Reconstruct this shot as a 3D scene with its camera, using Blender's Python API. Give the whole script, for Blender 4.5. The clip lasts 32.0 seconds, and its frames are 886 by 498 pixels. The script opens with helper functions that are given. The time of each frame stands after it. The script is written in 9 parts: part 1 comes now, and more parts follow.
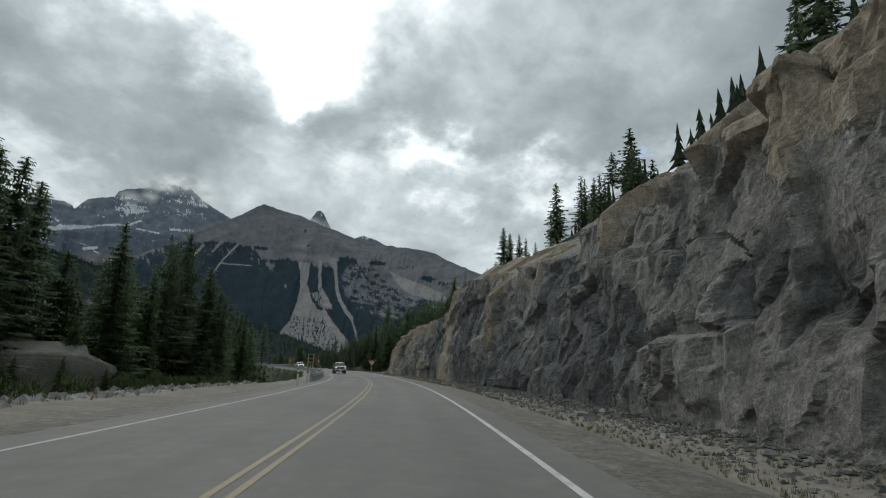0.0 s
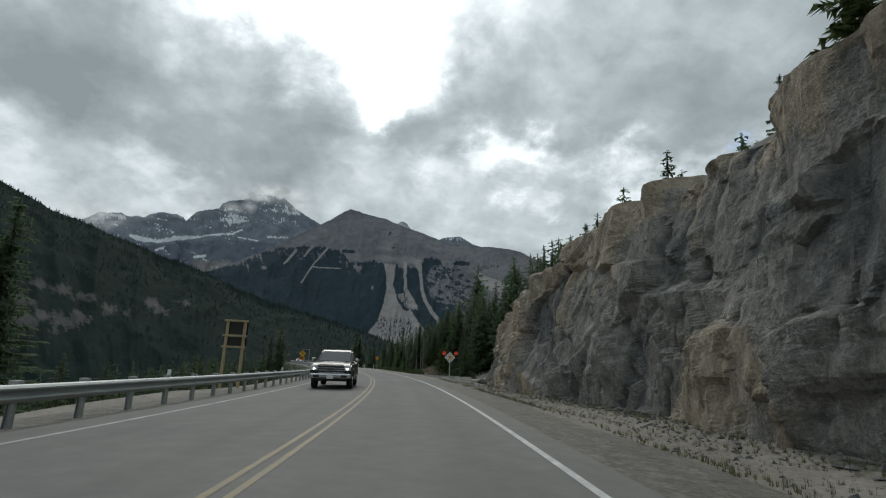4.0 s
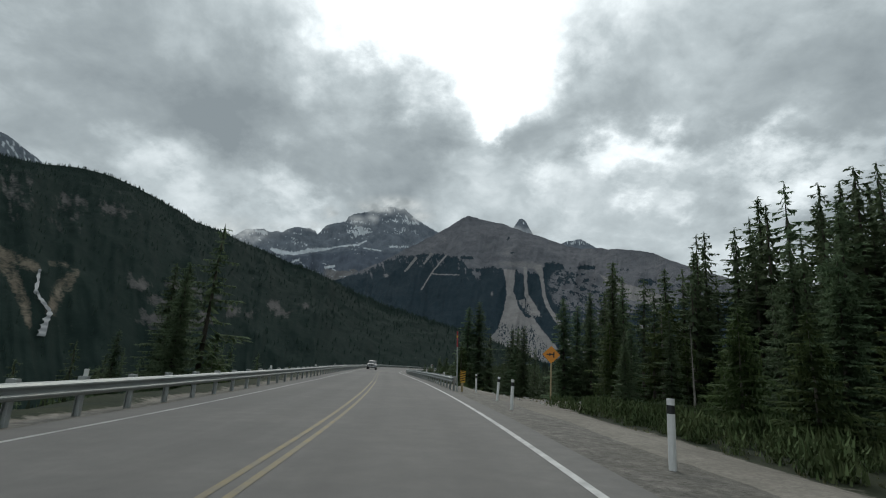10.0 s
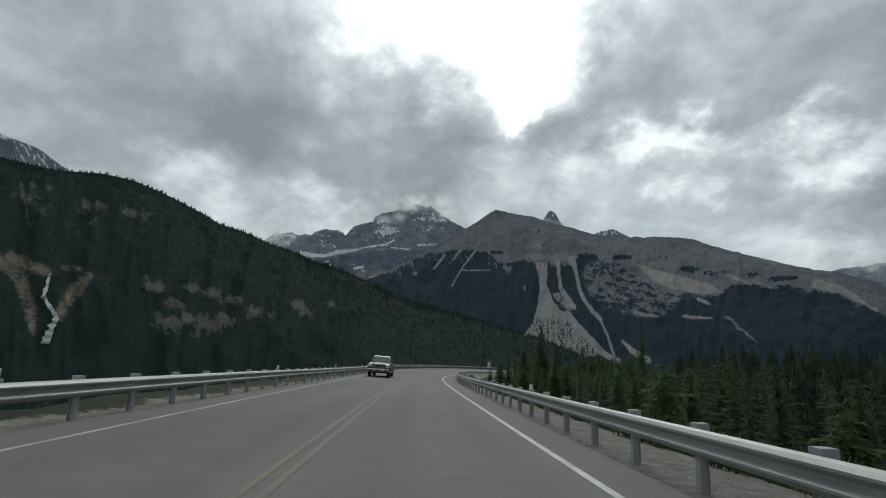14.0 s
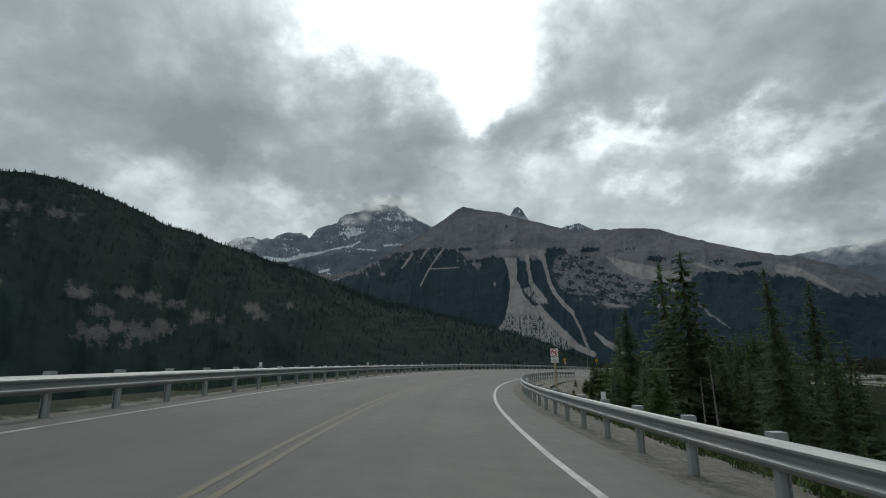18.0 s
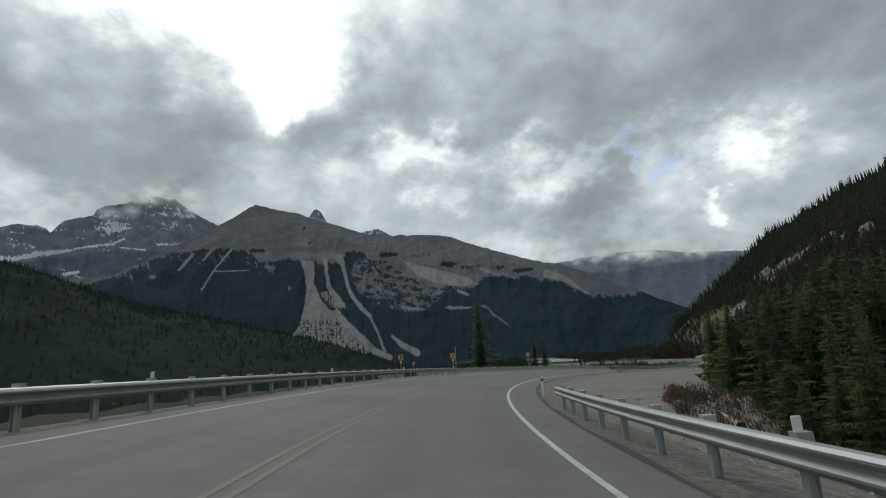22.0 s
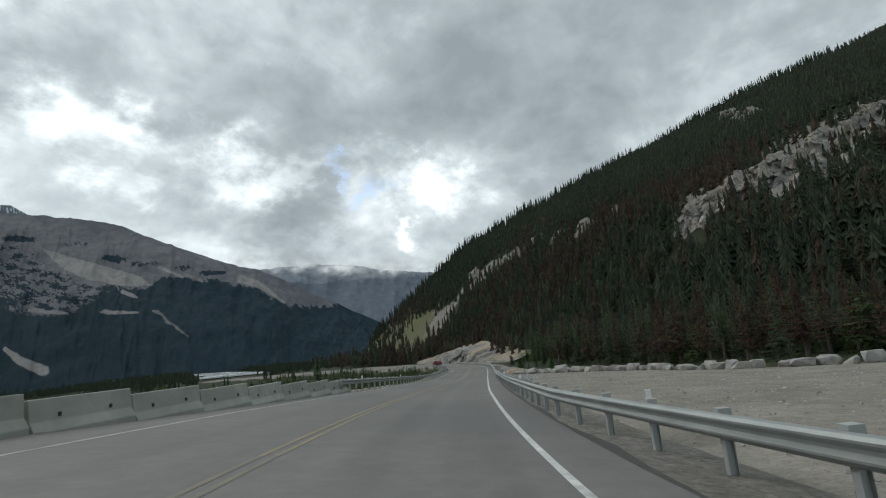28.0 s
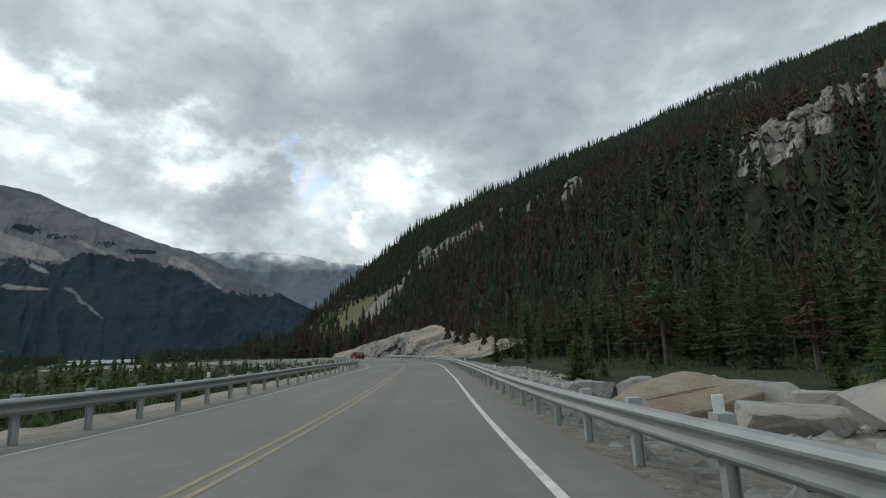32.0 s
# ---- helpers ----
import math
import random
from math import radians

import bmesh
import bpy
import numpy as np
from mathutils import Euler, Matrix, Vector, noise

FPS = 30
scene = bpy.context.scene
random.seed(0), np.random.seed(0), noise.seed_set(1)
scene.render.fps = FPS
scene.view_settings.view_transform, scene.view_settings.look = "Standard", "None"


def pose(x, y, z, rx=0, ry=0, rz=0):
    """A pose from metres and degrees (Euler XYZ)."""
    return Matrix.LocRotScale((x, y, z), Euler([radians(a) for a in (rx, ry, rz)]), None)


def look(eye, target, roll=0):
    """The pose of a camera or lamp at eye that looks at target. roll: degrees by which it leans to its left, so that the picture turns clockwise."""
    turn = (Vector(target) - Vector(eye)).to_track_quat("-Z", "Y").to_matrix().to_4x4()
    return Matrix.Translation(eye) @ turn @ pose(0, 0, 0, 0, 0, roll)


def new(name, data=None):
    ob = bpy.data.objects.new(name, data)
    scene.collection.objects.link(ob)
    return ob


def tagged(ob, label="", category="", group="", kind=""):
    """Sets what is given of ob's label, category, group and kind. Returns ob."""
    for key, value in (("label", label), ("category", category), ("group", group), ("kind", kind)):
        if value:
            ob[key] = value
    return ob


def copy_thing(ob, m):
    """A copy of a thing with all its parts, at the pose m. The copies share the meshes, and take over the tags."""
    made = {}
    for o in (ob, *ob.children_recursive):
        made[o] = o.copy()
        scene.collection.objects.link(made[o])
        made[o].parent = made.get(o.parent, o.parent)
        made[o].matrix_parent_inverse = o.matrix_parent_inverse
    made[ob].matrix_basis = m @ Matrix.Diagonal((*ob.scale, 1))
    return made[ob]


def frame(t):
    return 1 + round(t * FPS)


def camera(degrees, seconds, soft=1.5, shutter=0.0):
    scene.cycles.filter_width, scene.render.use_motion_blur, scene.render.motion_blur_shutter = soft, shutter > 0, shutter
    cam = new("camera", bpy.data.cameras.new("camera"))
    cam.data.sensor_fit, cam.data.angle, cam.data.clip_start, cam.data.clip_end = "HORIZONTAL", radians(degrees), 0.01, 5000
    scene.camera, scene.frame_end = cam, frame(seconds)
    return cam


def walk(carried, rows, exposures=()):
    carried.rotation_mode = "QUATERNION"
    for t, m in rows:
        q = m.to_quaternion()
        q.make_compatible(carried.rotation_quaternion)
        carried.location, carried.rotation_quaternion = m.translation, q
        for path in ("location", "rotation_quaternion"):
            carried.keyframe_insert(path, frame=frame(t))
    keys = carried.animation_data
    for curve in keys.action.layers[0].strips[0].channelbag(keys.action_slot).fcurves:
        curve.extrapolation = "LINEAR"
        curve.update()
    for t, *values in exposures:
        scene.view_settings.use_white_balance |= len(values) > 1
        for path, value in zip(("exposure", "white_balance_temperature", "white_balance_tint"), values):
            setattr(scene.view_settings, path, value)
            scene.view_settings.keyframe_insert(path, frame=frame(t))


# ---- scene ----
cam = camera(83.87, 32.0, soft=1.1)
PATH = [
    (0.0, look((0.000, 0.000, 1.250), (3.042, 9.257, 3.499), 2.11)),
    (0.5, look((2.178, 7.832, 1.168), (5.054, 17.152, 3.374), 2.00)),
    (1.0, look((4.210, 15.687, 1.067), (6.917, 25.064, 3.242), 1.94)),
    (1.5, look((6.089, 23.564, 0.947), (8.615, 32.997, 3.100), 1.96)),
    (2.0, look((7.807, 31.462, 0.819), (10.137, 40.945, 2.971), 2.21)),
    (2.5, look((9.346, 39.367, 0.692), (11.457, 48.899, 2.855), 2.44)),
    (3.0, look((10.704, 47.263, 0.573), (12.614, 56.834, 2.753), 2.62)),
    (3.5, look((11.888, 55.143, 0.467), (13.593, 64.749, 2.663), 2.64)),
    (4.0, look((12.859, 63.010, 0.372), (14.260, 72.661, 2.583), 2.59)),
    (4.5, look((13.603, 70.881, 0.284), (14.754, 80.564, 2.502), 2.56)),
    (5.0, look((14.185, 78.767, 0.199), (15.192, 88.467, 2.413), 2.58)),
    (5.5, look((14.672, 86.661, 0.113), (15.587, 96.371, 2.321), 2.67)),
    (6.0, look((15.043, 94.563, 0.025), (15.765, 104.289, 2.232), 2.80)),
    (6.5, look((15.258, 102.493, -0.068), (15.790, 112.231, 2.143), 2.97)),
    (7.0, look((15.314, 110.468, -0.166), (15.644, 120.221, 2.016), 3.14)),
    (7.5, look((15.208, 118.485, -0.263), (15.343, 128.243, 1.922), 3.39)),
    (8.0, look((14.938, 126.542, -0.351), (14.876, 136.292, 1.872), 3.51)),
    (8.5, look((14.503, 134.608, -0.426), (14.240, 144.349, 1.818), 3.55)),
    (9.0, look((13.899, 142.653, -0.487), (13.427, 152.383, 1.771), 3.68)),
    (9.5, look((13.104, 150.670, -0.543), (12.375, 160.386, 1.711), 3.88)),
    (10.0, look((12.101, 158.655, -0.602), (11.122, 168.350, 1.645), 4.08)),
    (10.5, look((10.898, 166.602, -0.666), (9.676, 176.272, 1.566), 4.29)),
    (11.0, look((9.525, 174.511, -0.737), (8.127, 184.160, 1.488), 4.36)),
    (11.5, look((8.026, 182.389, -0.811), (6.495, 192.017, 1.414), 4.17)),
    (12.0, look((6.454, 190.243, -0.888), (4.871, 199.864, 1.334), 3.84)),
    (12.5, look((4.863, 198.098, -0.966), (3.288, 207.719, 1.257), 3.43)),
    (13.0, look((3.280, 205.972, -1.048), (1.725, 215.598, 1.172), 3.04)),
    (13.5, look((1.698, 213.865, -1.138), (0.133, 223.492, 1.071), 2.73)),
    (14.0, look((0.120, 221.777, -1.240), (-1.419, 231.414, 0.943), 2.45)),
    (14.5, look((-1.445, 229.713, -1.355), (-2.968, 239.356, 0.812), 2.16)),
    (15.0, look((-2.995, 237.677, -1.483), (-4.490, 247.326, 0.673), 1.88)),
    (15.5, look((-4.519, 245.670, -1.617), (-5.965, 255.328, 0.532), 1.61)),
    (16.0, look((-6.000, 253.695, -1.754), (-7.382, 263.363, 0.395), 1.35)),
    (16.5, look((-7.426, 261.753, -1.888), (-8.733, 271.430, 0.269), 1.07)),
    (17.0, look((-8.793, 269.843, -2.013), (-10.022, 279.527, 0.161), 0.71)),
    (17.5, look((-10.085, 277.967, -2.126), (-11.204, 287.659, 0.068), 0.21)),
    (18.0, look((-11.234, 286.133, -2.226), (-12.113, 295.846, -0.016), -0.38)),
    (18.5, look((-12.174, 294.341, -2.313), (-12.792, 304.072, -0.096), -1.01)),
    (19.0, look((-12.840, 302.585, -2.387), (-13.071, 312.328, -0.149), -1.58)),
    (19.5, look((-13.137, 310.859, -2.450), (-12.882, 320.597, -0.189), -1.99)),
    (20.0, look((-12.997, 319.148, -2.507), (-12.201, 328.855, -0.240), -2.32)),
    (20.5, look((-12.364, 327.418, -2.570), (-10.953, 337.062, -0.333), -2.70)),
    (21.0, look((-11.210, 335.635, -2.645), (-9.195, 345.175, -0.427), -3.15)),
    (21.5, look((-9.553, 343.767, -2.739), (-6.969, 353.173, -0.539), -3.61)),
    (22.0, look((-7.432, 351.792, -2.851), (-4.334, 361.047, -0.672), -4.02)),
    (22.5, look((-4.873, 359.680, -2.985), (-1.263, 368.757, -0.844), -4.25)),
    (23.0, look((-1.908, 367.404, -3.139), (2.157, 376.290, -1.015), -4.25)),
    (23.5, look((1.430, 374.952, -3.314), (5.927, 383.631, -1.204), -4.22)),
    (24.0, look((5.130, 382.309, -3.510), (10.061, 390.761, -1.450), -4.36)),
    (24.5, look((9.175, 389.426, -3.729), (14.538, 397.614, -1.683), -4.51)),
    (25.0, look((13.546, 396.258, -3.966), (19.338, 404.156, -1.949), -4.60)),
    (25.5, look((18.236, 402.781, -4.219), (24.461, 410.349, -2.223), -4.69)),
    (26.0, look((23.221, 408.986, -4.484), (29.828, 416.228, -2.506), -4.87)),
    (26.5, look((28.482, 414.898, -4.756), (35.438, 421.805, -2.782), -5.08)),
    (27.0, look((34.014, 420.535, -5.033), (41.296, 427.097, -3.054), -5.14)),
    (27.5, look((39.792, 425.897, -5.316), (47.363, 432.125, -3.347), -5.16)),
    (28.0, look((45.781, 430.997, -5.611), (53.601, 436.919, -3.664), -5.17)),
    (28.5, look((51.977, 435.885, -5.925), (60.002, 441.534, -4.007), -5.11)),
    (29.0, look((58.380, 440.609, -6.266), (66.575, 446.022, -4.382), -4.85)),
    (29.5, look((64.959, 445.200, -6.635), (73.283, 450.425, -4.789), -4.48)),
    (30.0, look((71.679, 449.701, -7.031), (80.086, 454.802, -5.214), -4.10)),
    (30.5, look((78.509, 454.160, -7.448), (86.961, 459.193, -5.649), -3.75)),
    (31.0, look((85.417, 458.634, -7.873), (93.863, 463.676, -6.070), -3.42)),
    (31.5, look((92.375, 463.168, -8.297), (100.796, 468.246, -6.484), -3.05)),
    (32.0, look((99.367, 467.780, -8.712), (107.747, 472.911, -6.854), -2.52)),
]
walk(cam, PATH, [(0.0, 0.06), (8.0, 0.04), (13.0, -0.08), (22.0, -0.1), (26.0, 0.02), (29, 0.33), (32, 0.34)])

# centre line of the road every 24 m, its height, and its cross slope in degrees
ROAD_X = [-21.35, -14.84, -8.32, -1.81, 4.09, 8.71, 11.78, 13.32, 13.30, 11.79, 9.05, 4.91, 0.18, -4.47, -8.82, -12.56, -14.51, -13.12, -7.92, 0.98, 13.19, 28.35, 46.00, 65.34, 85.32, 105.33, 125.34, 144.94, 162.27, 176.74, 187.99, 195.71, 199.72, 199.92, 196.29, 190.04, 183.71]
ROAD_Y = [-68.79, -45.69, -22.59, 0.51, 23.77, 47.32, 71.11, 95.06, 119.06, 143.01, 166.85, 190.48, 214.01, 237.56, 261.16, 284.87, 308.77, 332.71, 356.11, 378.38, 399.01, 417.59, 433.82, 448.02, 461.31, 474.58, 487.82, 501.65, 518.22, 537.33, 558.50, 581.20, 604.84, 628.81, 652.51, 675.68, 698.83]
ROAD_Z = [-0.01, -0.01, -0.01, -0.06, -0.32, -0.68, -0.98, -1.26, -1.56, -1.81, -1.98, -2.17, -2.41, -2.72, -3.08, -3.37, -3.57, -3.75, -4.01, -4.46, -5.10, -5.88, -6.78, -7.86, -9.05, -10.22, -10.66, -11.04, -11.38, -11.52, -11.67, -11.81, -11.95, -12.10, -12.24, -12.39, -12.53]
ROAD_BANK = [0.30, 0.30, 0.30, 0.29, 0.32, 0.47, 0.59, 0.95, 1.60, 1.98, 1.77, 1.04, 0.04, -0.90, -1.86, -3.13, -4.37, -5.21, -5.68, -5.90, -5.93, -5.64, -4.92, -3.61, -2.10, -1.19, -0.87, -0.11, 0.70, 1.30, 1.74, 2.07, 2.31, 2.49, 2.62, 2.72, 2.79]
ASPHALT_HALF = 4.55      # paved half width


# ---- world and light ----
def node(tree, kind, **values):
    n = tree.nodes.new(kind)
    for key, value in values.items():
        if key in n.inputs:
            n.inputs[key].default_value = value
    return n


def math_node(tree, op, a, b=None, clamp=False):
    n = tree.nodes.new("ShaderNodeMath")
    n.operation, n.use_clamp = op, clamp
    for i, v in enumerate((a, b)):
        if v is None:
            continue
        if isinstance(v, (int, float)):
            n.inputs[i].default_value = v
        else:
            tree.links.new(v, n.inputs[i])
    return n.outputs[0]


def bearing(b, e):
    """Unit vector for a bearing (degrees right of +y) and an elevation."""
    b, e = radians(b), radians(e)
    return (math.sin(b) * math.cos(e), math.cos(b) * math.cos(e), math.sin(e))


def build_world():
    world = bpy.data.worlds.new("overcast_sky")
    scene.world = world
    world.use_nodes = True
    t = world.node_tree
    t.nodes.clear()
    L = t.links.new
    out, bg = t.nodes.new("ShaderNodeOutputWorld"), node(t, "ShaderNodeBackground", Strength=0.1)
    L(bg.outputs[0], out.inputs[0])
    sky = t.nodes.new("ShaderNodeTexSky")
    sky.sky_type, sky.sun_disc = "NISHITA", False
    sky.sun_elevation, sky.sun_rotation = radians(40), radians(-6)
    co = t.nodes.new("ShaderNodeTexCoord")
    # ragged edges: shift the direction by noise at two sizes before the cloud masses are laid out
    sx = t.nodes.new("ShaderNodeSeparateXYZ")
    L(co.outputs["Generated"], sx.inputs[0])
    flat = math_node(t, "DIVIDE", 1.0, math_node(t, "ADD", math_node(t, "MAXIMUM", sx.outputs["Z"], 0.0), 0.62))
    plane = t.nodes.new("ShaderNodeVectorMath")
    plane.operation = "SCALE"
    L(co.outputs["Generated"], plane.inputs[0])
    L(flat, plane.inputs["Scale"])
    n1 = node(t, "ShaderNodeTexNoise", Scale=5.2, Detail=9.0, Roughness=0.6)
    L(plane.outputs[0], n1.inputs["Vector"])
    sub = t.nodes.new("ShaderNodeVectorMath")
    sub.operation = "SUBTRACT"
    sub.inputs[1].default_value = (0.5, 0.5, 0.5)
    L(n1.outputs["Color"], sub.inputs[0])
    scl = t.nodes.new("ShaderNodeVectorMath")
    scl.operation = "SCALE"
    scl.inputs["Scale"].default_value = 0.40
    L(sub.outputs[0], scl.inputs[0])
    add = t.nodes.new("ShaderNodeVectorMath")
    add.operation = "ADD"
    L(co.outputs["Generated"], add.inputs[0])
    L(scl.outputs[0], add.inputs[1])
    nrm = t.nodes.new("ShaderNodeVectorMath")
    nrm.operation = "NORMALIZE"
    L(add.outputs[0], nrm.inputs[0])
    # puffs lying on a flat cloud deck
    n2 = node(t, "ShaderNodeTexNoise", Scale=4.4, Detail=9.0, Roughness=0.56, Distortion=0.35)
    L(plane.outputs[0], n2.inputs["Vector"])
    n3 = node(t, "ShaderNodeTexNoise", Scale=14.0, Detail=7.0, Roughness=0.55, Distortion=0.3)
    L(plane.outputs[0], n3.inputs["Vector"])

    def blob(b, e, size, weight):
        d = t.nodes.new("ShaderNodeVectorMath")
        d.operation = "DOT_PRODUCT"
        d.inputs[1].default_value = bearing(b, e)
        L(nrm.outputs[0], d.inputs[0])
        k = 1.0 / (1.0 - math.cos(radians(size)))
        return math_node(t, "MULTIPLY", math_node(t, "EXPONENT", math_node(t, "MULTIPLY", math_node(t, "SUBTRACT", d.outputs["Value"], 1.0), k)), weight)

    total = None
    for b, e, size, w in CLOUDS:
        v = blob(b, e, size, w)
        total = v if total is None else math_node(t, "ADD", total, v)
    detail = math_node(t, "MULTIPLY", math_node(t, "SUBTRACT", n2.outputs["Fac"], 0.5), 1.05)
    fine = math_node(t, "MULTIPLY", math_node(t, "SUBTRACT", n3.outputs["Fac"], 0.5), 0.42)
    total = math_node(t, "ADD", math_node(t, "ADD", math_node(t, "ADD", total, detail), fine), CLOUD_BASE)
    ramp = t.nodes.new("ShaderNodeValToRGB")
    cr = ramp.color_ramp
    tones = ((0.0, (2.55, 3.0, 3.25, 1)), (0.3, (3.68, 4.25, 4.5, 1)), (0.5, (5.12, 5.82, 6.1, 1)), (0.7, (7.35, 8.1, 8.4, 1)), (1.0, (12.1, 13.0, 13.3, 1)))
    cr.elements[0].color, cr.elements[1].color = tones[0][1], tones[-1][1]
    for pos, col in tones[1:-1]:
        cr.elements.new(pos).color = col
    L(total, ramp.inputs[0])
    hole = None
    for b, e, size, w in ((40.4, 20.3, 0.7, 0.5), (42.2, 20.0, 0.8, 0.8), (46.2, 19.1, 1.0, 1.0), (48.0, 18.6, 0.9, 0.8)):
        v = blob(b, e, size, w)
        hole = v if hole is None else math_node(t, "ADD", hole, v)
    hole = math_node(t, "MULTIPLY", hole, 0.75, True)
    mix = t.nodes.new("ShaderNodeMix")
    mix.data_type = "RGBA"
    blue = t.nodes.new("ShaderNodeVectorMath")
    blue.operation = "SCALE"
    blue.inputs["Scale"].default_value = 1.7
    L(sky.outputs[0], blue.inputs[0])
    L(hole, mix.inputs["Factor"])
    L(ramp.outputs[0], mix.inputs["A"])
    L(blue.outputs[0], mix.inputs["B"])
    L(mix.outputs["Result"], bg.inputs["Color"])
    sun = new("sun", bpy.data.lights.new("sun", "SUN"))
    sun.data.energy, sun.data.angle, sun.data.color = 0.9, radians(25), (1.0, 0.96, 0.9)
    sun.matrix_world = look((0, 0, 60), tuple(Vector((0, 0, 60)) - Vector(bearing(-6, 40))))


CLOUD_BASE = 0.50
CLOUDS = [  # bearing, elevation, size, weight
    (-3, 37, 8.5, 0.66), (-14, 37, 6, 0.34), (2, 29.5, 3.6, 0.42), (1.8, 27.4, 2.2, 0.2), (-20, 37, 6, 0.28), (-8, 50, 16, 0.5),
    (-26, 15.8, 4.0, 0.33), (-20.3, 15.9, 2.6, 0.24), (-39, 16.7, 4.0, 0.28), (-33, 15.5, 4.0, 0.2),
    (8.2, 19.7, 2.2, 0.2), (14.2, 21.3, 2.4, 0.3), (18.0, 22.5, 2.2, 0.24), (20.8, 22.3, 2.2, 0.2), (20.2, 17.7, 1.6, 0.2), (25.8, 19.9, 2.4, 0.24), (28.3, 21.3, 2.3, 0.26), (31.2, 20.4, 2.3, 0.24), (34.7, 20.9, 2.4, 0.26),
    (38.0, 20.2, 2.0, 0.24), (44.0, 21.0, 2.2, 0.2), (49.8, 19.8, 2.2, 0.24), (52.2, 18.6, 2.2, 0.24), (53.5, 16.8, 2.2, 0.24), (51.3, 12.6, 1.4, 0.36), (31.0, 18.2, 1.6, 0.18), (17.4, 23.6, 3.0, 0.18), (26, 12, 5, 0.10), (56, 20, 4, 0.16),
    (-40, 25, 12, -0.32), (-28, 22.5, 8, -0.22), (-13, 22, 7, -0.26), (-11, 25.2, 5, -0.12), (-9, 31.2, 5, -0.26), (14.4, 28.3, 6, -0.2), (6, 24.8, 5, -0.18),
    (29.6, 27.0, 7, -0.22), (38, 25.8, 6, -0.2), (35.4, 15.2, 5.2, -0.34), (39.5, 15.4, 4.5, -0.22), (24.5, 15.2, 4, -0.14), (22, 28.6, 6, -0.08), (48, 30, 11, -0.16), (59, 26.6, 10, -0.2), (70, 26, 12, -0.22), (84, 38, 14, -0.3), (98, 36, 12, -0.3),
]
build_world()


# ---- materials ----
def material(name, tones, scale=1.0, rough=0.85, metal=0.0, bump=0.3, detail=6.0, stain=None, stain_scale=0.1, stain_amount=0.5,
             random_tone=0.0, stretch=(1, 1, 1), space="pos", spec=0.3, bump_scale=None, distance=0.05, translucent=0.0, island=False):
    m = bpy.data.materials.new(name)
    m.use_nodes = True
    t = m.node_tree
    L = t.links.new
    bsdf = t.nodes["Principled BSDF"]
    bsdf.inputs["Metallic"].default_value = metal
    bsdf.inputs["Specular IOR Level"].default_value = spec
    if space == "pos":
        src = t.nodes.new("ShaderNodeNewGeometry").outputs["Position"]
    else:
        src = t.nodes.new("ShaderNodeTexCoord").outputs["Object"]
    mp = node(t, "ShaderNodeMapping", Scale=stretch)
    L(src, mp.inputs["Vector"])
    n = node(t, "ShaderNodeTexNoise", Scale=scale, Detail=detail, Roughness=0.65)
    L(mp.outputs[0], n.inputs["Vector"])
    ramp = t.nodes.new("ShaderNodeValToRGB")
    cr = ramp.color_ramp
    k = len(tones)
    cr.elements[0].position, cr.elements[1].position = 0.28, 0.72
    cr.elements[0].color, cr.elements[1].color = (*tones[0], 1), (*tones[-1], 1)
    for i, c in list(enumerate(tones))[1:-1]:
        cr.elements.new(0.28 + 0.44 * i / (k - 1)).color = (*c, 1)
    L(n.outputs["Fac"], ramp.inputs[0])
    color = ramp.outputs[0]
    if stain:
        n2 = node(t, "ShaderNodeTexNoise", Scale=stain_scale, Detail=4.0, Roughness=0.6)
        L(mp.outputs[0], n2.inputs["Vector"])
        f = math_node(t, "MULTIPLY", math_node(t, "SUBTRACT", n2.outputs["Fac"], 0.45), 5.0, True)
        f = math_node(t, "MULTIPLY", f, stain_amount)
        mix = t.nodes.new("ShaderNodeMix")
        mix.data_type = "RGBA"
        mix.inputs["B"].default_value = (*stain, 1)
        L(f, mix.inputs["Factor"])
        L(color, mix.inputs["A"])
        color = mix.outputs["Result"]
    if random_tone:
        if island:
            r = t.nodes.new("ShaderNodeNewGeometry").outputs["Random Per Island"]
        else:
            r = t.nodes.new("ShaderNodeObjectInfo").outputs["Random"]
        hsv = t.nodes.new("ShaderNodeHueSaturation")
        L(math_node(t, "ADD", math_node(t, "MULTIPLY", r, random_tone * 2), 1.0 - random_tone), hsv.inputs["Value"])
        L(math_node(t, "ADD", math_node(t, "MULTIPLY", r, 0.03), 0.485), hsv.inputs["Hue"])
        L(color, hsv.inputs["Color"])
        color = hsv.outputs[0]
    L(color, bsdf.inputs["Base Color"])
    L(math_node(t, "ADD", math_node(t, "MULTIPLY", n.outputs["Fac"], 0.25), rough - 0.12, True), bsdf.inputs["Roughness"])
    if translucent:
        tr = t.nodes.new("ShaderNodeBsdfTranslucent")
        L(color, tr.inputs["Color"])
        ms = node(t, "ShaderNodeMixShader", Fac=translucent)
        L(bsdf.outputs[0], ms.inputs[1])
        L(tr.outputs[0], ms.inputs[2])
        L(ms.outputs[0], t.nodes["Material Output"].inputs["Surface"])
    if bump:
        n4 = node(t, "ShaderNodeTexNoise", Scale=bump_scale or scale * 3, Detail=8.0, Roughness=0.7)
        L(mp.outputs[0], n4.inputs["Vector"])
        b = node(t, "ShaderNodeBump", Strength=bump, Distance=distance)
        L(n4.outputs["Fac"], b.inputs["Height"])
        L(b.outputs[0], bsdf.inputs["Normal"])
    return m


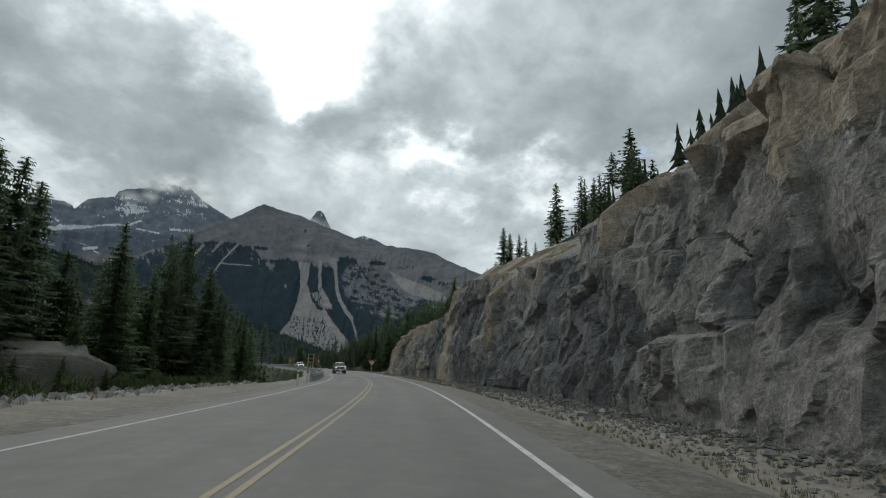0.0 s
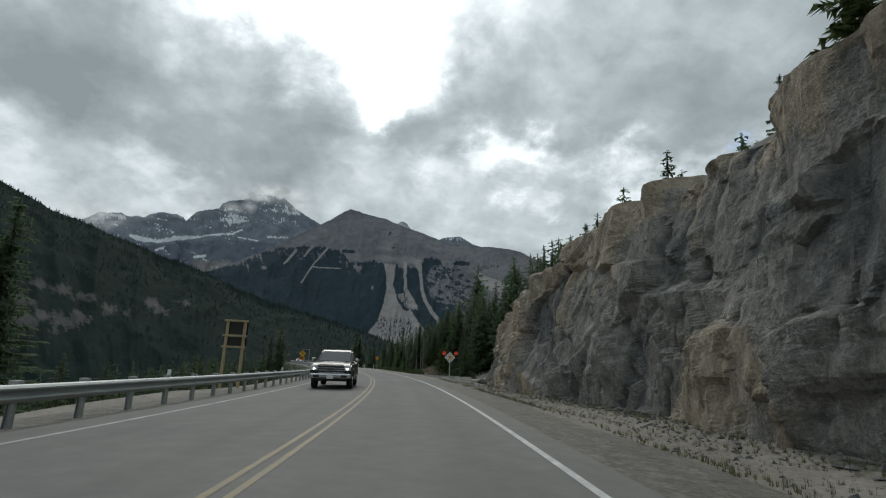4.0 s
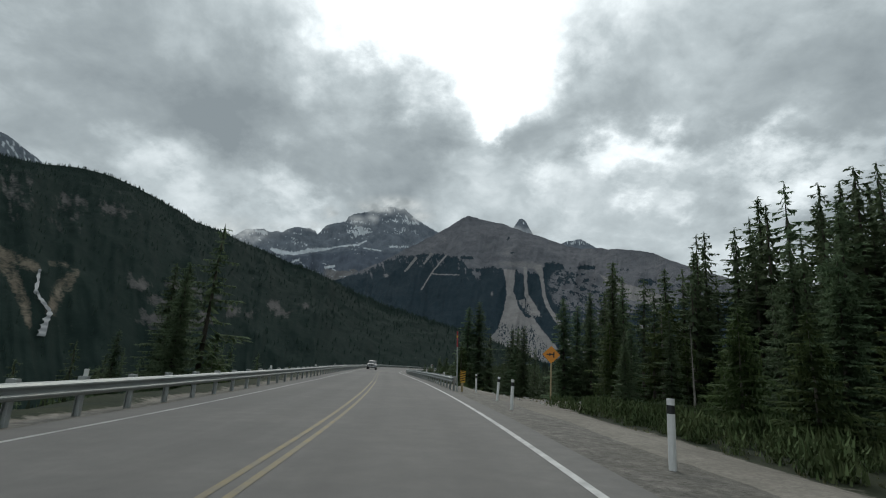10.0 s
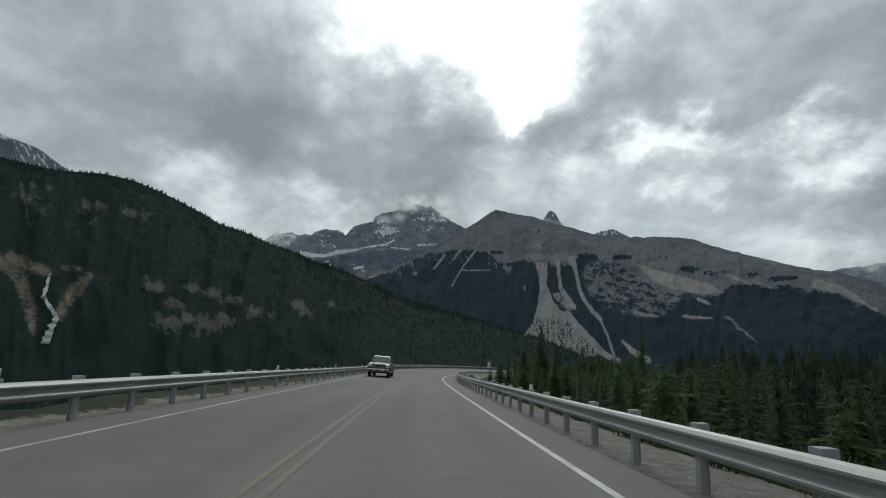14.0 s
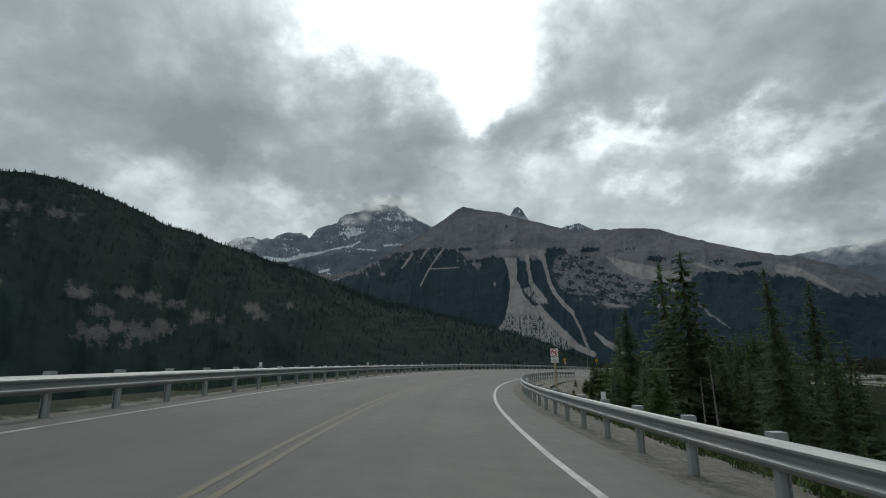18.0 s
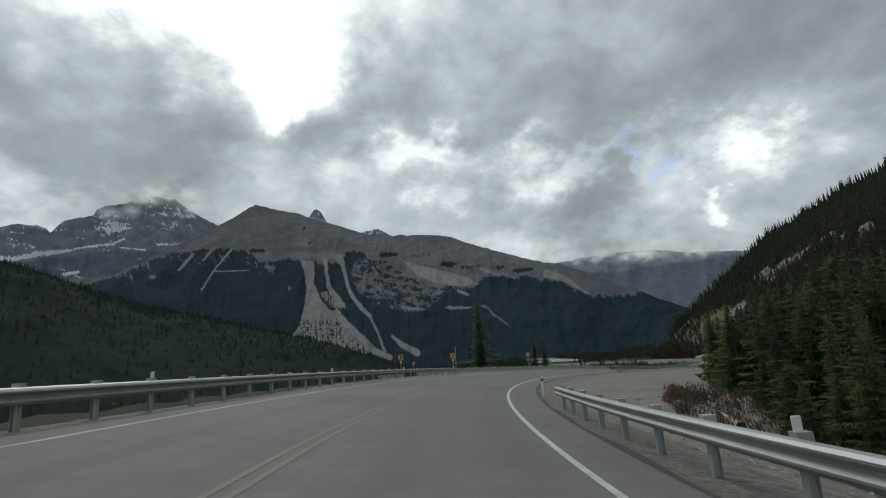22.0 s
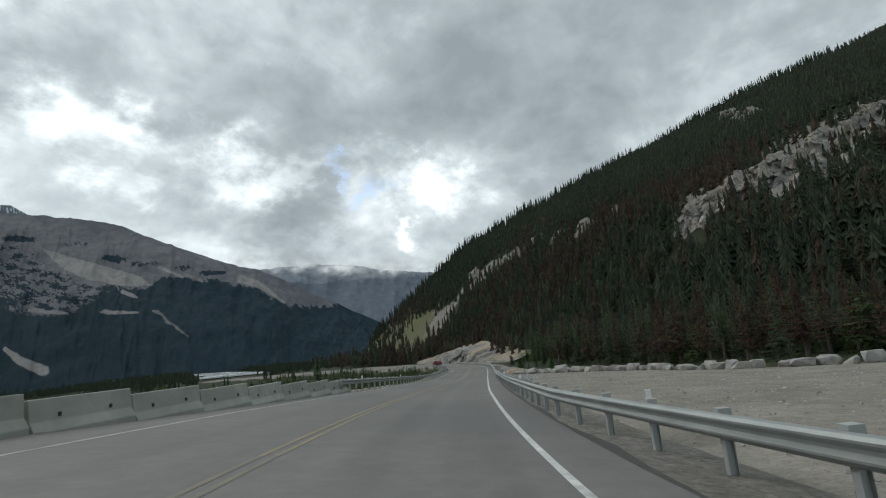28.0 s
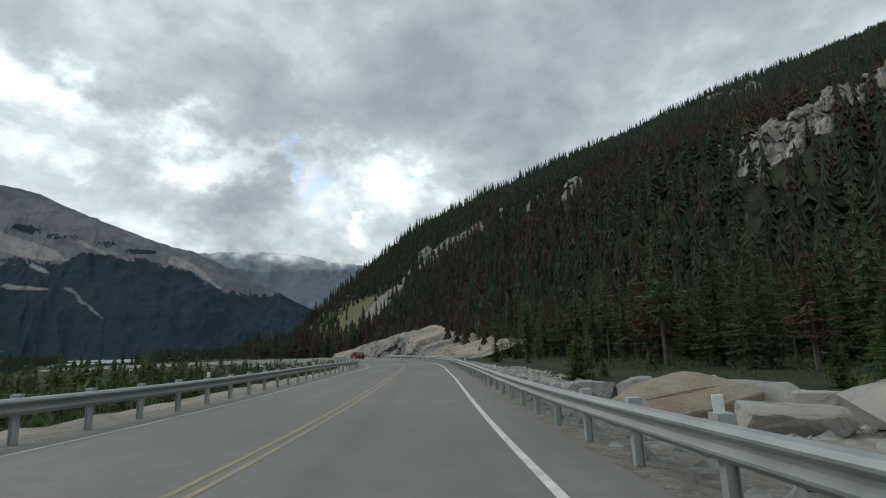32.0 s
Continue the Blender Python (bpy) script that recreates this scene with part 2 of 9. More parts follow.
def covered(name, layers, base, scale=0.02, bump=0.4, distance=1.0, rough=0.92, edge=0.25, grain=0.3, spec=0.15, hard=5.0):
    """A ground material: base tones, and one pair of tones for each channel of the 'cover' attribute, with ragged borders."""
    m = bpy.data.materials.new(name)
    m.use_nodes = True
    t = m.node_tree
    L = t.links.new
    bsdf = t.nodes["Principled BSDF"]
    bsdf.inputs["Roughness"].default_value = rough
    bsdf.inputs["Specular IOR Level"].default_value = spec
    src = t.nodes.new("ShaderNodeNewGeometry").outputs["Position"]
    att = t.nodes.new("ShaderNodeAttribute")
    att.attribute_name = "cover"
    sep = t.nodes.new("ShaderNodeSeparateColor")
    L(att.outputs["Color"], sep.inputs[0])
    n = node(t, "ShaderNodeTexNoise", Scale=scale, Detail=10.0, Roughness=0.68)
    n2 = node(t, "ShaderNodeTexNoise", Scale=scale * 7.3, Detail=8.0, Roughness=0.7)
    L(src, n.inputs["Vector"])
    L(src, n2.inputs["Vector"])
    both = math_node(t, "ADD", math_node(t, "MULTIPLY", n.outputs["Fac"], 1 - grain), math_node(t, "MULTIPLY", n2.outputs["Fac"], grain))

    def tone(pair):
        r = t.nodes.new("ShaderNodeValToRGB")
        r.color_ramp.elements[0].position, r.color_ramp.elements[1].position = 0.36, 0.64
        r.color_ramp.elements[0].color, r.color_ramp.elements[1].color = (*pair[0], 1), (*pair[1], 1)
        L(both, r.inputs[0])
        return r.outputs[0]

    color = tone(base)
    for i, pair in enumerate(layers):
        v = math_node(t, "ADD", sep.outputs[i], math_node(t, "MULTIPLY", math_node(t, "SUBTRACT", n2.outputs["Fac"], 0.5), edge * 4))
        f = math_node(t, "MULTIPLY", math_node(t, "SUBTRACT", v, 0.5 - 0.5 / hard), hard, True)
        mix = t.nodes.new("ShaderNodeMix")
        mix.data_type = "RGBA"
        L(f, mix.inputs["Factor"])
        L(color, mix.inputs["A"])
        L(tone(pair), mix.inputs["B"])
        color = mix.outputs["Result"]
    L(color, bsdf.inputs["Base Color"])
    b = node(t, "ShaderNodeBump", Strength=bump, Distance=distance)
    L(both, b.inputs["Height"])
    L(b.outputs[0], bsdf.inputs["Normal"])
    return m


def plain(name, color, rough=0.5, metal=0.0, spec=0.5, grime=0.12):
    c = tuple(max(0.0, v * (1 - grime)) for v in color)
    return material(name, (c, color), scale=9.0, rough=rough, metal=metal, bump=0.0, spec=spec, space="obj")


def asphalt_material():
    """Worn asphalt with wheel tracks; the 'lane' attribute holds metres across and along."""
    m = material("worn_asphalt", ((0.130, 0.126, 0.119), (0.157, 0.152, 0.143), (0.188, 0.181, 0.170)), scale=2.2, rough=0.82, bump=0.35, stain=(0.105, 0.104, 0.102), stain_scale=0.09, stain_amount=0.5, bump_scale=60, distance=0.01, spec=0.35)
    t = m.node_tree
    L = t.links.new
    bsdf = t.nodes["Principled BSDF"]
    att = t.nodes.new("ShaderNodeAttribute")
    att.attribute_name = "lane"
    sep = t.nodes.new("ShaderNodeSeparateXYZ")
    L(att.outputs["Vector"], sep.inputs[0])
    tracks = None
    for d in (-2.75, -1.0, 1.0, 2.75):
        o = math_node(t, "SUBTRACT", sep.outputs["X"], d)
        g = math_node(t, "EXPONENT", math_node(t, "MULTIPLY", math_node(t, "MULTIPLY", o, o), -5.0))
        tracks = g if tracks is None else math_node(t, "ADD", tracks, g)
    mp = node(t, "ShaderNodeMapping", Scale=(1.6, 0.03, 1.0))
    L(att.outputs["Vector"], mp.inputs["Vector"])
    n = node(t, "ShaderNodeTexNoise", Scale=1.0, Detail=6.0, Roughness=0.6)
    L(mp.outputs[0], n.inputs["Vector"])
    patch = node(t, "ShaderNodeTexNoise", Scale=0.35, Detail=5.0, Roughness=0.7)
    L(att.outputs["Vector"], patch.inputs["Vector"])
    v = math_node(t, "ADD", 0.80, math_node(t, "MULTIPLY", n.outputs["Fac"], 0.34))
    v = math_node(t, "ADD", v, math_node(t, "MULTIPLY", math_node(t, "SUBTRACT", patch.outputs["Fac"], 0.5), 0.22))
    v = math_node(t, "SUBTRACT", v, math_node(t, "MULTIPLY", tracks, 0.07))
    hsv = t.nodes.new("ShaderNodeHueSaturation")
    L(v, hsv.inputs["Value"])
    old = bsdf.inputs["Base Color"].links[0].from_socket
    L(old, hsv.inputs["Color"])
    L(hsv.outputs[0], bsdf.inputs["Base Color"])
    return m


M_ASPHALT = asphalt_material()
M_EDGE = material("crumbled_asphalt", ((0.048, 0.047, 0.045), (0.07, 0.068, 0.065), (0.10, 0.096, 0.09)), scale=5.0, bump=0.6, bump_scale=25, distance=0.02)
M_SHOULDER = material("gravel_shoulder", ((0.108, 0.101, 0.089), (0.172, 0.162, 0.143), (0.245, 0.231, 0.206)), scale=3.0, bump=0.9, stain=(0.15, 0.14, 0.11), stain_scale=0.22, stain_amount=0.6, bump_scale=14, distance=0.06)
M_WHITE = material("worn_white_paint", ((0.30, 0.30, 0.295), (0.66, 0.66, 0.64)), scale=4.0, rough=0.6, bump=0.1)
M_WHITE_FADED = material("faded_white_paint", ((0.19, 0.187, 0.18), (0.50, 0.50, 0.48)), scale=1.3, rough=0.6, bump=0.1)
M_YELLOW_WORN = material("worn_away_yellow_paint", ((0.135, 0.13, 0.118), (0.20, 0.177, 0.125)), scale=0.9, rough=0.7, bump=0.1)
M_YELLOW = material("worn_yellow_paint", ((0.15, 0.14, 0.115), (0.29, 0.23, 0.11)), scale=2.5, rough=0.6, bump=0.1)
M_STEEL = material("galvanised_steel", ((0.24, 0.262, 0.258), (0.34, 0.362, 0.354)), scale=1.4, rough=0.5, metal=0.55, bump=0.05, stain=(0.36, 0.36, 0.34), stain_scale=0.8, stain_amount=0.4)
M_POST = material("galvanised_post", ((0.30, 0.32, 0.32), (0.42, 0.44, 0.43)), scale=2.0, rough=0.6, metal=0.4, bump=0.1)
M_CONCRETE = material("barrier_concrete", ((0.24, 0.25, 0.225), (0.31, 0.32, 0.29), (0.37, 0.38, 0.345)), scale=1.3, rough=0.85, bump=0.25, stain=(0.27, 0.28, 0.25), stain_scale=0.55, stain_amount=0.6, random_tone=0.07)
def cliff_material():
    """Shattered rock: blotches from the 'cover' attribute, each splinter with its own tone, cracks between them."""
    m = covered("blasted_rock", (((0.074, 0.075, 0.075), (0.190, 0.190, 0.187)), ((0.225, 0.188, 0.142), (0.40, 0.345, 0.27)), ((0.33, 0.325, 0.315), (0.56, 0.55, 0.53))),
                ((0.145, 0.142, 0.134), (0.325, 0.312, 0.285)), scale=1.9, bump=0.9, distance=0.16, rough=0.88, edge=0.32, grain=0.6, hard=3.2)
    t = m.node_tree
    L = t.links.new
    bsdf = t.nodes["Principled BSDF"]
    src = t.nodes.new("ShaderNodeNewGeometry").outputs["Position"]
    value, height = None, None
    for scale, stretch, amount in ((1.1, (1, 1, 0.5), 0.26), (3.4, (1, 1, 0.5), 0.30), (10.0, (1, 1, 0.7), 0.34)):
        mp = node(t, "ShaderNodeMapping", Scale=stretch, Rotation=(0.25, 0.12, 0.0))
        wob = node(t, "ShaderNodeTexNoise", Scale=scale * 1.5, Detail=3.0)
        L(src, wob.inputs["Vector"])
        mix = t.nodes.new("ShaderNodeVectorMath")
        mix.operation = "MULTIPLY_ADD"
        mix.inputs[1].default_value = (0.5 / scale,) * 3
        L(wob.outputs["Color"], mix.inputs[0])
        L(src, mix.inputs[2])
        L(mix.outputs[0], mp.inputs["Vector"])
        cell = node(t, "ShaderNodeTexVoronoi", Scale=scale)
        L(mp.outputs[0], cell.inputs["Vector"])
        sep = t.nodes.new("ShaderNodeSeparateColor")
        L(cell.outputs["Color"], sep.inputs[0])
        v = math_node(t, "ADD", 1.0 - amount * 0.5, math_node(t, "MULTIPLY", sep.outputs[0], amount))
        h = math_node(t, "MULTIPLY", sep.outputs[1], 1.0 / scale)
        value = v if value is None else math_node(t, "MULTIPLY", value, v)
        height = h if height is None else math_node(t, "ADD", height, h)
    hsv = t.nodes.new("ShaderNodeHueSaturation")
    L(value, hsv.inputs["Value"])
    L(bsdf.inputs["Base Color"].links[0].from_socket, hsv.inputs["Color"])
    L(hsv.outputs[0], bsdf.inputs["Base Color"])
    b = node(t, "ShaderNodeBump", Strength=0.45, Distance=0.10)
    L(height, b.inputs["Height"])
    L(bsdf.inputs["Normal"].links[0].from_socket, b.inputs["Normal"])
    L(b.outputs[0], bsdf.inputs["Normal"])
    return m


M_CLIFF = cliff_material()
M_ROCK = material("limestone_boulder", ((0.17, 0.17, 0.165), (0.31, 0.305, 0.29), (0.43, 0.42, 0.39)), scale=1.2, rough=0.85, bump=0.8, stain=(0.22, 0.17, 0.12), stain_scale=0.6, stain_amount=0.35, bump_scale=5, distance=0.12, random_tone=0.12)
M_HUMP = material("lichened_rock", ((0.10, 0.098, 0.088), (0.18, 0.173, 0.155), (0.26, 0.25, 0.225)), scale=0.9, rough=0.9, bump=0.9, stain=(0.07, 0.08, 0.045), stain_scale=0.5, stain_amount=0.5, bump_scale=4, distance=0.15)
M_RUBBLE = material("dark_rubble", ((0.06, 0.062, 0.065), (0.13, 0.13, 0.125), (0.21, 0.205, 0.19)), scale=2.0, bump=0.5, random_tone=0.25, island=True)
M_BARK = material("conifer_bark", ((0.05, 0.042, 0.035), (0.11, 0.095, 0.08)), scale=6, bump=0.6, stretch=(1, 1, 0.3), space="obj")
M_NEEDLE = material("spruce_needles", ((0.076, 0.108, 0.066), (0.124, 0.170, 0.098), (0.168, 0.218, 0.122)), scale=2.2, rough=0.8, bump=0.0, random_tone=0.25, spec=0.12, translucent=0.5)
M_NEEDLE_PALE = material("young_pine_needles", ((0.046, 0.072, 0.03), (0.085, 0.122, 0.048), (0.118, 0.15, 0.062)), scale=2.2, rough=0.8, bump=0.0, random_tone=0.25, spec=0.12, translucent=0.4)
M_NEEDLE_DEAD = material("dead_red_needles", ((0.07, 0.05, 0.038), (0.115, 0.076, 0.056), (0.15, 0.098, 0.07)), scale=2.2, rough=0.85, bump=0.0, random_tone=0.25, spec=0.1, translucent=0.3)
M_FOREST = material("far_spruce_forest", ((0.028, 0.037, 0.027), (0.043, 0.055, 0.037), (0.062, 0.073, 0.047)), scale=0.25, rough=0.85, bump=0.0, random_tone=0.3, island=True, spec=0.1)
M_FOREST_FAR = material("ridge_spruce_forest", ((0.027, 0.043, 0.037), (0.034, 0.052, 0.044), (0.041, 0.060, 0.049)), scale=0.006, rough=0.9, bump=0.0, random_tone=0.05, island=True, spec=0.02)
M_FOREST_RED = material("beetle_killed_forest", ((0.040, 0.032, 0.025), (0.062, 0.047, 0.036), (0.084, 0.062, 0.046)), scale=0.25, rough=0.85, bump=0.0, random_tone=0.3, island=True, spec=0.1)
M_GROUND = covered("valley_ground", (((0.150, 0.136, 0.116), (0.262, 0.242, 0.21)), ((0.115, 0.11, 0.10), (0.25, 0.24, 0.218)), ((0.07, 0.072, 0.038), (0.13, 0.128, 0.068))),
                   ((0.014, 0.022, 0.014), (0.04, 0.045, 0.024)), scale=0.35, bump=0.5, distance=0.12, edge=0.22)
def pebbled(m, sizes=((13.0, 0.6), (5.0, 0.2)), relief=0.5):
    """Give a ground material a grain of separate stones."""
    t = m.node_tree
    L = t.links.new
    bsdf = t.nodes["Principled BSDF"]
    src = t.nodes.new("ShaderNodeNewGeometry").outputs["Position"]
    value, height = None, None
    for scale, amount in sizes:
        cell = node(t, "ShaderNodeTexVoronoi", Scale=scale)
        L(src, cell.inputs["Vector"])
        sep = t.nodes.new("ShaderNodeSeparateColor")
        L(cell.outputs["Color"], sep.inputs[0])
        v = math_node(t, "ADD", 1.0 - amount * 0.5, math_node(t, "MULTIPLY", sep.outputs[0], amount))
        h = math_node(t, "MULTIPLY", math_node(t, "SUBTRACT", sep.outputs[1], cell.outputs["Distance"]), 1.0 / scale)
        value = v if value is None else math_node(t, "MULTIPLY", value, v)
        height = h if height is None else math_node(t, "ADD", height, h)
    hsv = t.nodes.new("ShaderNodeHueSaturation")
    L(value, hsv.inputs["Value"])
    L(bsdf.inputs["Base Color"].links[0].from_socket, hsv.inputs["Color"])
    L(hsv.outputs[0], bsdf.inputs["Base Color"])
    b = node(t, "ShaderNodeBump", Strength=relief, Distance=0.14)
    L(height, b.inputs["Height"])
    L(bsdf.inputs["Normal"].links[0].from_socket, b.inputs["Normal"])
    L(b.outputs[0], bsdf.inputs["Normal"])


pebbled(M_GROUND, ((18.0, 0.26), (6.0, 0.12)), 0.2)
pebbled(M_SHOULDER, ((16.0, 0.45), (5.0, 0.2)), 0.3)
# forest and bare rock carry a blue tint that stands in for aerial haze
M_MOUNTAIN = covered("bare_mountain_hazed", (((0.017, 0.032, 0.043), (0.028, 0.046, 0.058)), ((0.19, 0.184, 0.182), (0.29, 0.28, 0.273)), ((0.75, 0.78, 0.8), (0.9, 0.92, 0.93))),
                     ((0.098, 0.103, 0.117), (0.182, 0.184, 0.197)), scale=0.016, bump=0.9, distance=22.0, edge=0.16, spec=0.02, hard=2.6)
# rock tones lifted to blue-grey: the distance haze is put into the base colour
M_MASSIF = covered("snowy_massif_hazed", (((0.105, 0.125, 0.158), (0.15, 0.173, 0.21)), ((0.175, 0.172, 0.175), (0.24, 0.234, 0.232)), ((0.50, 0.54, 0.57), (0.78, 0.82, 0.85))),
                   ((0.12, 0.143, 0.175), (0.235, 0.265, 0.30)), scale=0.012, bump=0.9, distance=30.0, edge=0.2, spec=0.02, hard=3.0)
M_RIDGE = covered("forested_ridge", (((0.012, 0.019, 0.014), (0.030, 0.040, 0.026)), ((0.058, 0.058, 0.058), (0.112, 0.108, 0.104)), ((0.10, 0.086, 0.067), (0.18, 0.156, 0.122))),
                  ((0.0115, 0.0205, 0.0185), (0.0185, 0.031, 0.0265)), scale=0.03, bump=0.35, distance=8.0, edge=0.34, spec=0.02, hard=1.7)


# ---- mesh helpers ----
def big_mesh(name, verts, quads, mat, cover=None, smooth=True):
    """A mesh from arrays: verts (n, 3), quads or triangles (m, k)."""
    verts = np.asarray(verts, dtype=np.float32)
    quads = np.asarray(quads, dtype=np.int32)
    me = bpy.data.meshes.new(name)
    k = quads.shape[1]
    me.vertices.add(len(verts))
    me.vertices.foreach_set("co", verts.ravel())
    me.loops.add(quads.size)
    me.loops.foreach_set("vertex_index", quads.ravel())
    me.polygons.add(len(quads))
    me.polygons.foreach_set("loop_start", np.arange(0, quads.size, k, dtype=np.int32))
    me.polygons.foreach_set("use_smooth", np.full(len(quads), smooth, dtype=bool))
    me.materials.append(mat)
    me.update(calc_edges=True)
    if cover is not None:
        at = me.color_attributes.new("cover", "FLOAT_COLOR", "POINT")
        at.data.foreach_set("color", np.asarray(cover, dtype=np.float32).ravel())
    return me


def grid_quads(nu, nv):
    i = np.arange((nu - 1) * (nv - 1))
    a = (i // (nv - 1)) * nv + i % (nv - 1)
    return np.stack([a, a + nv, a + nv + 1, a + 1], 1)


def part(name, mesh, parent, label="", at=None):
    ob = new(name, mesh)
    ob.parent = parent
    if at is not None:
        ob.matrix_basis = at
    if label:
        ob["label"] = label
    return ob


def empty(name, m=None):
    ob = new(name)
    ob.empty_display_size = 0.2
    if m is not None:
        ob.matrix_basis = m
    return ob


def hash2(ix, iy, seed=0):
    h = (ix.astype(np.int64) * 374761393 + iy.astype(np.int64) * 668265263 + seed * 1442695041) & 0x7FFFFFFF
    h = ((h ^ (h >> 13)) * 1274126177) & 0x7FFFFFFF
    return ((h ^ (h >> 16)) & 0xFFFF) / 65535.0


def vnoise(x, y, seed=0):
    """Smooth value noise on arrays, -1 to 1."""
    x, y = np.asarray(x, float), np.asarray(y, float)
    ix, iy = np.floor(x), np.floor(y)
    fx, fy = x - ix, y - iy
    fx, fy = fx * fx * (3 - 2 * fx), fy * fy * (3 - 2 * fy)
    a, b = hash2(ix, iy, seed), hash2(ix + 1, iy, seed)
    c, d = hash2(ix, iy + 1, seed), hash2(ix + 1, iy + 1, seed)
    return 2 * ((a * (1 - fx) + b * fx) * (1 - fy) + (c * (1 - fx) + d * fx) * fy) - 1


def fbm(x, y, octaves=5, seed=0, gain=0.5, ridged=False):
    total, amp, norm = 0.0, 1.0, 0.0
    x, y = np.asarray(x, float), np.asarray(y, float)
    for k in range(octaves):
        v = vnoise(x, y, seed + 17 * k)
        if ridged:
            v = 1 - 2 * np.abs(v)
        total, norm, amp = total + amp * v, norm + amp, amp * gain
        x, y = x * 2.03 + 7.1, y * 2.03 - 3.7
    return total / norm


def smooth01(a, lo, hi):
    v = np.clip((np.asarray(a, float) - lo) / (hi - lo), 0, 1)
    return v * v * (3 - 2 * v)


# ---- the road's line ----
STEP = 24.0
S0 = -72.0


def spline(values, s):
    """Catmull-Rom through values every STEP metres from S0."""
    v = np.asarray(values, float)
    u = np.clip((np.asarray(s, float) - S0) / STEP, 0, len(v) - 1.001)
    i = np.floor(u).astype(int)
    f = u - i
    p0, p1, p2, p3 = v[np.maximum(i - 1, 0)], v[i], v[np.minimum(i + 1, len(v) - 1)], v[np.minimum(i + 2, len(v) - 1)]
    return 0.5 * (2 * p1 + (p2 - p0) * f + (2 * p0 - 5 * p1 + 4 * p2 - p3) * f ** 2 + (3 * p1 - p0 - 3 * p2 + p3) * f ** 3)


ROAD_END = S0 + STEP * (len(ROAD_X) - 1) - 0.1


def road_frame(s):
    s = np.clip(np.asarray(s, float), S0 + 1, ROAD_END - 1)
    x, y, z = spline(ROAD_X, s), spline(ROAD_Y, s), spline(ROAD_Z, s)
    dx, dy = spline(ROAD_X, s + 0.5) - spline(ROAD_X, s - 0.5), spline(ROAD_Y, s + 0.5) - spline(ROAD_Y, s - 0.5)
    n = np.hypot(dx, dy)
    return x, y, z, dx / n, dy / n, np.tan(np.radians(spline(ROAD_BANK, s)))


def on_road(s, d, h=0.0):
    """World place d metres right of the centre line, h above the banked road plane (level beyond the shoulders)."""
    x, y, z, tx, ty, b = road_frame(s)
    d = np.asarray(d, float)
    return x + ty * d, y - tx * d, z + np.clip(d, -7.0, 7.0) * b + h


def heading(s):
    _, _, _, tx, ty, _ = road_frame(s)
    return math.degrees(math.atan2(-float(tx), float(ty)))


def stand(s, d, h=0.0, turn=0.0):
    """A pose on the ground beside the road, facing along it (local +y ahead)."""
    x, y, z = (float(v) for v in on_road(s, d, h))
    return pose(x, y, z, 0, 0, heading(s) + turn)


_S = np.arange(S0 + 1, ROAD_END - 1, 2.0)
_RX, _RY, _RZ, _TX, _TY, _RB = road_frame(_S)


def nearest(x, y):
    """s, d and the road's height for arrays of places."""
    x, y = np.asarray(x, float).ravel(), np.asarray(y, float).ravel()
    s, d = np.empty(len(x)), np.empty(len(x))
    for a in range(0, len(x), 20000):
        xx, yy = x[a:a + 20000, None], y[a:a + 20000, None]
        k = ((xx - _RX) ** 2 + (yy - _RY) ** 2).argmin(1)
        ox, oy = xx[:, 0] - _RX[k], yy[:, 0] - _RY[k]
        s[a:a + 20000] = _S[k] + ox * _TX[k] + oy * _TY[k]
        side = ox * _TY[k] - oy * _TX[k]
        d[a:a + 20000] = np.where(side >= 0, 1, -1) * np.maximum(np.abs(side), np.where((k == 0) | (k == len(_S) - 1), np.hypot(ox, oy), 0))
    return s, d


# ---- the lie of the land ----
CUT_END = 108.0


def cut_top(s):
    """Height of the rock cut's upper edge above the road."""
    return np.interp(s, [-60, -20, 0, 20, 30, 40, 52, 57, 61, 65.5, 72, 78, 86, 92, 98, 102, 104, 105.7, 107, 108.5, 110.5], [8, 8.2, 8.3, 8.0, 8.2, 9.2, 10.6, 10.2, 9.3, 8.0, 7.8, 8.0, 7.6, 6.9, 5.8, 4.7, 3.7, 2.6, 1.5, 0.9, 0.1])


def hill(x, y):
    x, y = np.asarray(x, float), np.asarray(y, float)
    h = 0.451 * x - 0.1815 * y + 11 - 0.10 * np.maximum(0, 300 - y) + 0.02 * np.maximum(0, 180 - y)
    h = h - 0.405 * np.maximum(0, -0.715 * (x - 99) + 0.70 * (y - 468) + 92.4) - 0.5 * np.maximum(0, 0.70 * (x - 99) + 0.715 * (y - 468) - 467)
    h = h + 9 * fbm(x / 120, y / 120, 4, 5) * smooth01(h, -5, 60) + 3 * fbm(x / 30, y / 30, 3, 9) * smooth01(h, -5, 40)
    return np.minimum(h, 420 + 0.15 * (h - 420))


RIVER = [(215, 735), (250, 800), (286, 870), (335, 1010), (400, 1230), (492, 1545), (560, 1800)]


def river_off(x, y):
    """Metres from the river's middle line."""
    best = np.full(np.shape(x), 9e9)
    for (x0, y0), (x1, y1) in zip(RIVER[:-1], RIVER[1:]):
        t = np.clip(((x - x0) * (x1 - x0) + (y - y0) * (y1 - y0)) / ((x1 - x0) ** 2 + (y1 - y0) ** 2), 0, 1)
        best = np.minimum(best, np.hypot(x - x0 - t * (x1 - x0), y - y0 - t * (y1 - y0)))
    return best


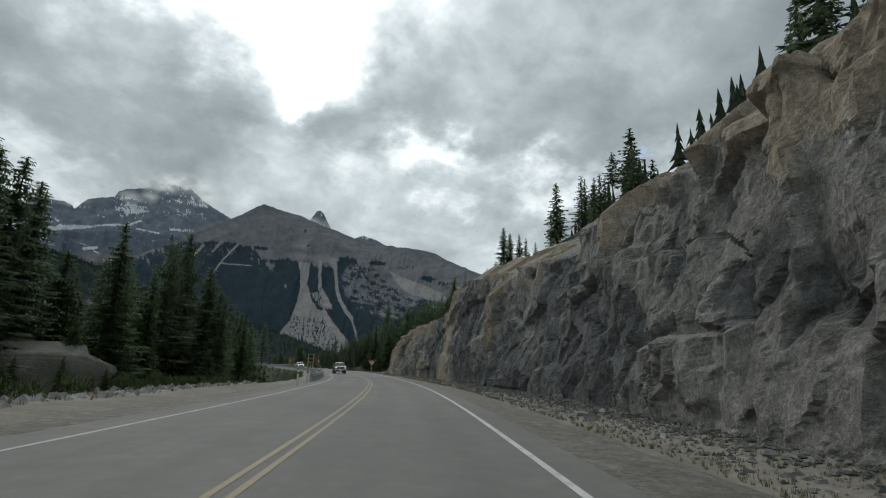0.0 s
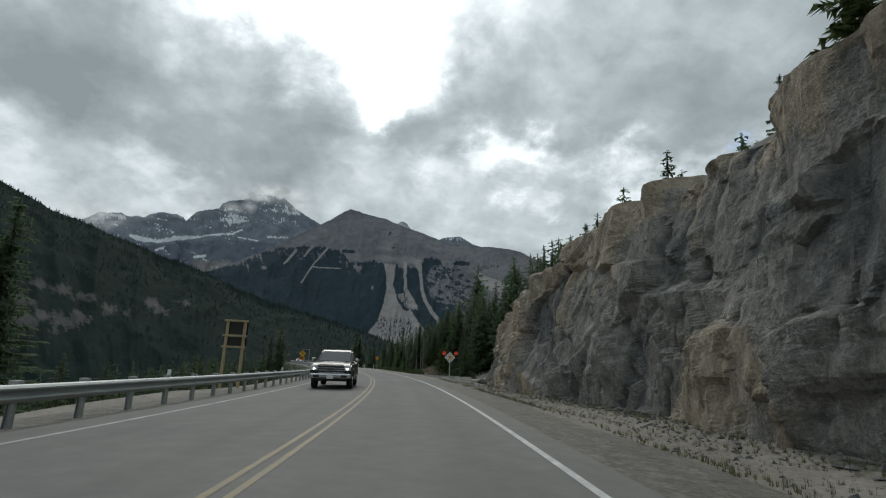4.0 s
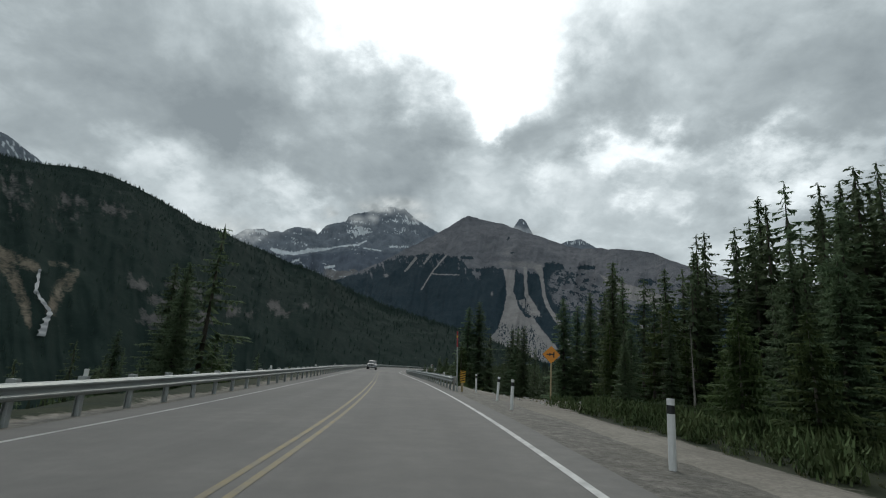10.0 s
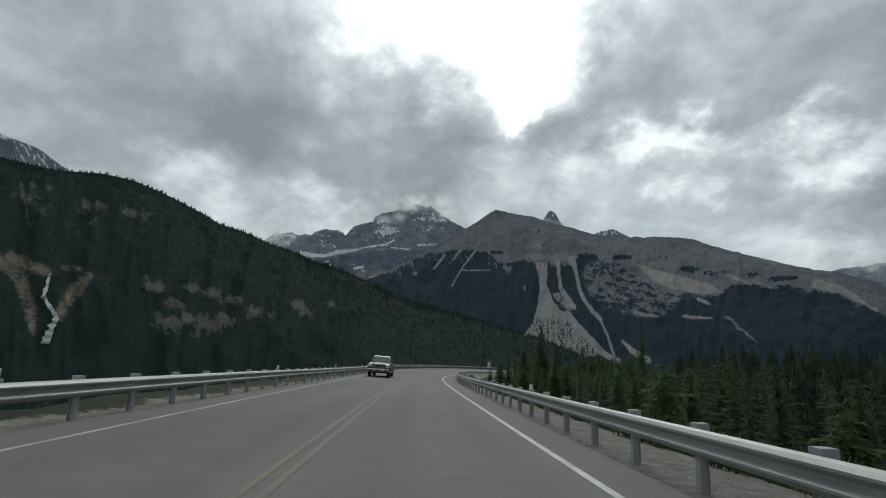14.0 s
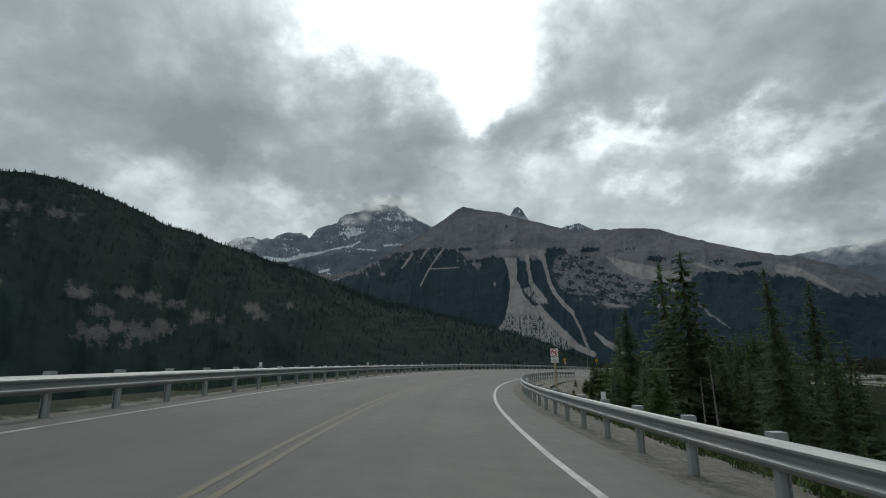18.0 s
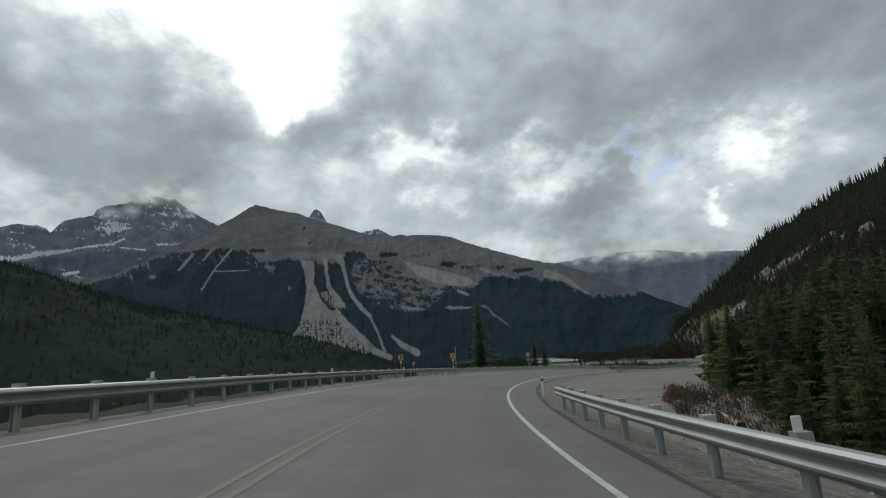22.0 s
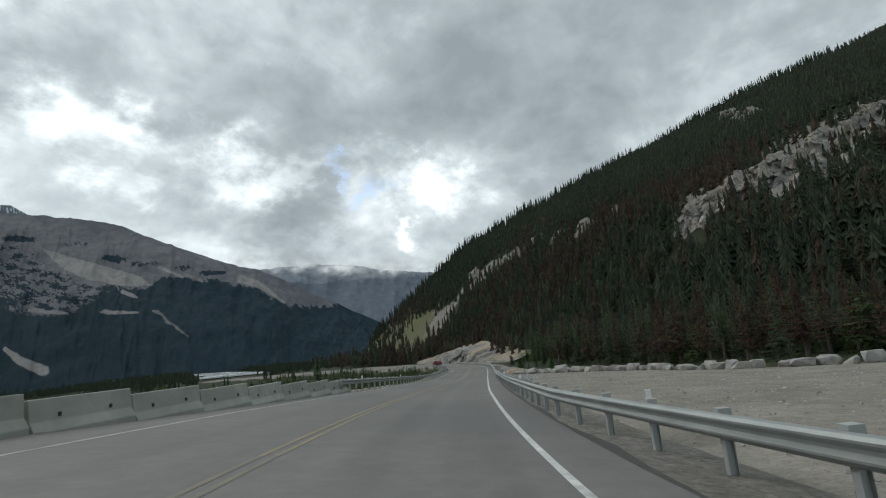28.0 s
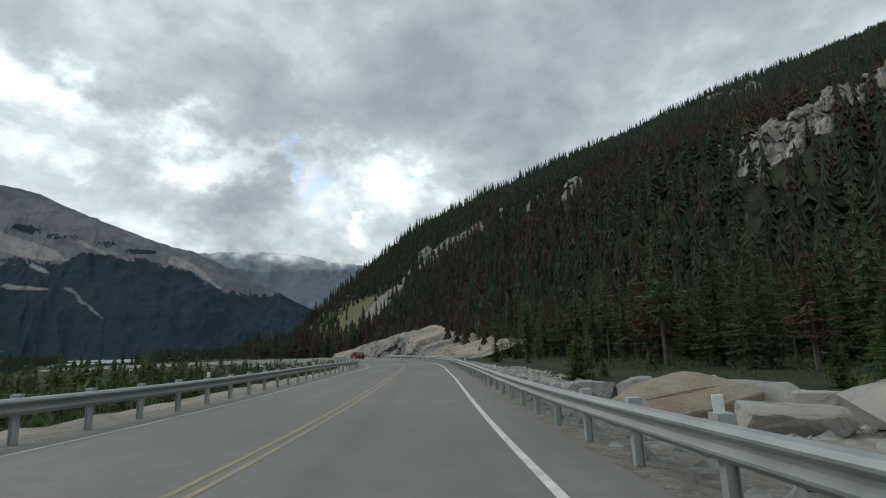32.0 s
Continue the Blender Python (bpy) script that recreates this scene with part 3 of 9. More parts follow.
def land(x, y):
    """Ground height and cover (gravel, rock, grass) on arrays."""
    x, y = np.asarray(x, float), np.asarray(y, float)
    s, d = nearest(x, y)
    sc = np.clip(s, S0 + 1, ROAD_END - 1)
    zr, bank = spline(ROAD_Z, sc), np.tan(np.radians(spline(ROAD_BANK, sc)))
    shoulder = zr + np.clip(d, -7, 7) * bank
    n1, n2 = fbm(x / 9, y / 9, 4, 1), fbm(x / 45, y / 45, 3, 2)
    a = np.abs(d)
    # left: level ground by the start, then the fill slope down to the valley
    start = 1 - smooth01(s, 30, 60)
    fall = np.minimum(np.maximum(a - 7.2, 0) * 0.55, 8) + np.maximum(a - 24, 0) * 0.33
    fall = np.where(fall > 55, 55 + (fall - 55) * 0.15, fall)
    flat = np.maximum(a - 9, 0) * 0.08 + np.maximum(a - 40, 0) * 0.3 - 1.5 * smooth01(a, 12, 20)
    flat = np.where(flat > 55, 55 + (flat - 55) * 0.15, flat)
    zl = shoulder - (fall * (1 - start) + flat * start) + n1 * 0.5 * smooth01(a, 7, 14) + n2 * 2.0 * smooth01(a, 15, 50)
    # right
    cut = 1 - smooth01(s, CUT_END - 6, CUT_END + 4)
    z_cut = zr - 0.12 * smooth01(a, 5.5, 7) + 0.25 * smooth01(a, 7.5, 9.5) + (cut_top(s) + 0.4 + np.clip(a - 12, 0, 70) * np.interp(s, [-60, 30, 55, 70, 95], [0.65, 0.62, 0.55, 0.42, 0.3])) * smooth01(a, 10.2, 12.2)
    wood = smooth01(s, CUT_END - 4, CUT_END + 4) * (1 - smooth01(s, 188, 205))
    z_wood = shoulder - 0.3 * smooth01(a, 6, 9) + np.maximum(a - 17, 0) * 0.3
    drop = smooth01(s, 188, 205) * (1 - smooth01(s, 362, 378))
    z_drop = shoulder - np.minimum(np.maximum(a - 6.3, 0) * 0.42, 5.5) * (1 - 0.35 * np.exp(-((s - 203) / 9.0) ** 2)) + n2 * 0.8
    pull = smooth01(s, 362, 378)
    z_pull = shoulder - 0.06 * np.maximum(a - 7, 0) * 0.3
    zr_side = (z_cut * cut + z_wood * wood + z_drop * drop + z_pull * pull) / np.maximum(cut + wood + drop + pull, 1e-6)
    zr_side = zr_side + (n1 * 0.25 + n2 * 0.5) * smooth01(a, 8, 25) * (1 - 0.7 * pull)
    z = np.where(d < 0, zl, zr_side)
    # the hillside on the inside of the bend
    hz = hill(x, y)
    side = smooth01(d, 14, 30)
    z = np.where(d > 0, np.maximum(z, z + (np.maximum(hz, z) - z) * side), z)
    # far valley
    far = smooth01(np.hypot(x - 50, y - 250), 900, 2500) * (d < 0)
    z = z * (1 - far) + (-75 + 6 * n2) * far
    # raised gravel flats with the river, beyond the trees below the road
    flats = 1 - smooth01(river_off(x, y), 45, 150)
    z = z * (1 - flats) + (-12.4 + 0.25 * n1) * flats
    # under the pavement
    z = np.where(a < 5.6, shoulder - 0.22, z)
    z = np.where((a >= 5.6) & (a < 6.6), shoulder - 0.22 + 0.16 * smooth01(a, 5.6, 6.6), z)
    cover = np.zeros((len(z), 4))
    gravel = (1 - smooth01(a, 7.6, 9.2)) * 1.0
    gravel = np.where((d < 0) & (s > 112) & (s < 392), 1 - smooth01(a, 5.4, 6.6), gravel)
    gravel = np.maximum(gravel, pull * (d > 0) * (1 - smooth01(pull_edge(x, y), -2, 3)) * (1 - smooth01(366 + (a - 10) * 4.3 - s, -1, 2) * (1 - smooth01(s, 396, 399))))
    gravel = np.maximum(gravel, wood * (d > 0) * (1 - smooth01(a, 17, 22)) * (1 - smooth01(s, 135, 142)))
    gravel = np.maximum(gravel, 0.85 * start * (d < 0) * (1 - smooth01(a, 15, 24)))
    gravel = np.maximum(gravel, 0.95 * smooth01(s, 178, 184) * (1 - smooth01(s, 208, 216)) * (d > 0) * (1 - smooth01(a - 0.35 * np.maximum(s - 186, 0), 11.5, 14)))
    gravel = np.maximum(gravel, 0.8 * smooth01(s, 315, 325) * (1 - smooth01(s, 372, 380)) * (d > 0) * (1 - smooth01(a, 10, 15)))
    gravel = np.maximum(gravel, 0.48 * cut * (d > 0) * (1 - smooth01(a, 9.4, 11)))
    band = np.zeros(len(z))
    for bx, by, br in HILL_ROCKS:
        band = np.maximum(band, np.exp(-((x - bx) ** 2 + (y - by) ** 2) / (1.9 * br) ** 2))
    rock = smooth01(band + 0.45 * fbm(x / 16, y / 16, 4, 11) + 0.4 * fbm(x / 6, y / 6, 3, 12), 0.40, 0.6) * (d > 14) * (s > 200)
    rock = np.maximum(rock, 0.95 * wood * (d > 8) * (1 - smooth01(a, 17, 20)) * (1 - smooth01(s, 134, 141)) * smooth01(s, 108, 112))
    rock = np.maximum(rock, cut * (d > 9) * (1 - smooth01(a, 16, 22)) * 0.8)
    rock = np.maximum(rock, 1.2 * np.exp(-((x - 339) / 14) ** 2 - ((y - 712) / 16) ** 2) * (d > 8))
    grass = smooth01(n1 + n2, 0.1, 0.5) * (a > 7) * 0.22
    grass = np.maximum(grass, np.exp(-((x - 373) / 30) ** 2 - ((y - 742) / 30) ** 2) * 1.3 * (d > 8))
    flank = smooth01(-0.715 * (x - 99) + 0.70 * (y - 468), -50, -25) * smooth01(hz, -35, -15) * (1 - smooth01(hz, 32, 45)) * (d > 14) * (s > 560)
    grass = np.maximum(grass, flank * (0.75 + 0.6 * fbm(x / 25, y / 25, 3, 14)))
    rock = np.maximum(rock, flank * smooth01(fbm(x / 22, y / 22, 4, 15) + 0.3 * (1 - smooth01(hz, -10, 12)), 0.05, 0.3))
    cover[:, 0], cover[:, 1], cover[:, 2], cover[:, 3] = gravel, rock, grass * (1 - gravel), 1
    return z, cover, s, d


HILL_ROCKS = [(245, 467, 5), (232, 461, 5), (234, 457, 6), (232, 452, 6), (247, 423, 9), (245, 418, 9), (267, 408, 10), (226, 431, 6), (275, 434, 8), (272, 425, 9), (255, 441, 9), (287, 431, 10), (297, 421, 11), (303, 410, 11), (225, 432, 7), (235, 424, 8), (696, 498, 17), (539, 466, 12), (306, 499, 4), (287, 517, 4), (287, 505, 4), (332, 569, 6), (335, 582, 7), (339, 595, 7), (339, 607, 7), (342, 622, 7), (348, 639, 7), (368, 668, 8), (327, 643, 6), (320, 649, 6)]


def pull_edge(x, y):
    """Metres beyond the row of boulders that closes the gravel pull-out (negative inside)."""
    line = np.interp(y, [380, 418, 430, 438, 454, 470, 490], [86, 91, 90.5, 91.5, 105, 112, 125])
    return (x - line) * 0.905


def build_ground():
    def axis(lo, hi, fine_lo, fine_hi, step, mid_hi):
        inner = np.arange(fine_lo, fine_hi + 0.01, step)
        out, v, g = [], fine_hi, step
        while v < hi:
            g = min(g * 1.07, 10.0) if v < mid_hi else g * 1.2
            v += g
            out.append(v)
        left, v, g = [], fine_lo, step
        while v > lo:
            g *= 1.13
            v -= g
            left.append(v)
        return np.array(left[::-1] + list(inner) + out)

    xs, ys = axis(-4800, 4800, -40, 132, 1.2, 1350), axis(-4800, 4800, -40, 500, 1.5, 1750)
    X, Y = np.meshgrid(xs, ys, indexing="ij")
    z, cover, s, d = land(X.ravel(), Y.ravel())
    me = big_mesh("ground", np.stack([X.ravel(), Y.ravel(), z], 1), grid_quads(len(xs), len(ys)), M_GROUND, cover)
    return tagged(new("ground", me), "gravelly mountain valley ground with forest floor and bare patches", "ground", kind="structure")


def strip(name, s_list, d_list, h, mat, smooth=True):
    """A sheet along the road: offsets d_list across, h (number or list) above the road plane."""
    s = np.asarray(s_list, float)
    rows = []
    hs = h if isinstance(h, (list, tuple)) else [h] * len(d_list)
    for d, hh in zip(d_list, hs):
        dd = d(s) if callable(d) else np.full(len(s), d)
        rows.append(np.stack(on_road(s, dd, hh), 1))
    v = np.stack(rows, 1).reshape(-1, 3)
    q = grid_quads(len(s), len(d_list))
    return big_mesh(name, v, q[:, ::-1], mat, smooth=smooth)


# ---- road ----
def build_road():
    s = np.arange(S0 + 1, ROAD_END - 1, 2.0)
    right_edge = lambda v: np.interp(v, [360, 385, 440, 460], [ASPHALT_HALF, ASPHALT_HALF + 0.4, ASPHALT_HALF + 0.5, ASPHALT_HALF])
    left_edge = lambda v: -np.interp(v, [232, 297, 375, 400, 430, 470, 490, 540], [ASPHALT_HALF, 4.95, 5.2, 7.2, 9.0, 6.2, 4.85, ASPHALT_HALF])
    left_wide = lambda v: np.interp(v, [100, 116, 380, 400], [1, 0.55, 0.55, 1])
    road = tagged(new("road", strip("road", s, [left_edge, lambda v: left_edge(v) * 0.5, 0.0, lambda v: right_edge(v) * 0.5, right_edge], 0.0, M_ASPHALT)),
           "worn grey two-lane asphalt highway winding through the pass", "road", kind="structure")
    across = np.stack([left_edge(s), left_edge(s) * 0.5, 0 * s, right_edge(s) * 0.5, right_edge(s)], 1)
    lane = road.data.attributes.new("lane", "FLOAT_VECTOR", "POINT")
    lane.data.foreach_set("vector", np.stack([across, np.repeat(s[:, None], 5, 1), 0 * across], 2).astype(np.float32).ravel())
    tagged(new("road_shoulder", strip("road_shoulder", s, [lambda v: right_edge(v) - 0.05, lambda v: right_edge(v) + 0.5, lambda v: right_edge(v) + 1.4, lambda v: right_edge(v) + 2.6], [-0.02, -0.035, -0.06, -0.26], M_SHOULDER)),
           "pale gravel shoulder along the asphalt edge", "shoulder", kind="structure")
    tagged(new("road_shoulder", strip("road_shoulder_l", s, [lambda v: left_edge(v) - 2.6 * left_wide(v), lambda v: left_edge(v) - 1.4 * left_wide(v), lambda v: left_edge(v) - 0.5 * left_wide(v), lambda v: left_edge(v) + 0.05], [-0.3, -0.05, -0.035, -0.02], M_SHOULDER)),
           "pale gravel shoulder along the asphalt edge", "shoulder", kind="structure")
    tagged(new("asphalt_edge", strip("asphalt_edge", s[(s > 352) & (s < 520)], [lambda v: right_edge(v) - 0.02, lambda v: right_edge(v) + 0.18 + 0.12 * np.sin(v * 0.9) + 0.06 * np.sin(v * 2.3)], [0.004, -0.012], M_EDGE)),
           "dark crumbled asphalt edge against the gravel", "road edge", kind="structure")
    stations = [0, 24, 56, 127, 185, 223, 281, 297, 313, 331, 348, 364, 382, 400, 430, 470, 487, 505, 527, 560, 760]
    centre = lambda v: np.interp(v, stations, [0.08, 0.06, 0.1, 0.16, 0.13, -0.02, -0.46, -0.62, -0.48, -0.25, -0.3, -0.5, -0.54, -0.55, -0.6, -0.66, -0.27, -0.35, -0.12, 0, 0])
    right = lambda v: np.interp(v, stations, [3.82, 3.84, 3.87, 3.95, 3.9, 3.72, 3.34, 3.24, 3.48, 3.66, 3.68, 3.54, 3.46, 3.48, 3.4, 3.5, 3.55, 3.5, 3.55, 3.7, 3.7])
    left = lambda v: np.interp(v, stations, [-3.62, -3.69, -3.74, -3.75, -3.72, -3.45, -4.45, -4.5, -4.4, -4.15, -4.35, -4.4, -4.7, -4.8, -4.75, -4.9, -4.35, -4.55, -4.1, -3.8, -3.8])
    fine = np.arange(S0 + 1, ROAD_END - 1, 1.0)
    for name, line, off, w, mat, label in (("edge_line", right, 0.0, 0.12, M_WHITE, "worn white edge line"), ("edge_line", left, 0.0, 0.10, M_WHITE_FADED, "thin faded white edge line"),
                                           ("centre_line", centre, -0.12, 0.095, M_YELLOW, "faded yellow centre line"), ("centre_line", centre, 0.12, 0.095, M_YELLOW, "faded yellow centre line"),
                                           ("centre_line", centre, -0.12, 0.095, M_YELLOW_WORN, "almost worn away yellow centre line"), ("centre_line", centre, 0.12, 0.095, M_YELLOW_WORN, "almost worn away yellow centre line"),
                                           ("centre_line", centre, -0.12, 0.095, M_YELLOW, "yellow centre line"), ("centre_line", centre, 0.12, 0.095, M_YELLOW, "yellow centre line")):
        stretch = fine if name == "edge_line" else (fine[(fine >= 196) & (fine <= 462)] if mat is M_YELLOW_WORN else (fine[fine <= 196.5] if "faded" in label else fine[fine >= 461.5]))
        tagged(new(name, strip(name, stretch, [lambda v: line(v) + off - w / 2, lambda v: line(v) + off + w / 2], 0.005, mat)), label + " painted on the asphalt", "road marking", kind="structure")


def beam_mesh(name, s_list, d_of, top_of):
    """The W-shaped steel rail of a guardrail, swept along the road."""
    prof = [(0.00, 0.0), (0.05, -0.02), (0.085, -0.06), (0.085, -0.085), (0.02, -0.135), (0.02, -0.175), (0.085, -0.225), (0.085, -0.25), (0.05, -0.29), (0.0, -0.31),
            (-0.008, -0.31), (0.04, -0.288), (0.073, -0.248), (0.073, -0.228), (0.008, -0.178), (0.008, -0.132), (0.073, -0.083), (0.073, -0.063), (0.04, -0.028), (-0.008, 0.0)]
    s = np.asarray(s_list, float)
    d0, h0 = d_of(s), top_of(s)
    side = -np.sign(d0)
    v = np.stack([np.stack(on_road(s, d0 + side * (a + 0.06), h0 + b), 1) for a, b in prof + prof[:1]], 1)
    n = len(prof) + 1
    return big_mesh(name, v.reshape(-1, 3), grid_quads(len(s), n), M_STEEL, smooth=False)


def post_mesh(name="post"):
    bm = bmesh.new()
    for (x, y, z), (sx, sy, sz) in (((0, 0, -0.15), (0.11, 0.008, 1.55)), ((0.055, 0, -0.15), (0.008, 0.10, 1.55)), ((-0.055, 0, -0.15), (0.008, 0.10, 1.55)), ((0, 0, 0.50), (0.16, 0.14, 0.36))):
        r = bmesh.ops.create_cube(bm, size=1)
        bmesh.ops.scale(bm, vec=(sx, sy, sz), verts=r["verts"])
        bmesh.ops.translate(bm, vec=(x, y, z), verts=r["verts"])
    me = bpy.data.meshes.new(name)
    bm.to_mesh(me)
    bm.free()
    me.materials.append(M_POST)
    return me


def box(bm, c, size, bevel=0.0, rot=None):
    r = bmesh.ops.create_cube(bm, size=1)
    bmesh.ops.scale(bm, vec=size, verts=r["verts"])
    if bevel:
        es = list({e for v in r["verts"] for e in v.link_edges})
        out = bmesh.ops.bevel(bm, geom=es, offset=bevel, segments=1, affect="EDGES", clamp_overlap=True)
        vs = list({v for f in out["faces"] for v in f.verts} | {v for v in r["verts"] if v.is_valid})
    else:
        vs = r["verts"]
    if rot is not None:
        bmesh.ops.rotate(bm, cent=(0, 0, 0), matrix=rot, verts=vs)
    bmesh.ops.translate(bm, vec=c, verts=vs)
    return vs


def finish(name, bm, mat, smooth=False):
    me = bpy.data.meshes.new(name)
    bm.to_mesh(me)
    bm.free()
    for m in (mat if isinstance(mat, (list, tuple)) else [mat]):
        me.materials.append(m)
    if smooth:
        me.polygons.foreach_set("use_smooth", [True] * len(me.polygons))
    return me


def one_box(name, c, size, mat, bevel=0.0, rot=None):
    bm = bmesh.new()
    box(bm, c, size, bevel, rot)
    return finish(name, bm, mat)


M_REFLECT = plain("white_reflector", (0.72, 0.72, 0.70), 0.4)
M_BLACK = plain("black_band", (0.02, 0.02, 0.02), 0.5)
POST = post_mesh()
REFLECTOR = one_box("reflector", (0, 0, 0), (0.10, 0.02, 0.22), M_REFLECT, 0.006)


def guardrail(s_lo, s_hi, d_pts, label, top=0.70, reflect=8):
    """One guardrail: its beam, every post and the reflectors on it."""
    d_of = lambda v: np.interp(v, *d_pts)
    top_of = lambda v: np.full(len(np.atleast_1d(v)), top)
    x, y, z = (float(v) for v in on_road(s_lo, float(d_of(s_lo))))
    rail = empty("guardrail")
    tagged(rail, label, "guardrail", "roadside guardrails")
    n = int((s_hi - s_lo) / 2) + 2
    part("beam", beam_mesh("beam", np.linspace(s_lo, s_hi, n), d_of, top_of), rail, "ribbed galvanised steel beam")
    k = 0
    for s in np.arange(s_lo + 0.4, s_hi, 1.905):
        d = float(d_of(s))
        side = -1 if d < 0 else 1
        part("post", POST, rail, at=stand(s, d + side * 0.04, top - 0.62))
        if k % reflect == 3:
            part("reflector", REFLECTOR, rail, "white reflector plate", at=stand(s, d + side * 0.02, top + 0.10))
        k += 1
    return rail


def barrier_mesh():
    prof = [(-0.28, 0), (0.28, 0), (0.28, 0.08), (0.14, 0.30), (0.085, 0.80), (-0.085, 0.80), (-0.14, 0.30), (-0.28, 0.08)]
    bm = bmesh.new()
    ends = []
    for y in (-1.49, 1.49):
        ends.append([bm.verts.new((x, y, z - 0.1 if z == 0 else z)) for x, z in prof])
    n = len(prof)
    for i in range(n):
        bm.faces.new((ends[0][i], ends[0][(i + 1) % n], ends[1][(i + 1) % n], ends[1][i]))
    bm.faces.new(ends[0][::-1])
    bm.faces.new(ends[1])
    bmesh.ops.recalc_face_normals(bm, faces=bm.faces)
    bmesh.ops.bevel(bm, geom=[e for e in bm.edges if abs(e.verts[0].co.z - e.verts[1].co.z) < 0.9], offset=0.015, segments=1, affect="EDGES", clamp_overlap=True)
    return finish("barrier_body", bm, M_CONCRETE)


def build_barriers():
    body = barrier_mesh()
    hole = one_box("lifting_hole", (0.128, 0, 0.42), (0.05, 0.09, 0.10), M_BLACK, 0.01)
    first = None
    d_of = lambda v: np.interp(v, [414, 425, 440, 452, 462, 474, 486], [-9.6, -10.2, -9.2, -8.3, -7.4, -6.3, -5.5])
    for s in np.arange(412.5, 486.5, 3.0):
        turn = math.degrees(math.atan2(float(d_of(s - 1.5) - d_of(s + 1.5)), 3.0))
        m = stand(s, float(d_of(s)), -0.05, turn)
        if first is None:
            first = empty("concrete_barrier", m)
            tagged(first, "weathered grey-green concrete roadside barrier segment with lifting holes", "barrier", "concrete barriers")
            part("barrier_body", body, first)
            for y in (-0.75, 0.75):
                part("lifting_hole", hole, first, "dark lifting hole", at=pose(0, y, 0))
        else:
            copy_thing(first, m)


# ---- mountains ----
VIEW = (-12.8, 302.6)


def mountain(name, crest, foot, foot_z, mat, cover_of, label, nu=420, nv=130, gully=60.0, jag=10.0, seed=3, power=0.85, fade=0.12, view=VIEW, terrace=0.0, soften=9):
    """A mountain side from its crest line down to its foot, foot times as far from the valley as the crest."""
    c = np.array(crest, float)
    seg = np.concatenate([[0], np.cumsum(np.hypot(*np.diff(c[:, :2], axis=0).T))])
    u = np.linspace(0, seg[-1], nu)
    crest_pts = []
    for k in range(3):
        crest_pts.append(np.interp(u, seg, c[:, k]))
    k = np.hanning(soften + 2)[1:-1]
    k /= k.sum()
    cx, cy, cz = (np.convolve(np.pad(a, soften // 2, mode="edge"), k, "valid") for a in crest_pts)
    cz = cz + jag * fbm(u / 60, u * 0, 5, seed, 0.6)
    v = np.concatenate([np.linspace(-0.35, 0, 8)[:-1], np.linspace(0, 1, nv) ** 1.1])
    U, V = np.meshgrid(u, v, indexing="ij")
    f = np.clip(V, 0, 1)
    fx, fy = view[0] + (cx - view[0]) * foot, view[1] + (cy - view[1]) * foot
    px = cx[:, None] + (fx - cx)[:, None] * V
    py = cy[:, None] + (fy - cy)[:, None] * V
    z = cz[:, None] + (foot_z - cz)[:, None] * (f ** power) + np.where(V < 0, V, 0) * 900
    ridged = fbm(U / (gully * 5) + 0.35 * V, V * 0.9, 5, seed + 40, 0.55, True)
    env = np.minimum(1, f / fade) * (1 - 0.55 * f)
    amp = gully * env
    ux, uy = px - view[0], py - view[1]
    n = np.hypot(ux, uy)
    px, py = px - ux / n * ridged * amp * 1.3, py - uy / n * ridged * amp * 1.3
    z = z + ridged * amp * 0.35 + fbm(U / 45, V * 14, 4, seed + 70) * gully * 0.12 * np.minimum(1, f / 0.03)
    if terrace:
        step = terrace * (1 + 0.25 * fbm(U / 400, V * 3, 3, seed + 90))
        z = z + step / 6.2832 * 0.95 * np.sin(6.2832 * (z / step + 0.4 * fbm(U / 500, V * 2, 3, seed + 91))) * np.minimum(1, f / 0.02) * (1 - smooth01(f, 0.45, 0.7))
    b = np.degrees(np.arctan2(px - view[0], py - view[1]))
    e = np.degrees(np.arctan2(z + 2.4, np.hypot(px - view[0], py - view[1])))
    cov = cover_of(b, e, f, U, ridged, z)
    me = big_mesh(name, np.stack([px, py, z], 2).reshape(-1, 3), grid_quads(nu, len(v)), mat, cov.reshape(-1, 4))
    ob = new(name, me)
    tagged(ob, label, "mountain", kind="structure")
    return ob, (px, py, z, cov)


def near_line(b, e, pts, width):
    """1 on a bent line of (bearing, elevation, half width factor), falling off to 0 away from it."""
    best = np.zeros_like(b)
    for (b0, e0, w0), (b1, e1, w1) in zip(pts[:-1], pts[1:]):
        t = np.clip(((b - b0) * (b1 - b0) + (e - e0) * (e1 - e0)) / ((b1 - b0) ** 2 + (e1 - e0) ** 2), 0, 1)
        dist = np.hypot(b - b0 - t * (b1 - b0), e - e0 - t * (e1 - e0)) / ((w0 + t * (w1 - w0)) * width)
        best = np.maximum(best, np.clip(1.5 - dist, 0, 1))
    return best


def blot(b, e, items):
    """Soft patches: (bearing, elevation, half width, half height, weight)."""
    total = np.zeros_like(b)
    for b0, e0, wb, we, w in items:
        total = np.maximum(total, w * np.exp(-((b - b0) / wb) ** 2 - ((e - e0) / we) ** 2))
    return total


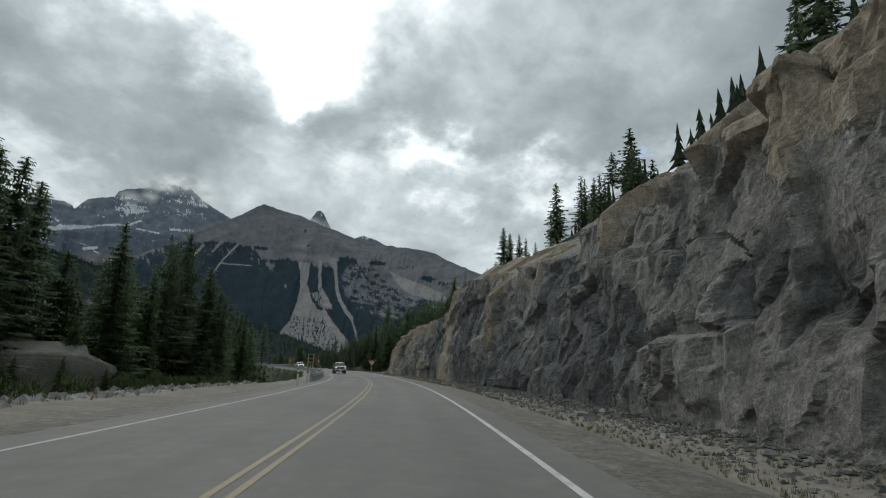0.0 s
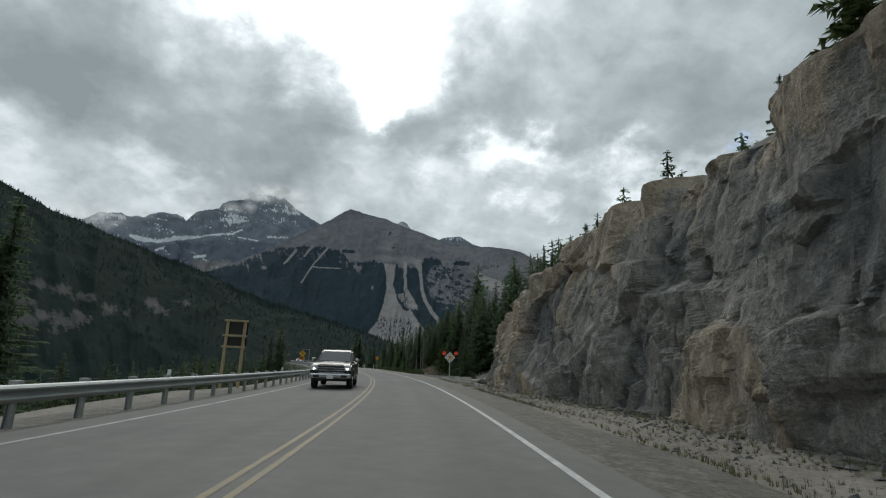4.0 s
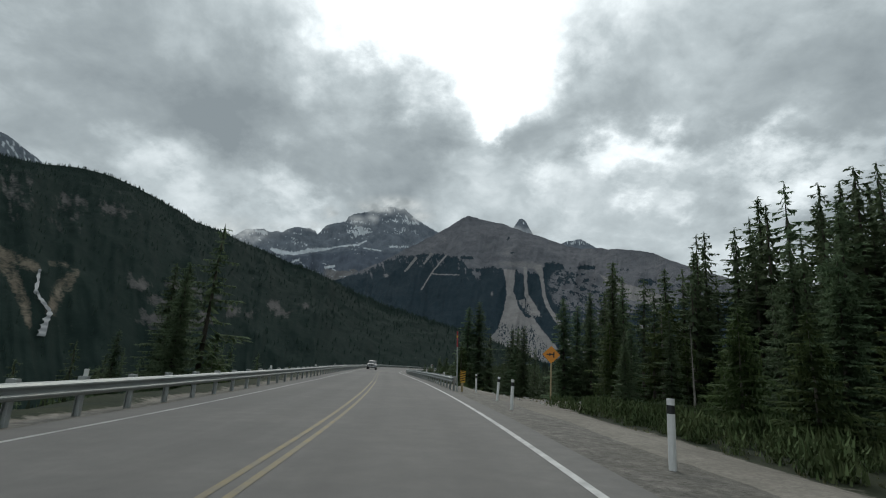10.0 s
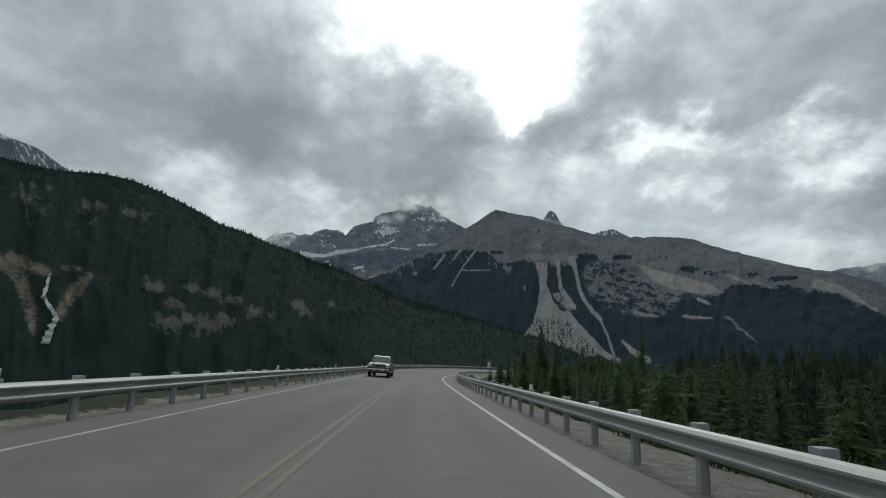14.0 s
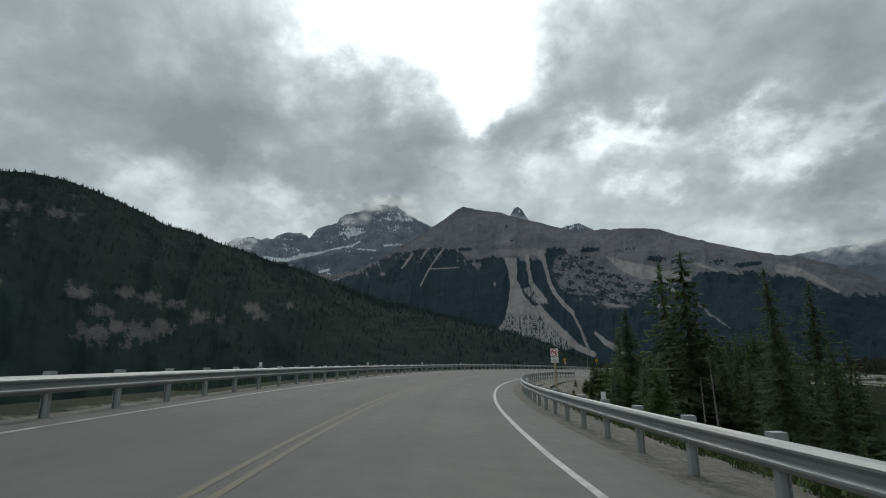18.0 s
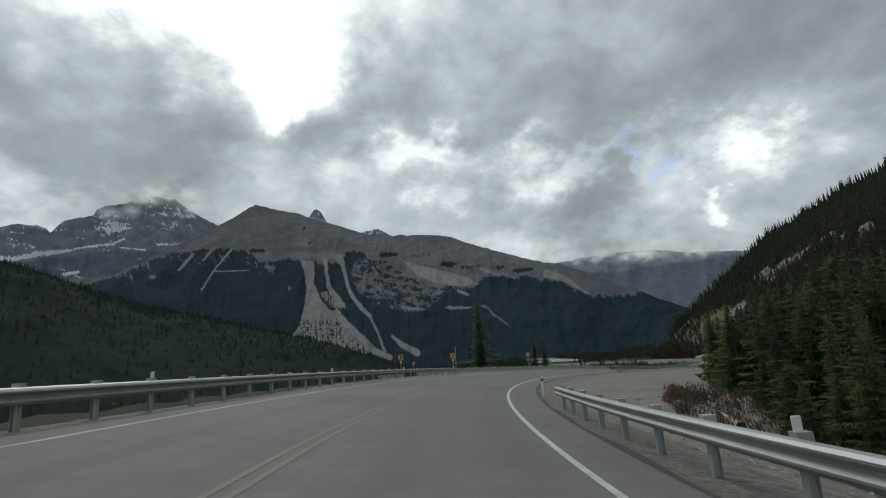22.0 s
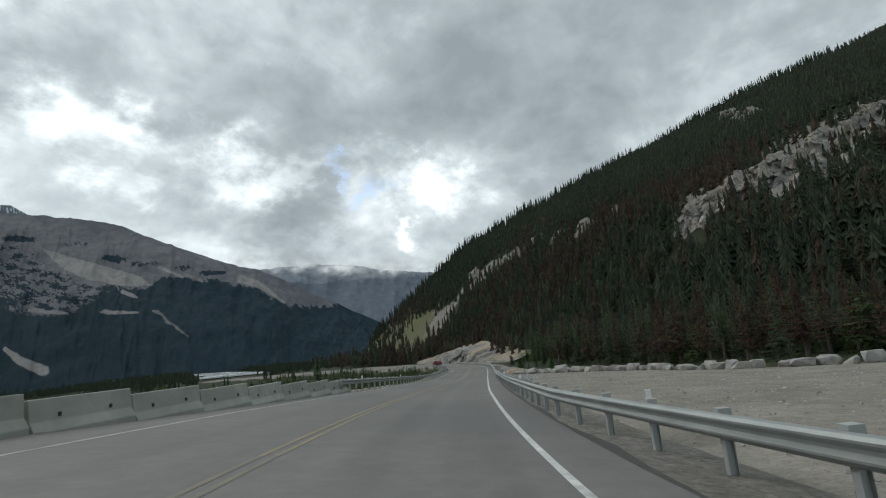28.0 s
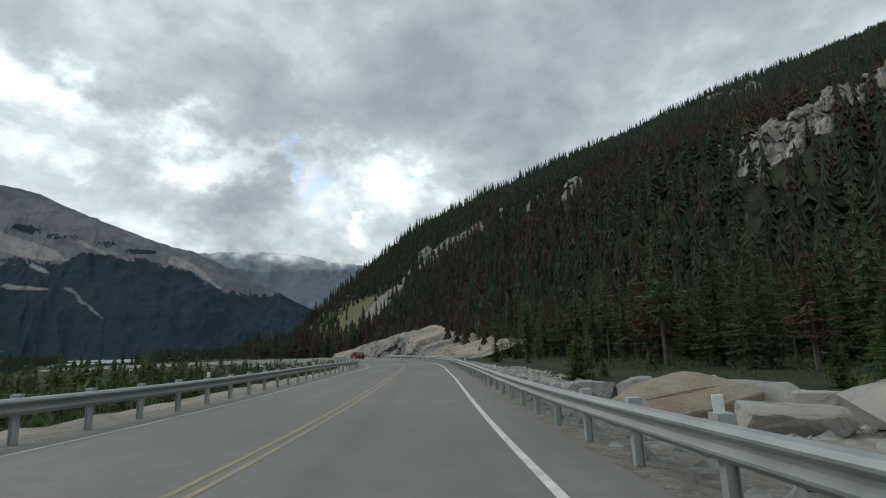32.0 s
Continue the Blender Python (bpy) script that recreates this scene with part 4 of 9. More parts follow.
def inside(b, e, pts):
    """Signed distance in degrees to a closed outline of (bearing, elevation): positive within it."""
    best, odd = np.full(b.shape, 9e9), np.zeros(b.shape, dtype=bool)
    for (b0, e0), (b1, e1) in zip(pts, pts[1:] + pts[:1]):
        t = np.clip(((b - b0) * (b1 - b0) + (e - e0) * (e1 - e0)) / ((b1 - b0) ** 2 + (e1 - e0) ** 2), 0, 1)
        best = np.minimum(best, np.hypot(b - b0 - t * (b1 - b0), e - e0 - t * (e1 - e0)))
        if e0 != e1:
            odd ^= ((e0 > e) != (e1 > e)) & (b < (b1 - b0) * (e - e0) / (e1 - e0) + b0)
    return np.where(odd, best, -best)


SCREE_FAN = [(2.1, 11.7), (3.54, 11.6), (3.56, 10.33), (3.44, 9.23), (3.8, 8.37), (4.26, 7.24), (5.06, 6.24), (5.82, 5.89), (6.47, 4.91), (7.47, 3.6), (8.66, 2.48), (9.67, 1.4), (8.29, 0.9),
             (6.73, 1.0), (5.16, 1.2), (3.26, 1.6), (1.86, 2.2), (0.75, 2.9), (1.03, 3.4), (1.79, 4.43), (2.24, 5.83), (2.49, 6.99), (2.69, 8.61), (2.5, 10.25)]
SCREE_PATCH = [(4.05, 8.1), (5.5, 8.42), (6.42, 7.48), (7.19, 6.28), (6.15, 6.07), (5.08, 6.63)]
SCREE_MEADOW = [(13.12, 11.5), (16.44, 10.41), (18.77, 9.71), (21.01, 8.89), (22.05, 8.01), (20.9, 7.93), (19.53, 7.98), (16.87, 8.56), (15.13, 9.51)]
ROCKY_SLOPE = [(7.9, 11.7), (10.28, 12.0), (13.1, 11.26), (15.13, 9.51), (17.13, 8.23), (19.14, 7.64), (15.96, 5.39), (12.92, 5.37), (9.88, 6.35), (8.35, 7.39), (7.23, 10.03)]
TREE_LINE = [(-30, 8.0), (-19.67, 8.79), (-16.03, 9.67), (-13.54, 11.11), (-10.97, 12.4), (-9.65, 12.4), (-8.33, 12.7), (-7.0, 12.89), (-5.53, 13.0), (-3.78, 12.9), (-2.99, 12.25), (-2.0, 11.7), (-1.0, 11.54), (-0.18, 11.78),
             (0.69, 11.89), (1.68, 11.52), (2.68, 11.35), (3.68, 11.45), (5.02, 11.6), (6.53, 11.5), (7.19, 12.63), (9.03, 12.5), (10.25, 11.46), (11.87, 11.2), (12.55, 8.43), (15.59, 7.91), (18.59, 7.99), (21.47, 7.94),
             (22.99, 8.94), (24.36, 8.81), (27.48, 8.45), (29.45, 8.1), (31.37, 7.7), (33.85, 5.7), (38, 5.2), (48, 6.8), (60, 6.8)]


def main_cover(b, e, f, U, ridged, z):
    n = fbm(b * 0.9, e * 0.9, 5, 21, 0.6)
    fine = fbm(b * 3.5, e * 3.0, 4, 22, 0.6)
    tiny = fbm(b * 13, e * 10, 3, 23, 0.6)
    comb = fbm(b * 2.4 + 0.9 * e, e * 0.35, 4, 26, 0.65)
    streak = fbm(b * 7.0 + 2.0 * (b - 4.0) * (e - 11.0) * -0.12, e * 0.45, 4, 25, 0.65)
    # forest, its upper edge fingered by slides
    line = np.interp(b, [p[0] for p in TREE_LINE], [p[1] for p in TREE_LINE])
    rise = line - e
    forest = smooth01(rise + 0.28 * n + 0.40 * fine + 0.55 * comb + 0.22 * tiny, -0.22, 0.28)
    slides = smooth01(comb + 0.5 * fine, 0.18, 0.42) * (1 - smooth01(rise, 0.5, 2.6)) * (b < 1.5) * 0.75
    forest = forest * (1 - slides)
    wood = blot(b, e, [(-2.43, 12.75, 1.2, 0.28, 1), (11.92, 12.1, 1.3, 0.4, 1), (15.67, 11.85, 1.9, 0.4, 0.6), (18.86, 10.57, 1.6, 0.5, 0.8), (21.15, 10.1, 2.0, 0.5, 0.6), (8.36, 12.43, 1.0, 0.35, 0.6), (24.52, 9.7, 1.6, 0.5, 0.6),
                       (27.0, 9.2, 2.0, 0.35, 0.8), (7.35, 11.6, 0.5, 1.1, 1), (7.5, 10.3, 0.4, 0.9, 1), (3.11, 13.63, 0.5, 0.2, 0.8), (2.38, 15.2, 0.3, 0.5, 0.7)])
    forest = np.maximum(forest, smooth01(wood + 0.35 * fine + 0.3 * tiny, 0.42, 0.68))
    # half-bare slope beside the chutes
    rocky = smooth01(inside(b + 0.35 * fine, e + 0.25 * n, ROCKY_SLOPE), -0.5, 0.9)
    bands = fbm(b * 1.4 + 0.8 * e, e * 3.2 + 0.45 * b, 4, 28, 0.65)
    thin = smooth01(0.9 * bands + 0.7 * fine + 0.6 * tiny + 0.045 * (6.5 - e), -0.32, 0.22)
    forest = forest * (1 - rocky) + np.minimum(1.0, thin * 0.95) * rocky
    # scree
    wb, we = b + 0.10 * fine + 0.05 * tiny, e + 0.08 * tiny
    fan = smooth01(inside(wb, we, SCREE_FAN), -0.10, 0.12)
    low = 1 - smooth01(e, 4.2, 6.6)
    dots = smooth01(1.1 * tiny + 0.9 * streak, 0.02, 0.22) * low * smooth01(b, 1.2, 2.4) * 0.95
    scree = fan * (1 - dots)
    scree = np.maximum(scree, 0.75 * smooth01(inside(wb, we, SCREE_PATCH), -0.2, 0.2) * smooth01(streak + 0.5 * tiny, -0.4, 0.1))
    chute = near_line(wb, e, [(4.75, 11.8, 0.24), (4.87, 10.14, 0.16), (5.07, 8.83, 0.2), (5.6, 7.84, 0.3), (6.44, 6.7, 0.3)], 1.0)
    chute = np.maximum(chute, near_line(wb, e, [(6.3, 11.9, 0.45), (6.6, 11.3, 0.26), (6.9, 10.04, 0.18), (7.15, 8.74, 0.18), (7.71, 7.42, 0.2), (8.6, 6.22, 0.24), (9.48, 5.29, 0.2)], 1.0))
    chute = np.maximum(chute, 0.62 * near_line(wb, e, [(9.48, 5.29, 0.16), (10.4, 3.17, 0.16), (11.06, 1.0, 0.2)], 1.0))
    chute = np.maximum(chute, (0.95 + 0.5 * np.minimum(streak, 0)) * near_line(wb, e, [(5.88, 5.89, 0.3), (6.9, 4.57, 0.35), (8.38, 2.93, 0.4), (9.86, 1.4, 0.35), (11.48, 0.6, 0.3)], 1.0))
    chute = np.maximum(chute, 0.85 * near_line(wb, e, [(11.9, 2.9, 0.15), (12.93, 1.83, 0.3), (14.5, 0.9, 0.4)], 1.0))
    chute = np.maximum(chute, 0.8 * near_line(wb, e, [(-5.13, 12.88, 0.10), (-6.68, 10.8, 0.09), (-7.81, 8.66, 0.10)], 1.0))
    chute = np.maximum(chute, 0.6 * near_line(wb, e + 0.12 * fine, [(-6.88, 10.54, 0.08), (-5.02, 10.58, 0.09), (-3.29, 10.68, 0.07)], 1.0))
    chute = np.maximum(chute, 0.7 * near_line(wb, e, [(-8.86, 12.2, 0.22), (-10.04, 10.62, 0.12)], 1.0))
    chute = np.maximum(chute, 0.6 * near_line(wb, e, [(-7.0, 12.9, 0.2), (-7.8, 11.7, 0.12)], 1.0))
    chute = np.maximum(chute, 0.55 * blot(wb, we, [(-12.3, 9.9, 0.5, 0.4, 1), (0.9, 8.7, 0.25, 0.5, 1)]))
    chute = np.maximum(chute, smooth01(inside(b + 0.25 * fine, e + 0.12 * tiny, SCREE_MEADOW), -0.12, 0.2))
    chute = np.maximum(chute, near_line(b, e + 0.06 * fine, [(29.8, 8.5, 0.55), (31.3, 8.0, 0.45), (32.45, 7.15, 0.3), (33.9, 5.9, 0.1)], 0.8))
    for b0, e0, b1, e1, k in ((22.6, 9.7, 24.6, 8.7, 0.7), (24.8, 9.0, 26.2, 8.3, 0.5), (19.6, 7.4, 20.8, 6.9, 0.6), (18.3, 5.6, 20.9, 5.4, 0.6), (22.3, 5.6, 25.0, 3.0, 0.45), (13.2, 6.0, 15.6, 5.7, 0.6)):
        chute = np.maximum(chute, k * near_line(wb + 0.2 * fine, e + 0.2 * n, [(b0, e0, 0.25), (b1, e1, 0.14)], 1.0))
    scree = np.maximum(scree, chute)
    # pale apron that feeds the chutes, and the brushed streaks above it
    apron = blot(b, e, [(4.0, 12.3, 4.2, 0.6, 0.9), (2.5, 13.6, 1.5, 1.2, 0.7), (-3.5, 14.0, 3.0, 1.4, 0.5), (6, 12.1, 2.5, 0.5, 0.9)])
    apron = np.maximum(apron, 0.55 * smooth01(comb + 0.4 * n, 0.0, 0.5) * smooth01(e, 10.5, 12.5))
    apron = np.maximum(apron, 0.7 * smooth01(n + 0.5 * bands, 0.1, 0.5) * smooth01(b, 12, 22) * smooth01(e, 9.0, 10.5))
    snow = smooth01(fine + n - 0.75, 0, 0.3) * smooth01(e, 15.2, 16.5) * 0.6
    snow = np.maximum(snow, near_line(b, e, [(-1.2, 17.85, 0.1), (-0.2, 17.6, 0.16), (1.6, 16.9, 0.08)], 1.0) * smooth01(fine, -0.1, 0.2))
    cov = np.ones(b.shape + (4,))
    cov[..., 0] = forest * (1 - smooth01(scree, 0.3, 0.6))
    cov[..., 1], cov[..., 2] = np.maximum(scree, apron * 0.62 * (1 - forest)), snow
    return cov


def massif_cover(b, e, f, U, ridged, z):
    n, fine = fbm(b * 0.8, e * 1.6, 5, 31, 0.6), fbm(b * 2.2, e * 6, 5, 32, 0.65)
    tiny = fbm(b * 8, e * 16, 4, 33, 0.65)
    band = fbm(b * 0.3 + 3, e * 5.5 + 0.25 * b + 0.8 * n, 3, 34, 0.6)
    put = blot(b, e, [(-15.67, 14.7, 1.6, 1.0, 0.55), (-11.0, 16.4, 2.2, 0.9, 0.7), (-11.0, 14.7, 2.2, 0.7, 0.45), (-13.4, 16.8, 1.2, 0.9, 0.5), (-21, 14.0, 1.4, 0.3, 0.5), (-27.2, 12.9, 1.2, 0.5, 0.7), (10.5, 14.9, 2.5, 0.5, 0.6), (4, 17.2, 0.8, 0.4, 0.25)])
    put = put + 0.12 * smooth01(b, 20, 24) * smooth01(e, 7.5, 8.5) + 0.45 * (b < -34) * smooth01(e, 12, 15)
    snow = smooth01(0.6 * band + 0.7 * fine + 0.55 * tiny + 0.3 * n - 0.2 * ridged + put, 0.42, 0.66)
    ledge = near_line(b, e + 0.10 * fine, [(-25.73, 11.25, 0.5), (-24.93, 11.1, 0.9), (-23.33, 11.05, 0.6), (-21.6, 11.64, 0.8), (-19.82, 12.05, 0.6), (-18.91, 12.25, 0.25)], 0.32)
    ledge = np.maximum(ledge, near_line(b, e + 0.12 * fine, [(-18.92, 12.38, 0.2), (-17.07, 12.82, 0.35), (-16.01, 12.98, 0.4), (-15.07, 13.58, 0.3)], 0.32))
    ledge = np.maximum(ledge, near_line(b, e, [(-15.3, 12.68, 0.2), (-13.18, 12.6, 0.25)], 0.32))
    ledge = np.maximum(ledge, near_line(b, e + 0.08 * fine, [(-12.15, 13.19, 0.4), (-9.99, 13.35, 0.3)], 0.32))
    ledge = np.maximum(ledge, near_line(b, e, [(-19.5, 9.95, 0.5), (-18.5, 10.2, 0.5)], 0.32))
    ledge = np.maximum(ledge, near_line(b, e, [(-23.3, 10.1, 0.3), (-22.6, 10.5, 0.3)], 0.32))
    snow = np.maximum(snow * 0.9, smooth01(ledge + 0.25 * tiny, 0.45, 0.7))
    cov = np.ones(b.shape + (4,))
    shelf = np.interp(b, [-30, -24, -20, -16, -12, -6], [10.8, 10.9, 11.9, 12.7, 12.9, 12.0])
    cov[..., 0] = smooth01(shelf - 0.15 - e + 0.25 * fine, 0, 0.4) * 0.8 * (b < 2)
    cov[..., 1], cov[..., 2] = smooth01(10.2 - e + 0.5 * n + 0.2 * fine, 0.0, 0.7) * smooth01(b, -21, -18), snow
    return cov


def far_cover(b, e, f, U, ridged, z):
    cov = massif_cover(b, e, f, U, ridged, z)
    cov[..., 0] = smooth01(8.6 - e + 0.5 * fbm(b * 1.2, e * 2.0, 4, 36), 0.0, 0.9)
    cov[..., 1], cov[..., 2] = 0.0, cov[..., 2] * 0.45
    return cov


def ridge_cover(b, e, f, U, ridged, z):
    n, fine = fbm(b * 0.5, e * 0.8, 4, 51, 0.6), fbm(b * 1.7, e * 1.3, 4, 52, 0.6)
    drip = fbm(b * 2.6, e * 0.5, 4, 53, 0.65)
    tiny = fbm(b * 6, e * 5, 3, 54, 0.6)
    band = blot(b, e, [(-42.5, 6.7, 1.6, 0.9, 0.8), (-40.8, 5.0, 1.5, 1.0, 0.8), (-38.5, 6.9, 1.5, 0.7, 0.9), (-36.8, 6.5, 1.5, 0.8, 1.0), (-34.6, 5.9, 1.6, 0.8, 0.9), (-40.9, 2.8, 1.8, 1.3, 1.0), (-37.6, 2.9, 2.0, 1.4, 1.0),
                       (-35.3, 3.6, 1.7, 1.1, 1.0), (-32.1, 4.5, 1.3, 0.9, 0.9), (-30, 4.6, 1.0, 0.7, 0.6), (-26.9, 5.8, 1.2, 0.8, 0.9), (-26.0, 5.0, 1.3, 0.6, 0.8), (-23.0, 6.2, 1.2, 0.5, 0.7), (-44.5, 13.7, 1.5, 0.8, 0.6), (-38.5, 3.4, 4.5, 1.5, 0.75), (-33.5, 4.2, 2.5, 0.9, 0.6),
                       (-48.5, 13.2, 2.2, 1.6, 0.5), (-52.5, 13.8, 2.6, 2.0, 0.5), (-45.6, 12.6, 1.6, 0.9, 0.4), (-57, 13.0, 3, 2.4, 0.6), (-54, 10.8, 2.0, 1.4, 0.4), (-50, 11.0, 1.6, 0.9, 0.35)])
    rock = smooth01(band + 0.30 * n + 0.40 * fine + 0.40 * drip + 0.25 * tiny - 0.1 * ridged, 0.22, 0.85)
    trail = 0.5 * near_line(b, e + 0.05 * fine, [(-38, 12.5, 0.12), (-35, 10.6, 0.12), (-30, 7.9, 0.12), (-28.5, 6.8, 0.1)], 1.0)
    clay = np.maximum(near_line(b, e, [(-56.5, 8.0, 0.9), (-54.2, 6.2, 0.8), (-53.4, 3.5, 0.6), (-53.2, 1.0, 0.4)], 0.8), near_line(b, e, [(-54.6, 7.6, 0.9), (-52.2, 6.9, 0.6)], 0.8))
    clay = np.maximum(clay, near_line(b, e, [(-48.6, 7.0, 0.5), (-50.0, 5.0, 0.9), (-51.2, 2.6, 0.6)], 0.8))
    clay = np.maximum(clay, 0.7 * near_line(b, e, [(-50.6, 7.4, 0.4), (-49.4, 7.5, 0.4)], 0.8))
    cov = np.ones(b.shape + (4,))
    cov[..., 0], cov[..., 1], cov[..., 2] = 0, np.maximum(rock * 0.85, trail * 0.5), clay * (0.55 + 0.5 * fine + 0.35 * tiny)
    return cov


MAIN_CREST = [(-1350, 2780, 330), (-948, 3153, 463), (-762, 3414, 626), (-432, 3727, 925), (-179, 3799, 1118), (102, 3751, 1041), (491, 3665, 897), (614, 3593, 845),
              (709, 3420, 811), (824, 3184, 754), (940, 3010, 700), (971, 2900, 640), (1120, 2740, 540), (1253, 2644, 480), (1379, 2570, 442), (1623, 2524, 342), (1858, 2460, 237), (2026, 2440, 169), (2300, 2350, 60)]
MASSIF_CREST = [(-2728, 4040, 878), (-2396, 4260, 964), (-2290, 4322, 1014), (-2237, 4351, 1064), (-2102, 4423, 1092), (-2019, 4463, 1081), (-2009, 4469, 1093), (-1946, 4498, 1093), (-1914, 4512, 1134), (-1812, 4557, 1162), (-1683, 4609, 1158), (-1657, 4620, 1123), (-1589, 4645, 1220), (-1496, 4677, 1258), (-1420, 4702, 1291), (-1398, 4709, 1346), (-1330, 4730, 1373), (-1231, 4759, 1411), (-1105, 4791, 1476), (-896, 4837, 1489), (-778, 4858, 1396), (-628, 4881, 1313), (-466, 4900, 1227), (-251, 4916, 1122), (132, 4920, 1140), (210, 4917, 1348), (262, 4914, 1427), (296, 4912, 1449), (339, 4909, 1418), (368, 4906, 1359), (435, 4900, 1252), (644, 4875, 1192), (751, 4858, 1230), (856, 4840, 1245), (921, 4827, 1218), (979, 4814, 1166), (1217, 4755, 1055), (1491, 4670, 895)]
BACK_CREST = [(-3000, 900, 700), (-2300, 1250, 800), (-2060, 1440, 800), (-1930, 1607, 766), (-1887, 1664, 736), (-1820, 1747, 722), (-1740, 1830, 640), (-1600, 1960, 560), (-1400, 2100, 420)]
FAR_CREST = [(1700, 4300, 500), (2318, 4163, 771), (2652, 3938, 800), (2967, 3679, 776), (3219, 3434, 702), (3449, 3170, 665), (3672, 2867, 521), (4100, 2400, 450)]
LEFT_CREST = [(-1500, 420, 360), (-1150, 820, 350), (-1030, 980, 358), (-1040, 1090, 372), (-985, 1198, 396), (-945, 1236, 395), (-897, 1279, 383), (-756, 1322, 313), (-660, 1324, 280), (-550, 1326, 238), (-428, 1326, 198), (-283, 1320, 141), (-145, 1295, 99), (-19, 1256, 64), (91, 1202, 28), (230, 1150, -30)]


def cone_forest(name, xs, ys, zs, heights, widths, mat, label, seed=1, sides=5, tiers=3, category="forest"):
    """Many small conifers far off in one mesh: stacked ragged cones."""
    rng = np.random.default_rng(seed)
    n = len(xs)
    per = tiers * (sides + 1)
    base = np.arange(n) * per
    V = np.zeros((n, per, 3))
    F = []
    for k in range(tiers):
        lo, hi = 0.06 + 0.86 * k / tiers, min(1.0, 0.06 + 0.86 * (k + 1.75) / tiers)
        r = widths * (1 - k / (tiers + 0.35))
        o = k * (sides + 1)
        for j in range(sides):
            a = 2 * math.pi * (j + 0.5 * k) / sides + rng.uniform(-0.25, 0.25, n)
            rr = r * rng.uniform(0.6, 1.15, n)
            V[:, o + j, 0], V[:, o + j, 1] = xs + rr * np.cos(a), ys + rr * np.sin(a)
            V[:, o + j, 2] = zs + heights * (lo + rng.uniform(-0.03, 0.03, n))
        V[:, o + sides, 0], V[:, o + sides, 1], V[:, o + sides, 2] = xs + rng.uniform(-0.1, 0.1, n), ys, zs + heights * hi
        for j in range(sides):
            F.append((o + j, o + (j + 1) % sides, o + sides))
    F = np.array(F)
    faces = (base[:, None, None] + F[None]).reshape(-1, 3)
    me = big_mesh(name, V.reshape(-1, 3), faces, mat, smooth=False)
    return tagged(new(name, me), label, category, kind="stuff")


def build_mountains():
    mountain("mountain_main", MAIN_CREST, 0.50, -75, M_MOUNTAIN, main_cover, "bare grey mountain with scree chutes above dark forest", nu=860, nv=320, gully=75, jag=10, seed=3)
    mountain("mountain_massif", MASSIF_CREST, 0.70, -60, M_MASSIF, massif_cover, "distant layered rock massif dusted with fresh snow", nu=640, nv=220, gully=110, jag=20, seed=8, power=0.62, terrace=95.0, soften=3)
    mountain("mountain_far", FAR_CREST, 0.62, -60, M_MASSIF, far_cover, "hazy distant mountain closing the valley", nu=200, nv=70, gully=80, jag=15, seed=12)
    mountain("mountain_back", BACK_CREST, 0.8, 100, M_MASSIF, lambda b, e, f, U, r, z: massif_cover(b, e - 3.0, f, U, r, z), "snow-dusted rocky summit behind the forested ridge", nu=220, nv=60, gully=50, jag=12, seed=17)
    _, (px, py, pz, cov) = mountain("ridge_left", LEFT_CREST, 0.33, -70, M_RIDGE, ridge_cover, "dark forested ridge with broken pale rock bands", nu=520, nv=190, gully=38, jag=5, seed=15, power=0.92)
    rng = np.random.default_rng(4)
    n = 9000
    i, j = rng.integers(0, px.shape[0], n), np.minimum((rng.random(n) ** 6.0 * 172).astype(int) + 6, px.shape[1] - 1)
    ok = np.maximum(cov[i, j, 1], cov[i, j, 2]) + rng.normal(0, 0.08, n) < 0.25
    i, j = i[ok], j[ok]
    h = rng.uniform(6, 11, len(i))
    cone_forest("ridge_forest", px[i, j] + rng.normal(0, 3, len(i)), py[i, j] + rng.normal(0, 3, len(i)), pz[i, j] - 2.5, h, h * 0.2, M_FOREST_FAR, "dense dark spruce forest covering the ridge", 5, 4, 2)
    # white water in the scar on the ridge: a narrow ribbon lying on the slope
    eb, ee = np.degrees(np.arctan2(px - VIEW[0], py - VIEW[1])), np.degrees(np.arctan2(pz + 2.4, np.hypot(px - VIEW[0], py - VIEW[1])))
    path = np.array([(-51.9, 6.8), (-52.1, 5.8), (-52.4, 4.5), (-51.8, 3.4), (-51.4, 2.6), (-51.9, 1.3), (-52.3, 0.0)])
    t = np.linspace(0, 6, 40)
    rows = []
    for k, (b0, e0) in enumerate(zip(np.interp(t, range(7), path[:, 0]), np.interp(t, range(7), path[:, 1]))):
        i0 = ((eb[:, 8:] - b0) ** 2 + (ee[:, 8:] - e0) ** 2).argmin()
        far = np.hypot(px[:, 8:].ravel()[i0] - VIEW[0], py[:, 8:].ravel()[i0] - VIEW[1]) * 0.985
        w = (1.2 + 2.2 * k / 40) * rng.uniform(0.5, 1.3) / far * 57.3
        z = far * math.tan(radians(e0)) - 2.4
        for bb in (b0 + rng.normal(0, 0.05) - w, b0 + w):
            rows.append((VIEW[0] + far * math.sin(radians(bb)), VIEW[1] + far * math.cos(radians(bb)), z))
    tagged(new("waterfall", big_mesh("waterfall", np.array(rows), grid_quads(40, 2), material("white_water", ((0.2, 0.205, 0.205), (0.40, 0.41, 0.415)), scale=0.05, rough=0.5, bump=0.3))), "thin white waterfall in a clay scar on the ridge", "waterfall", kind="structure")


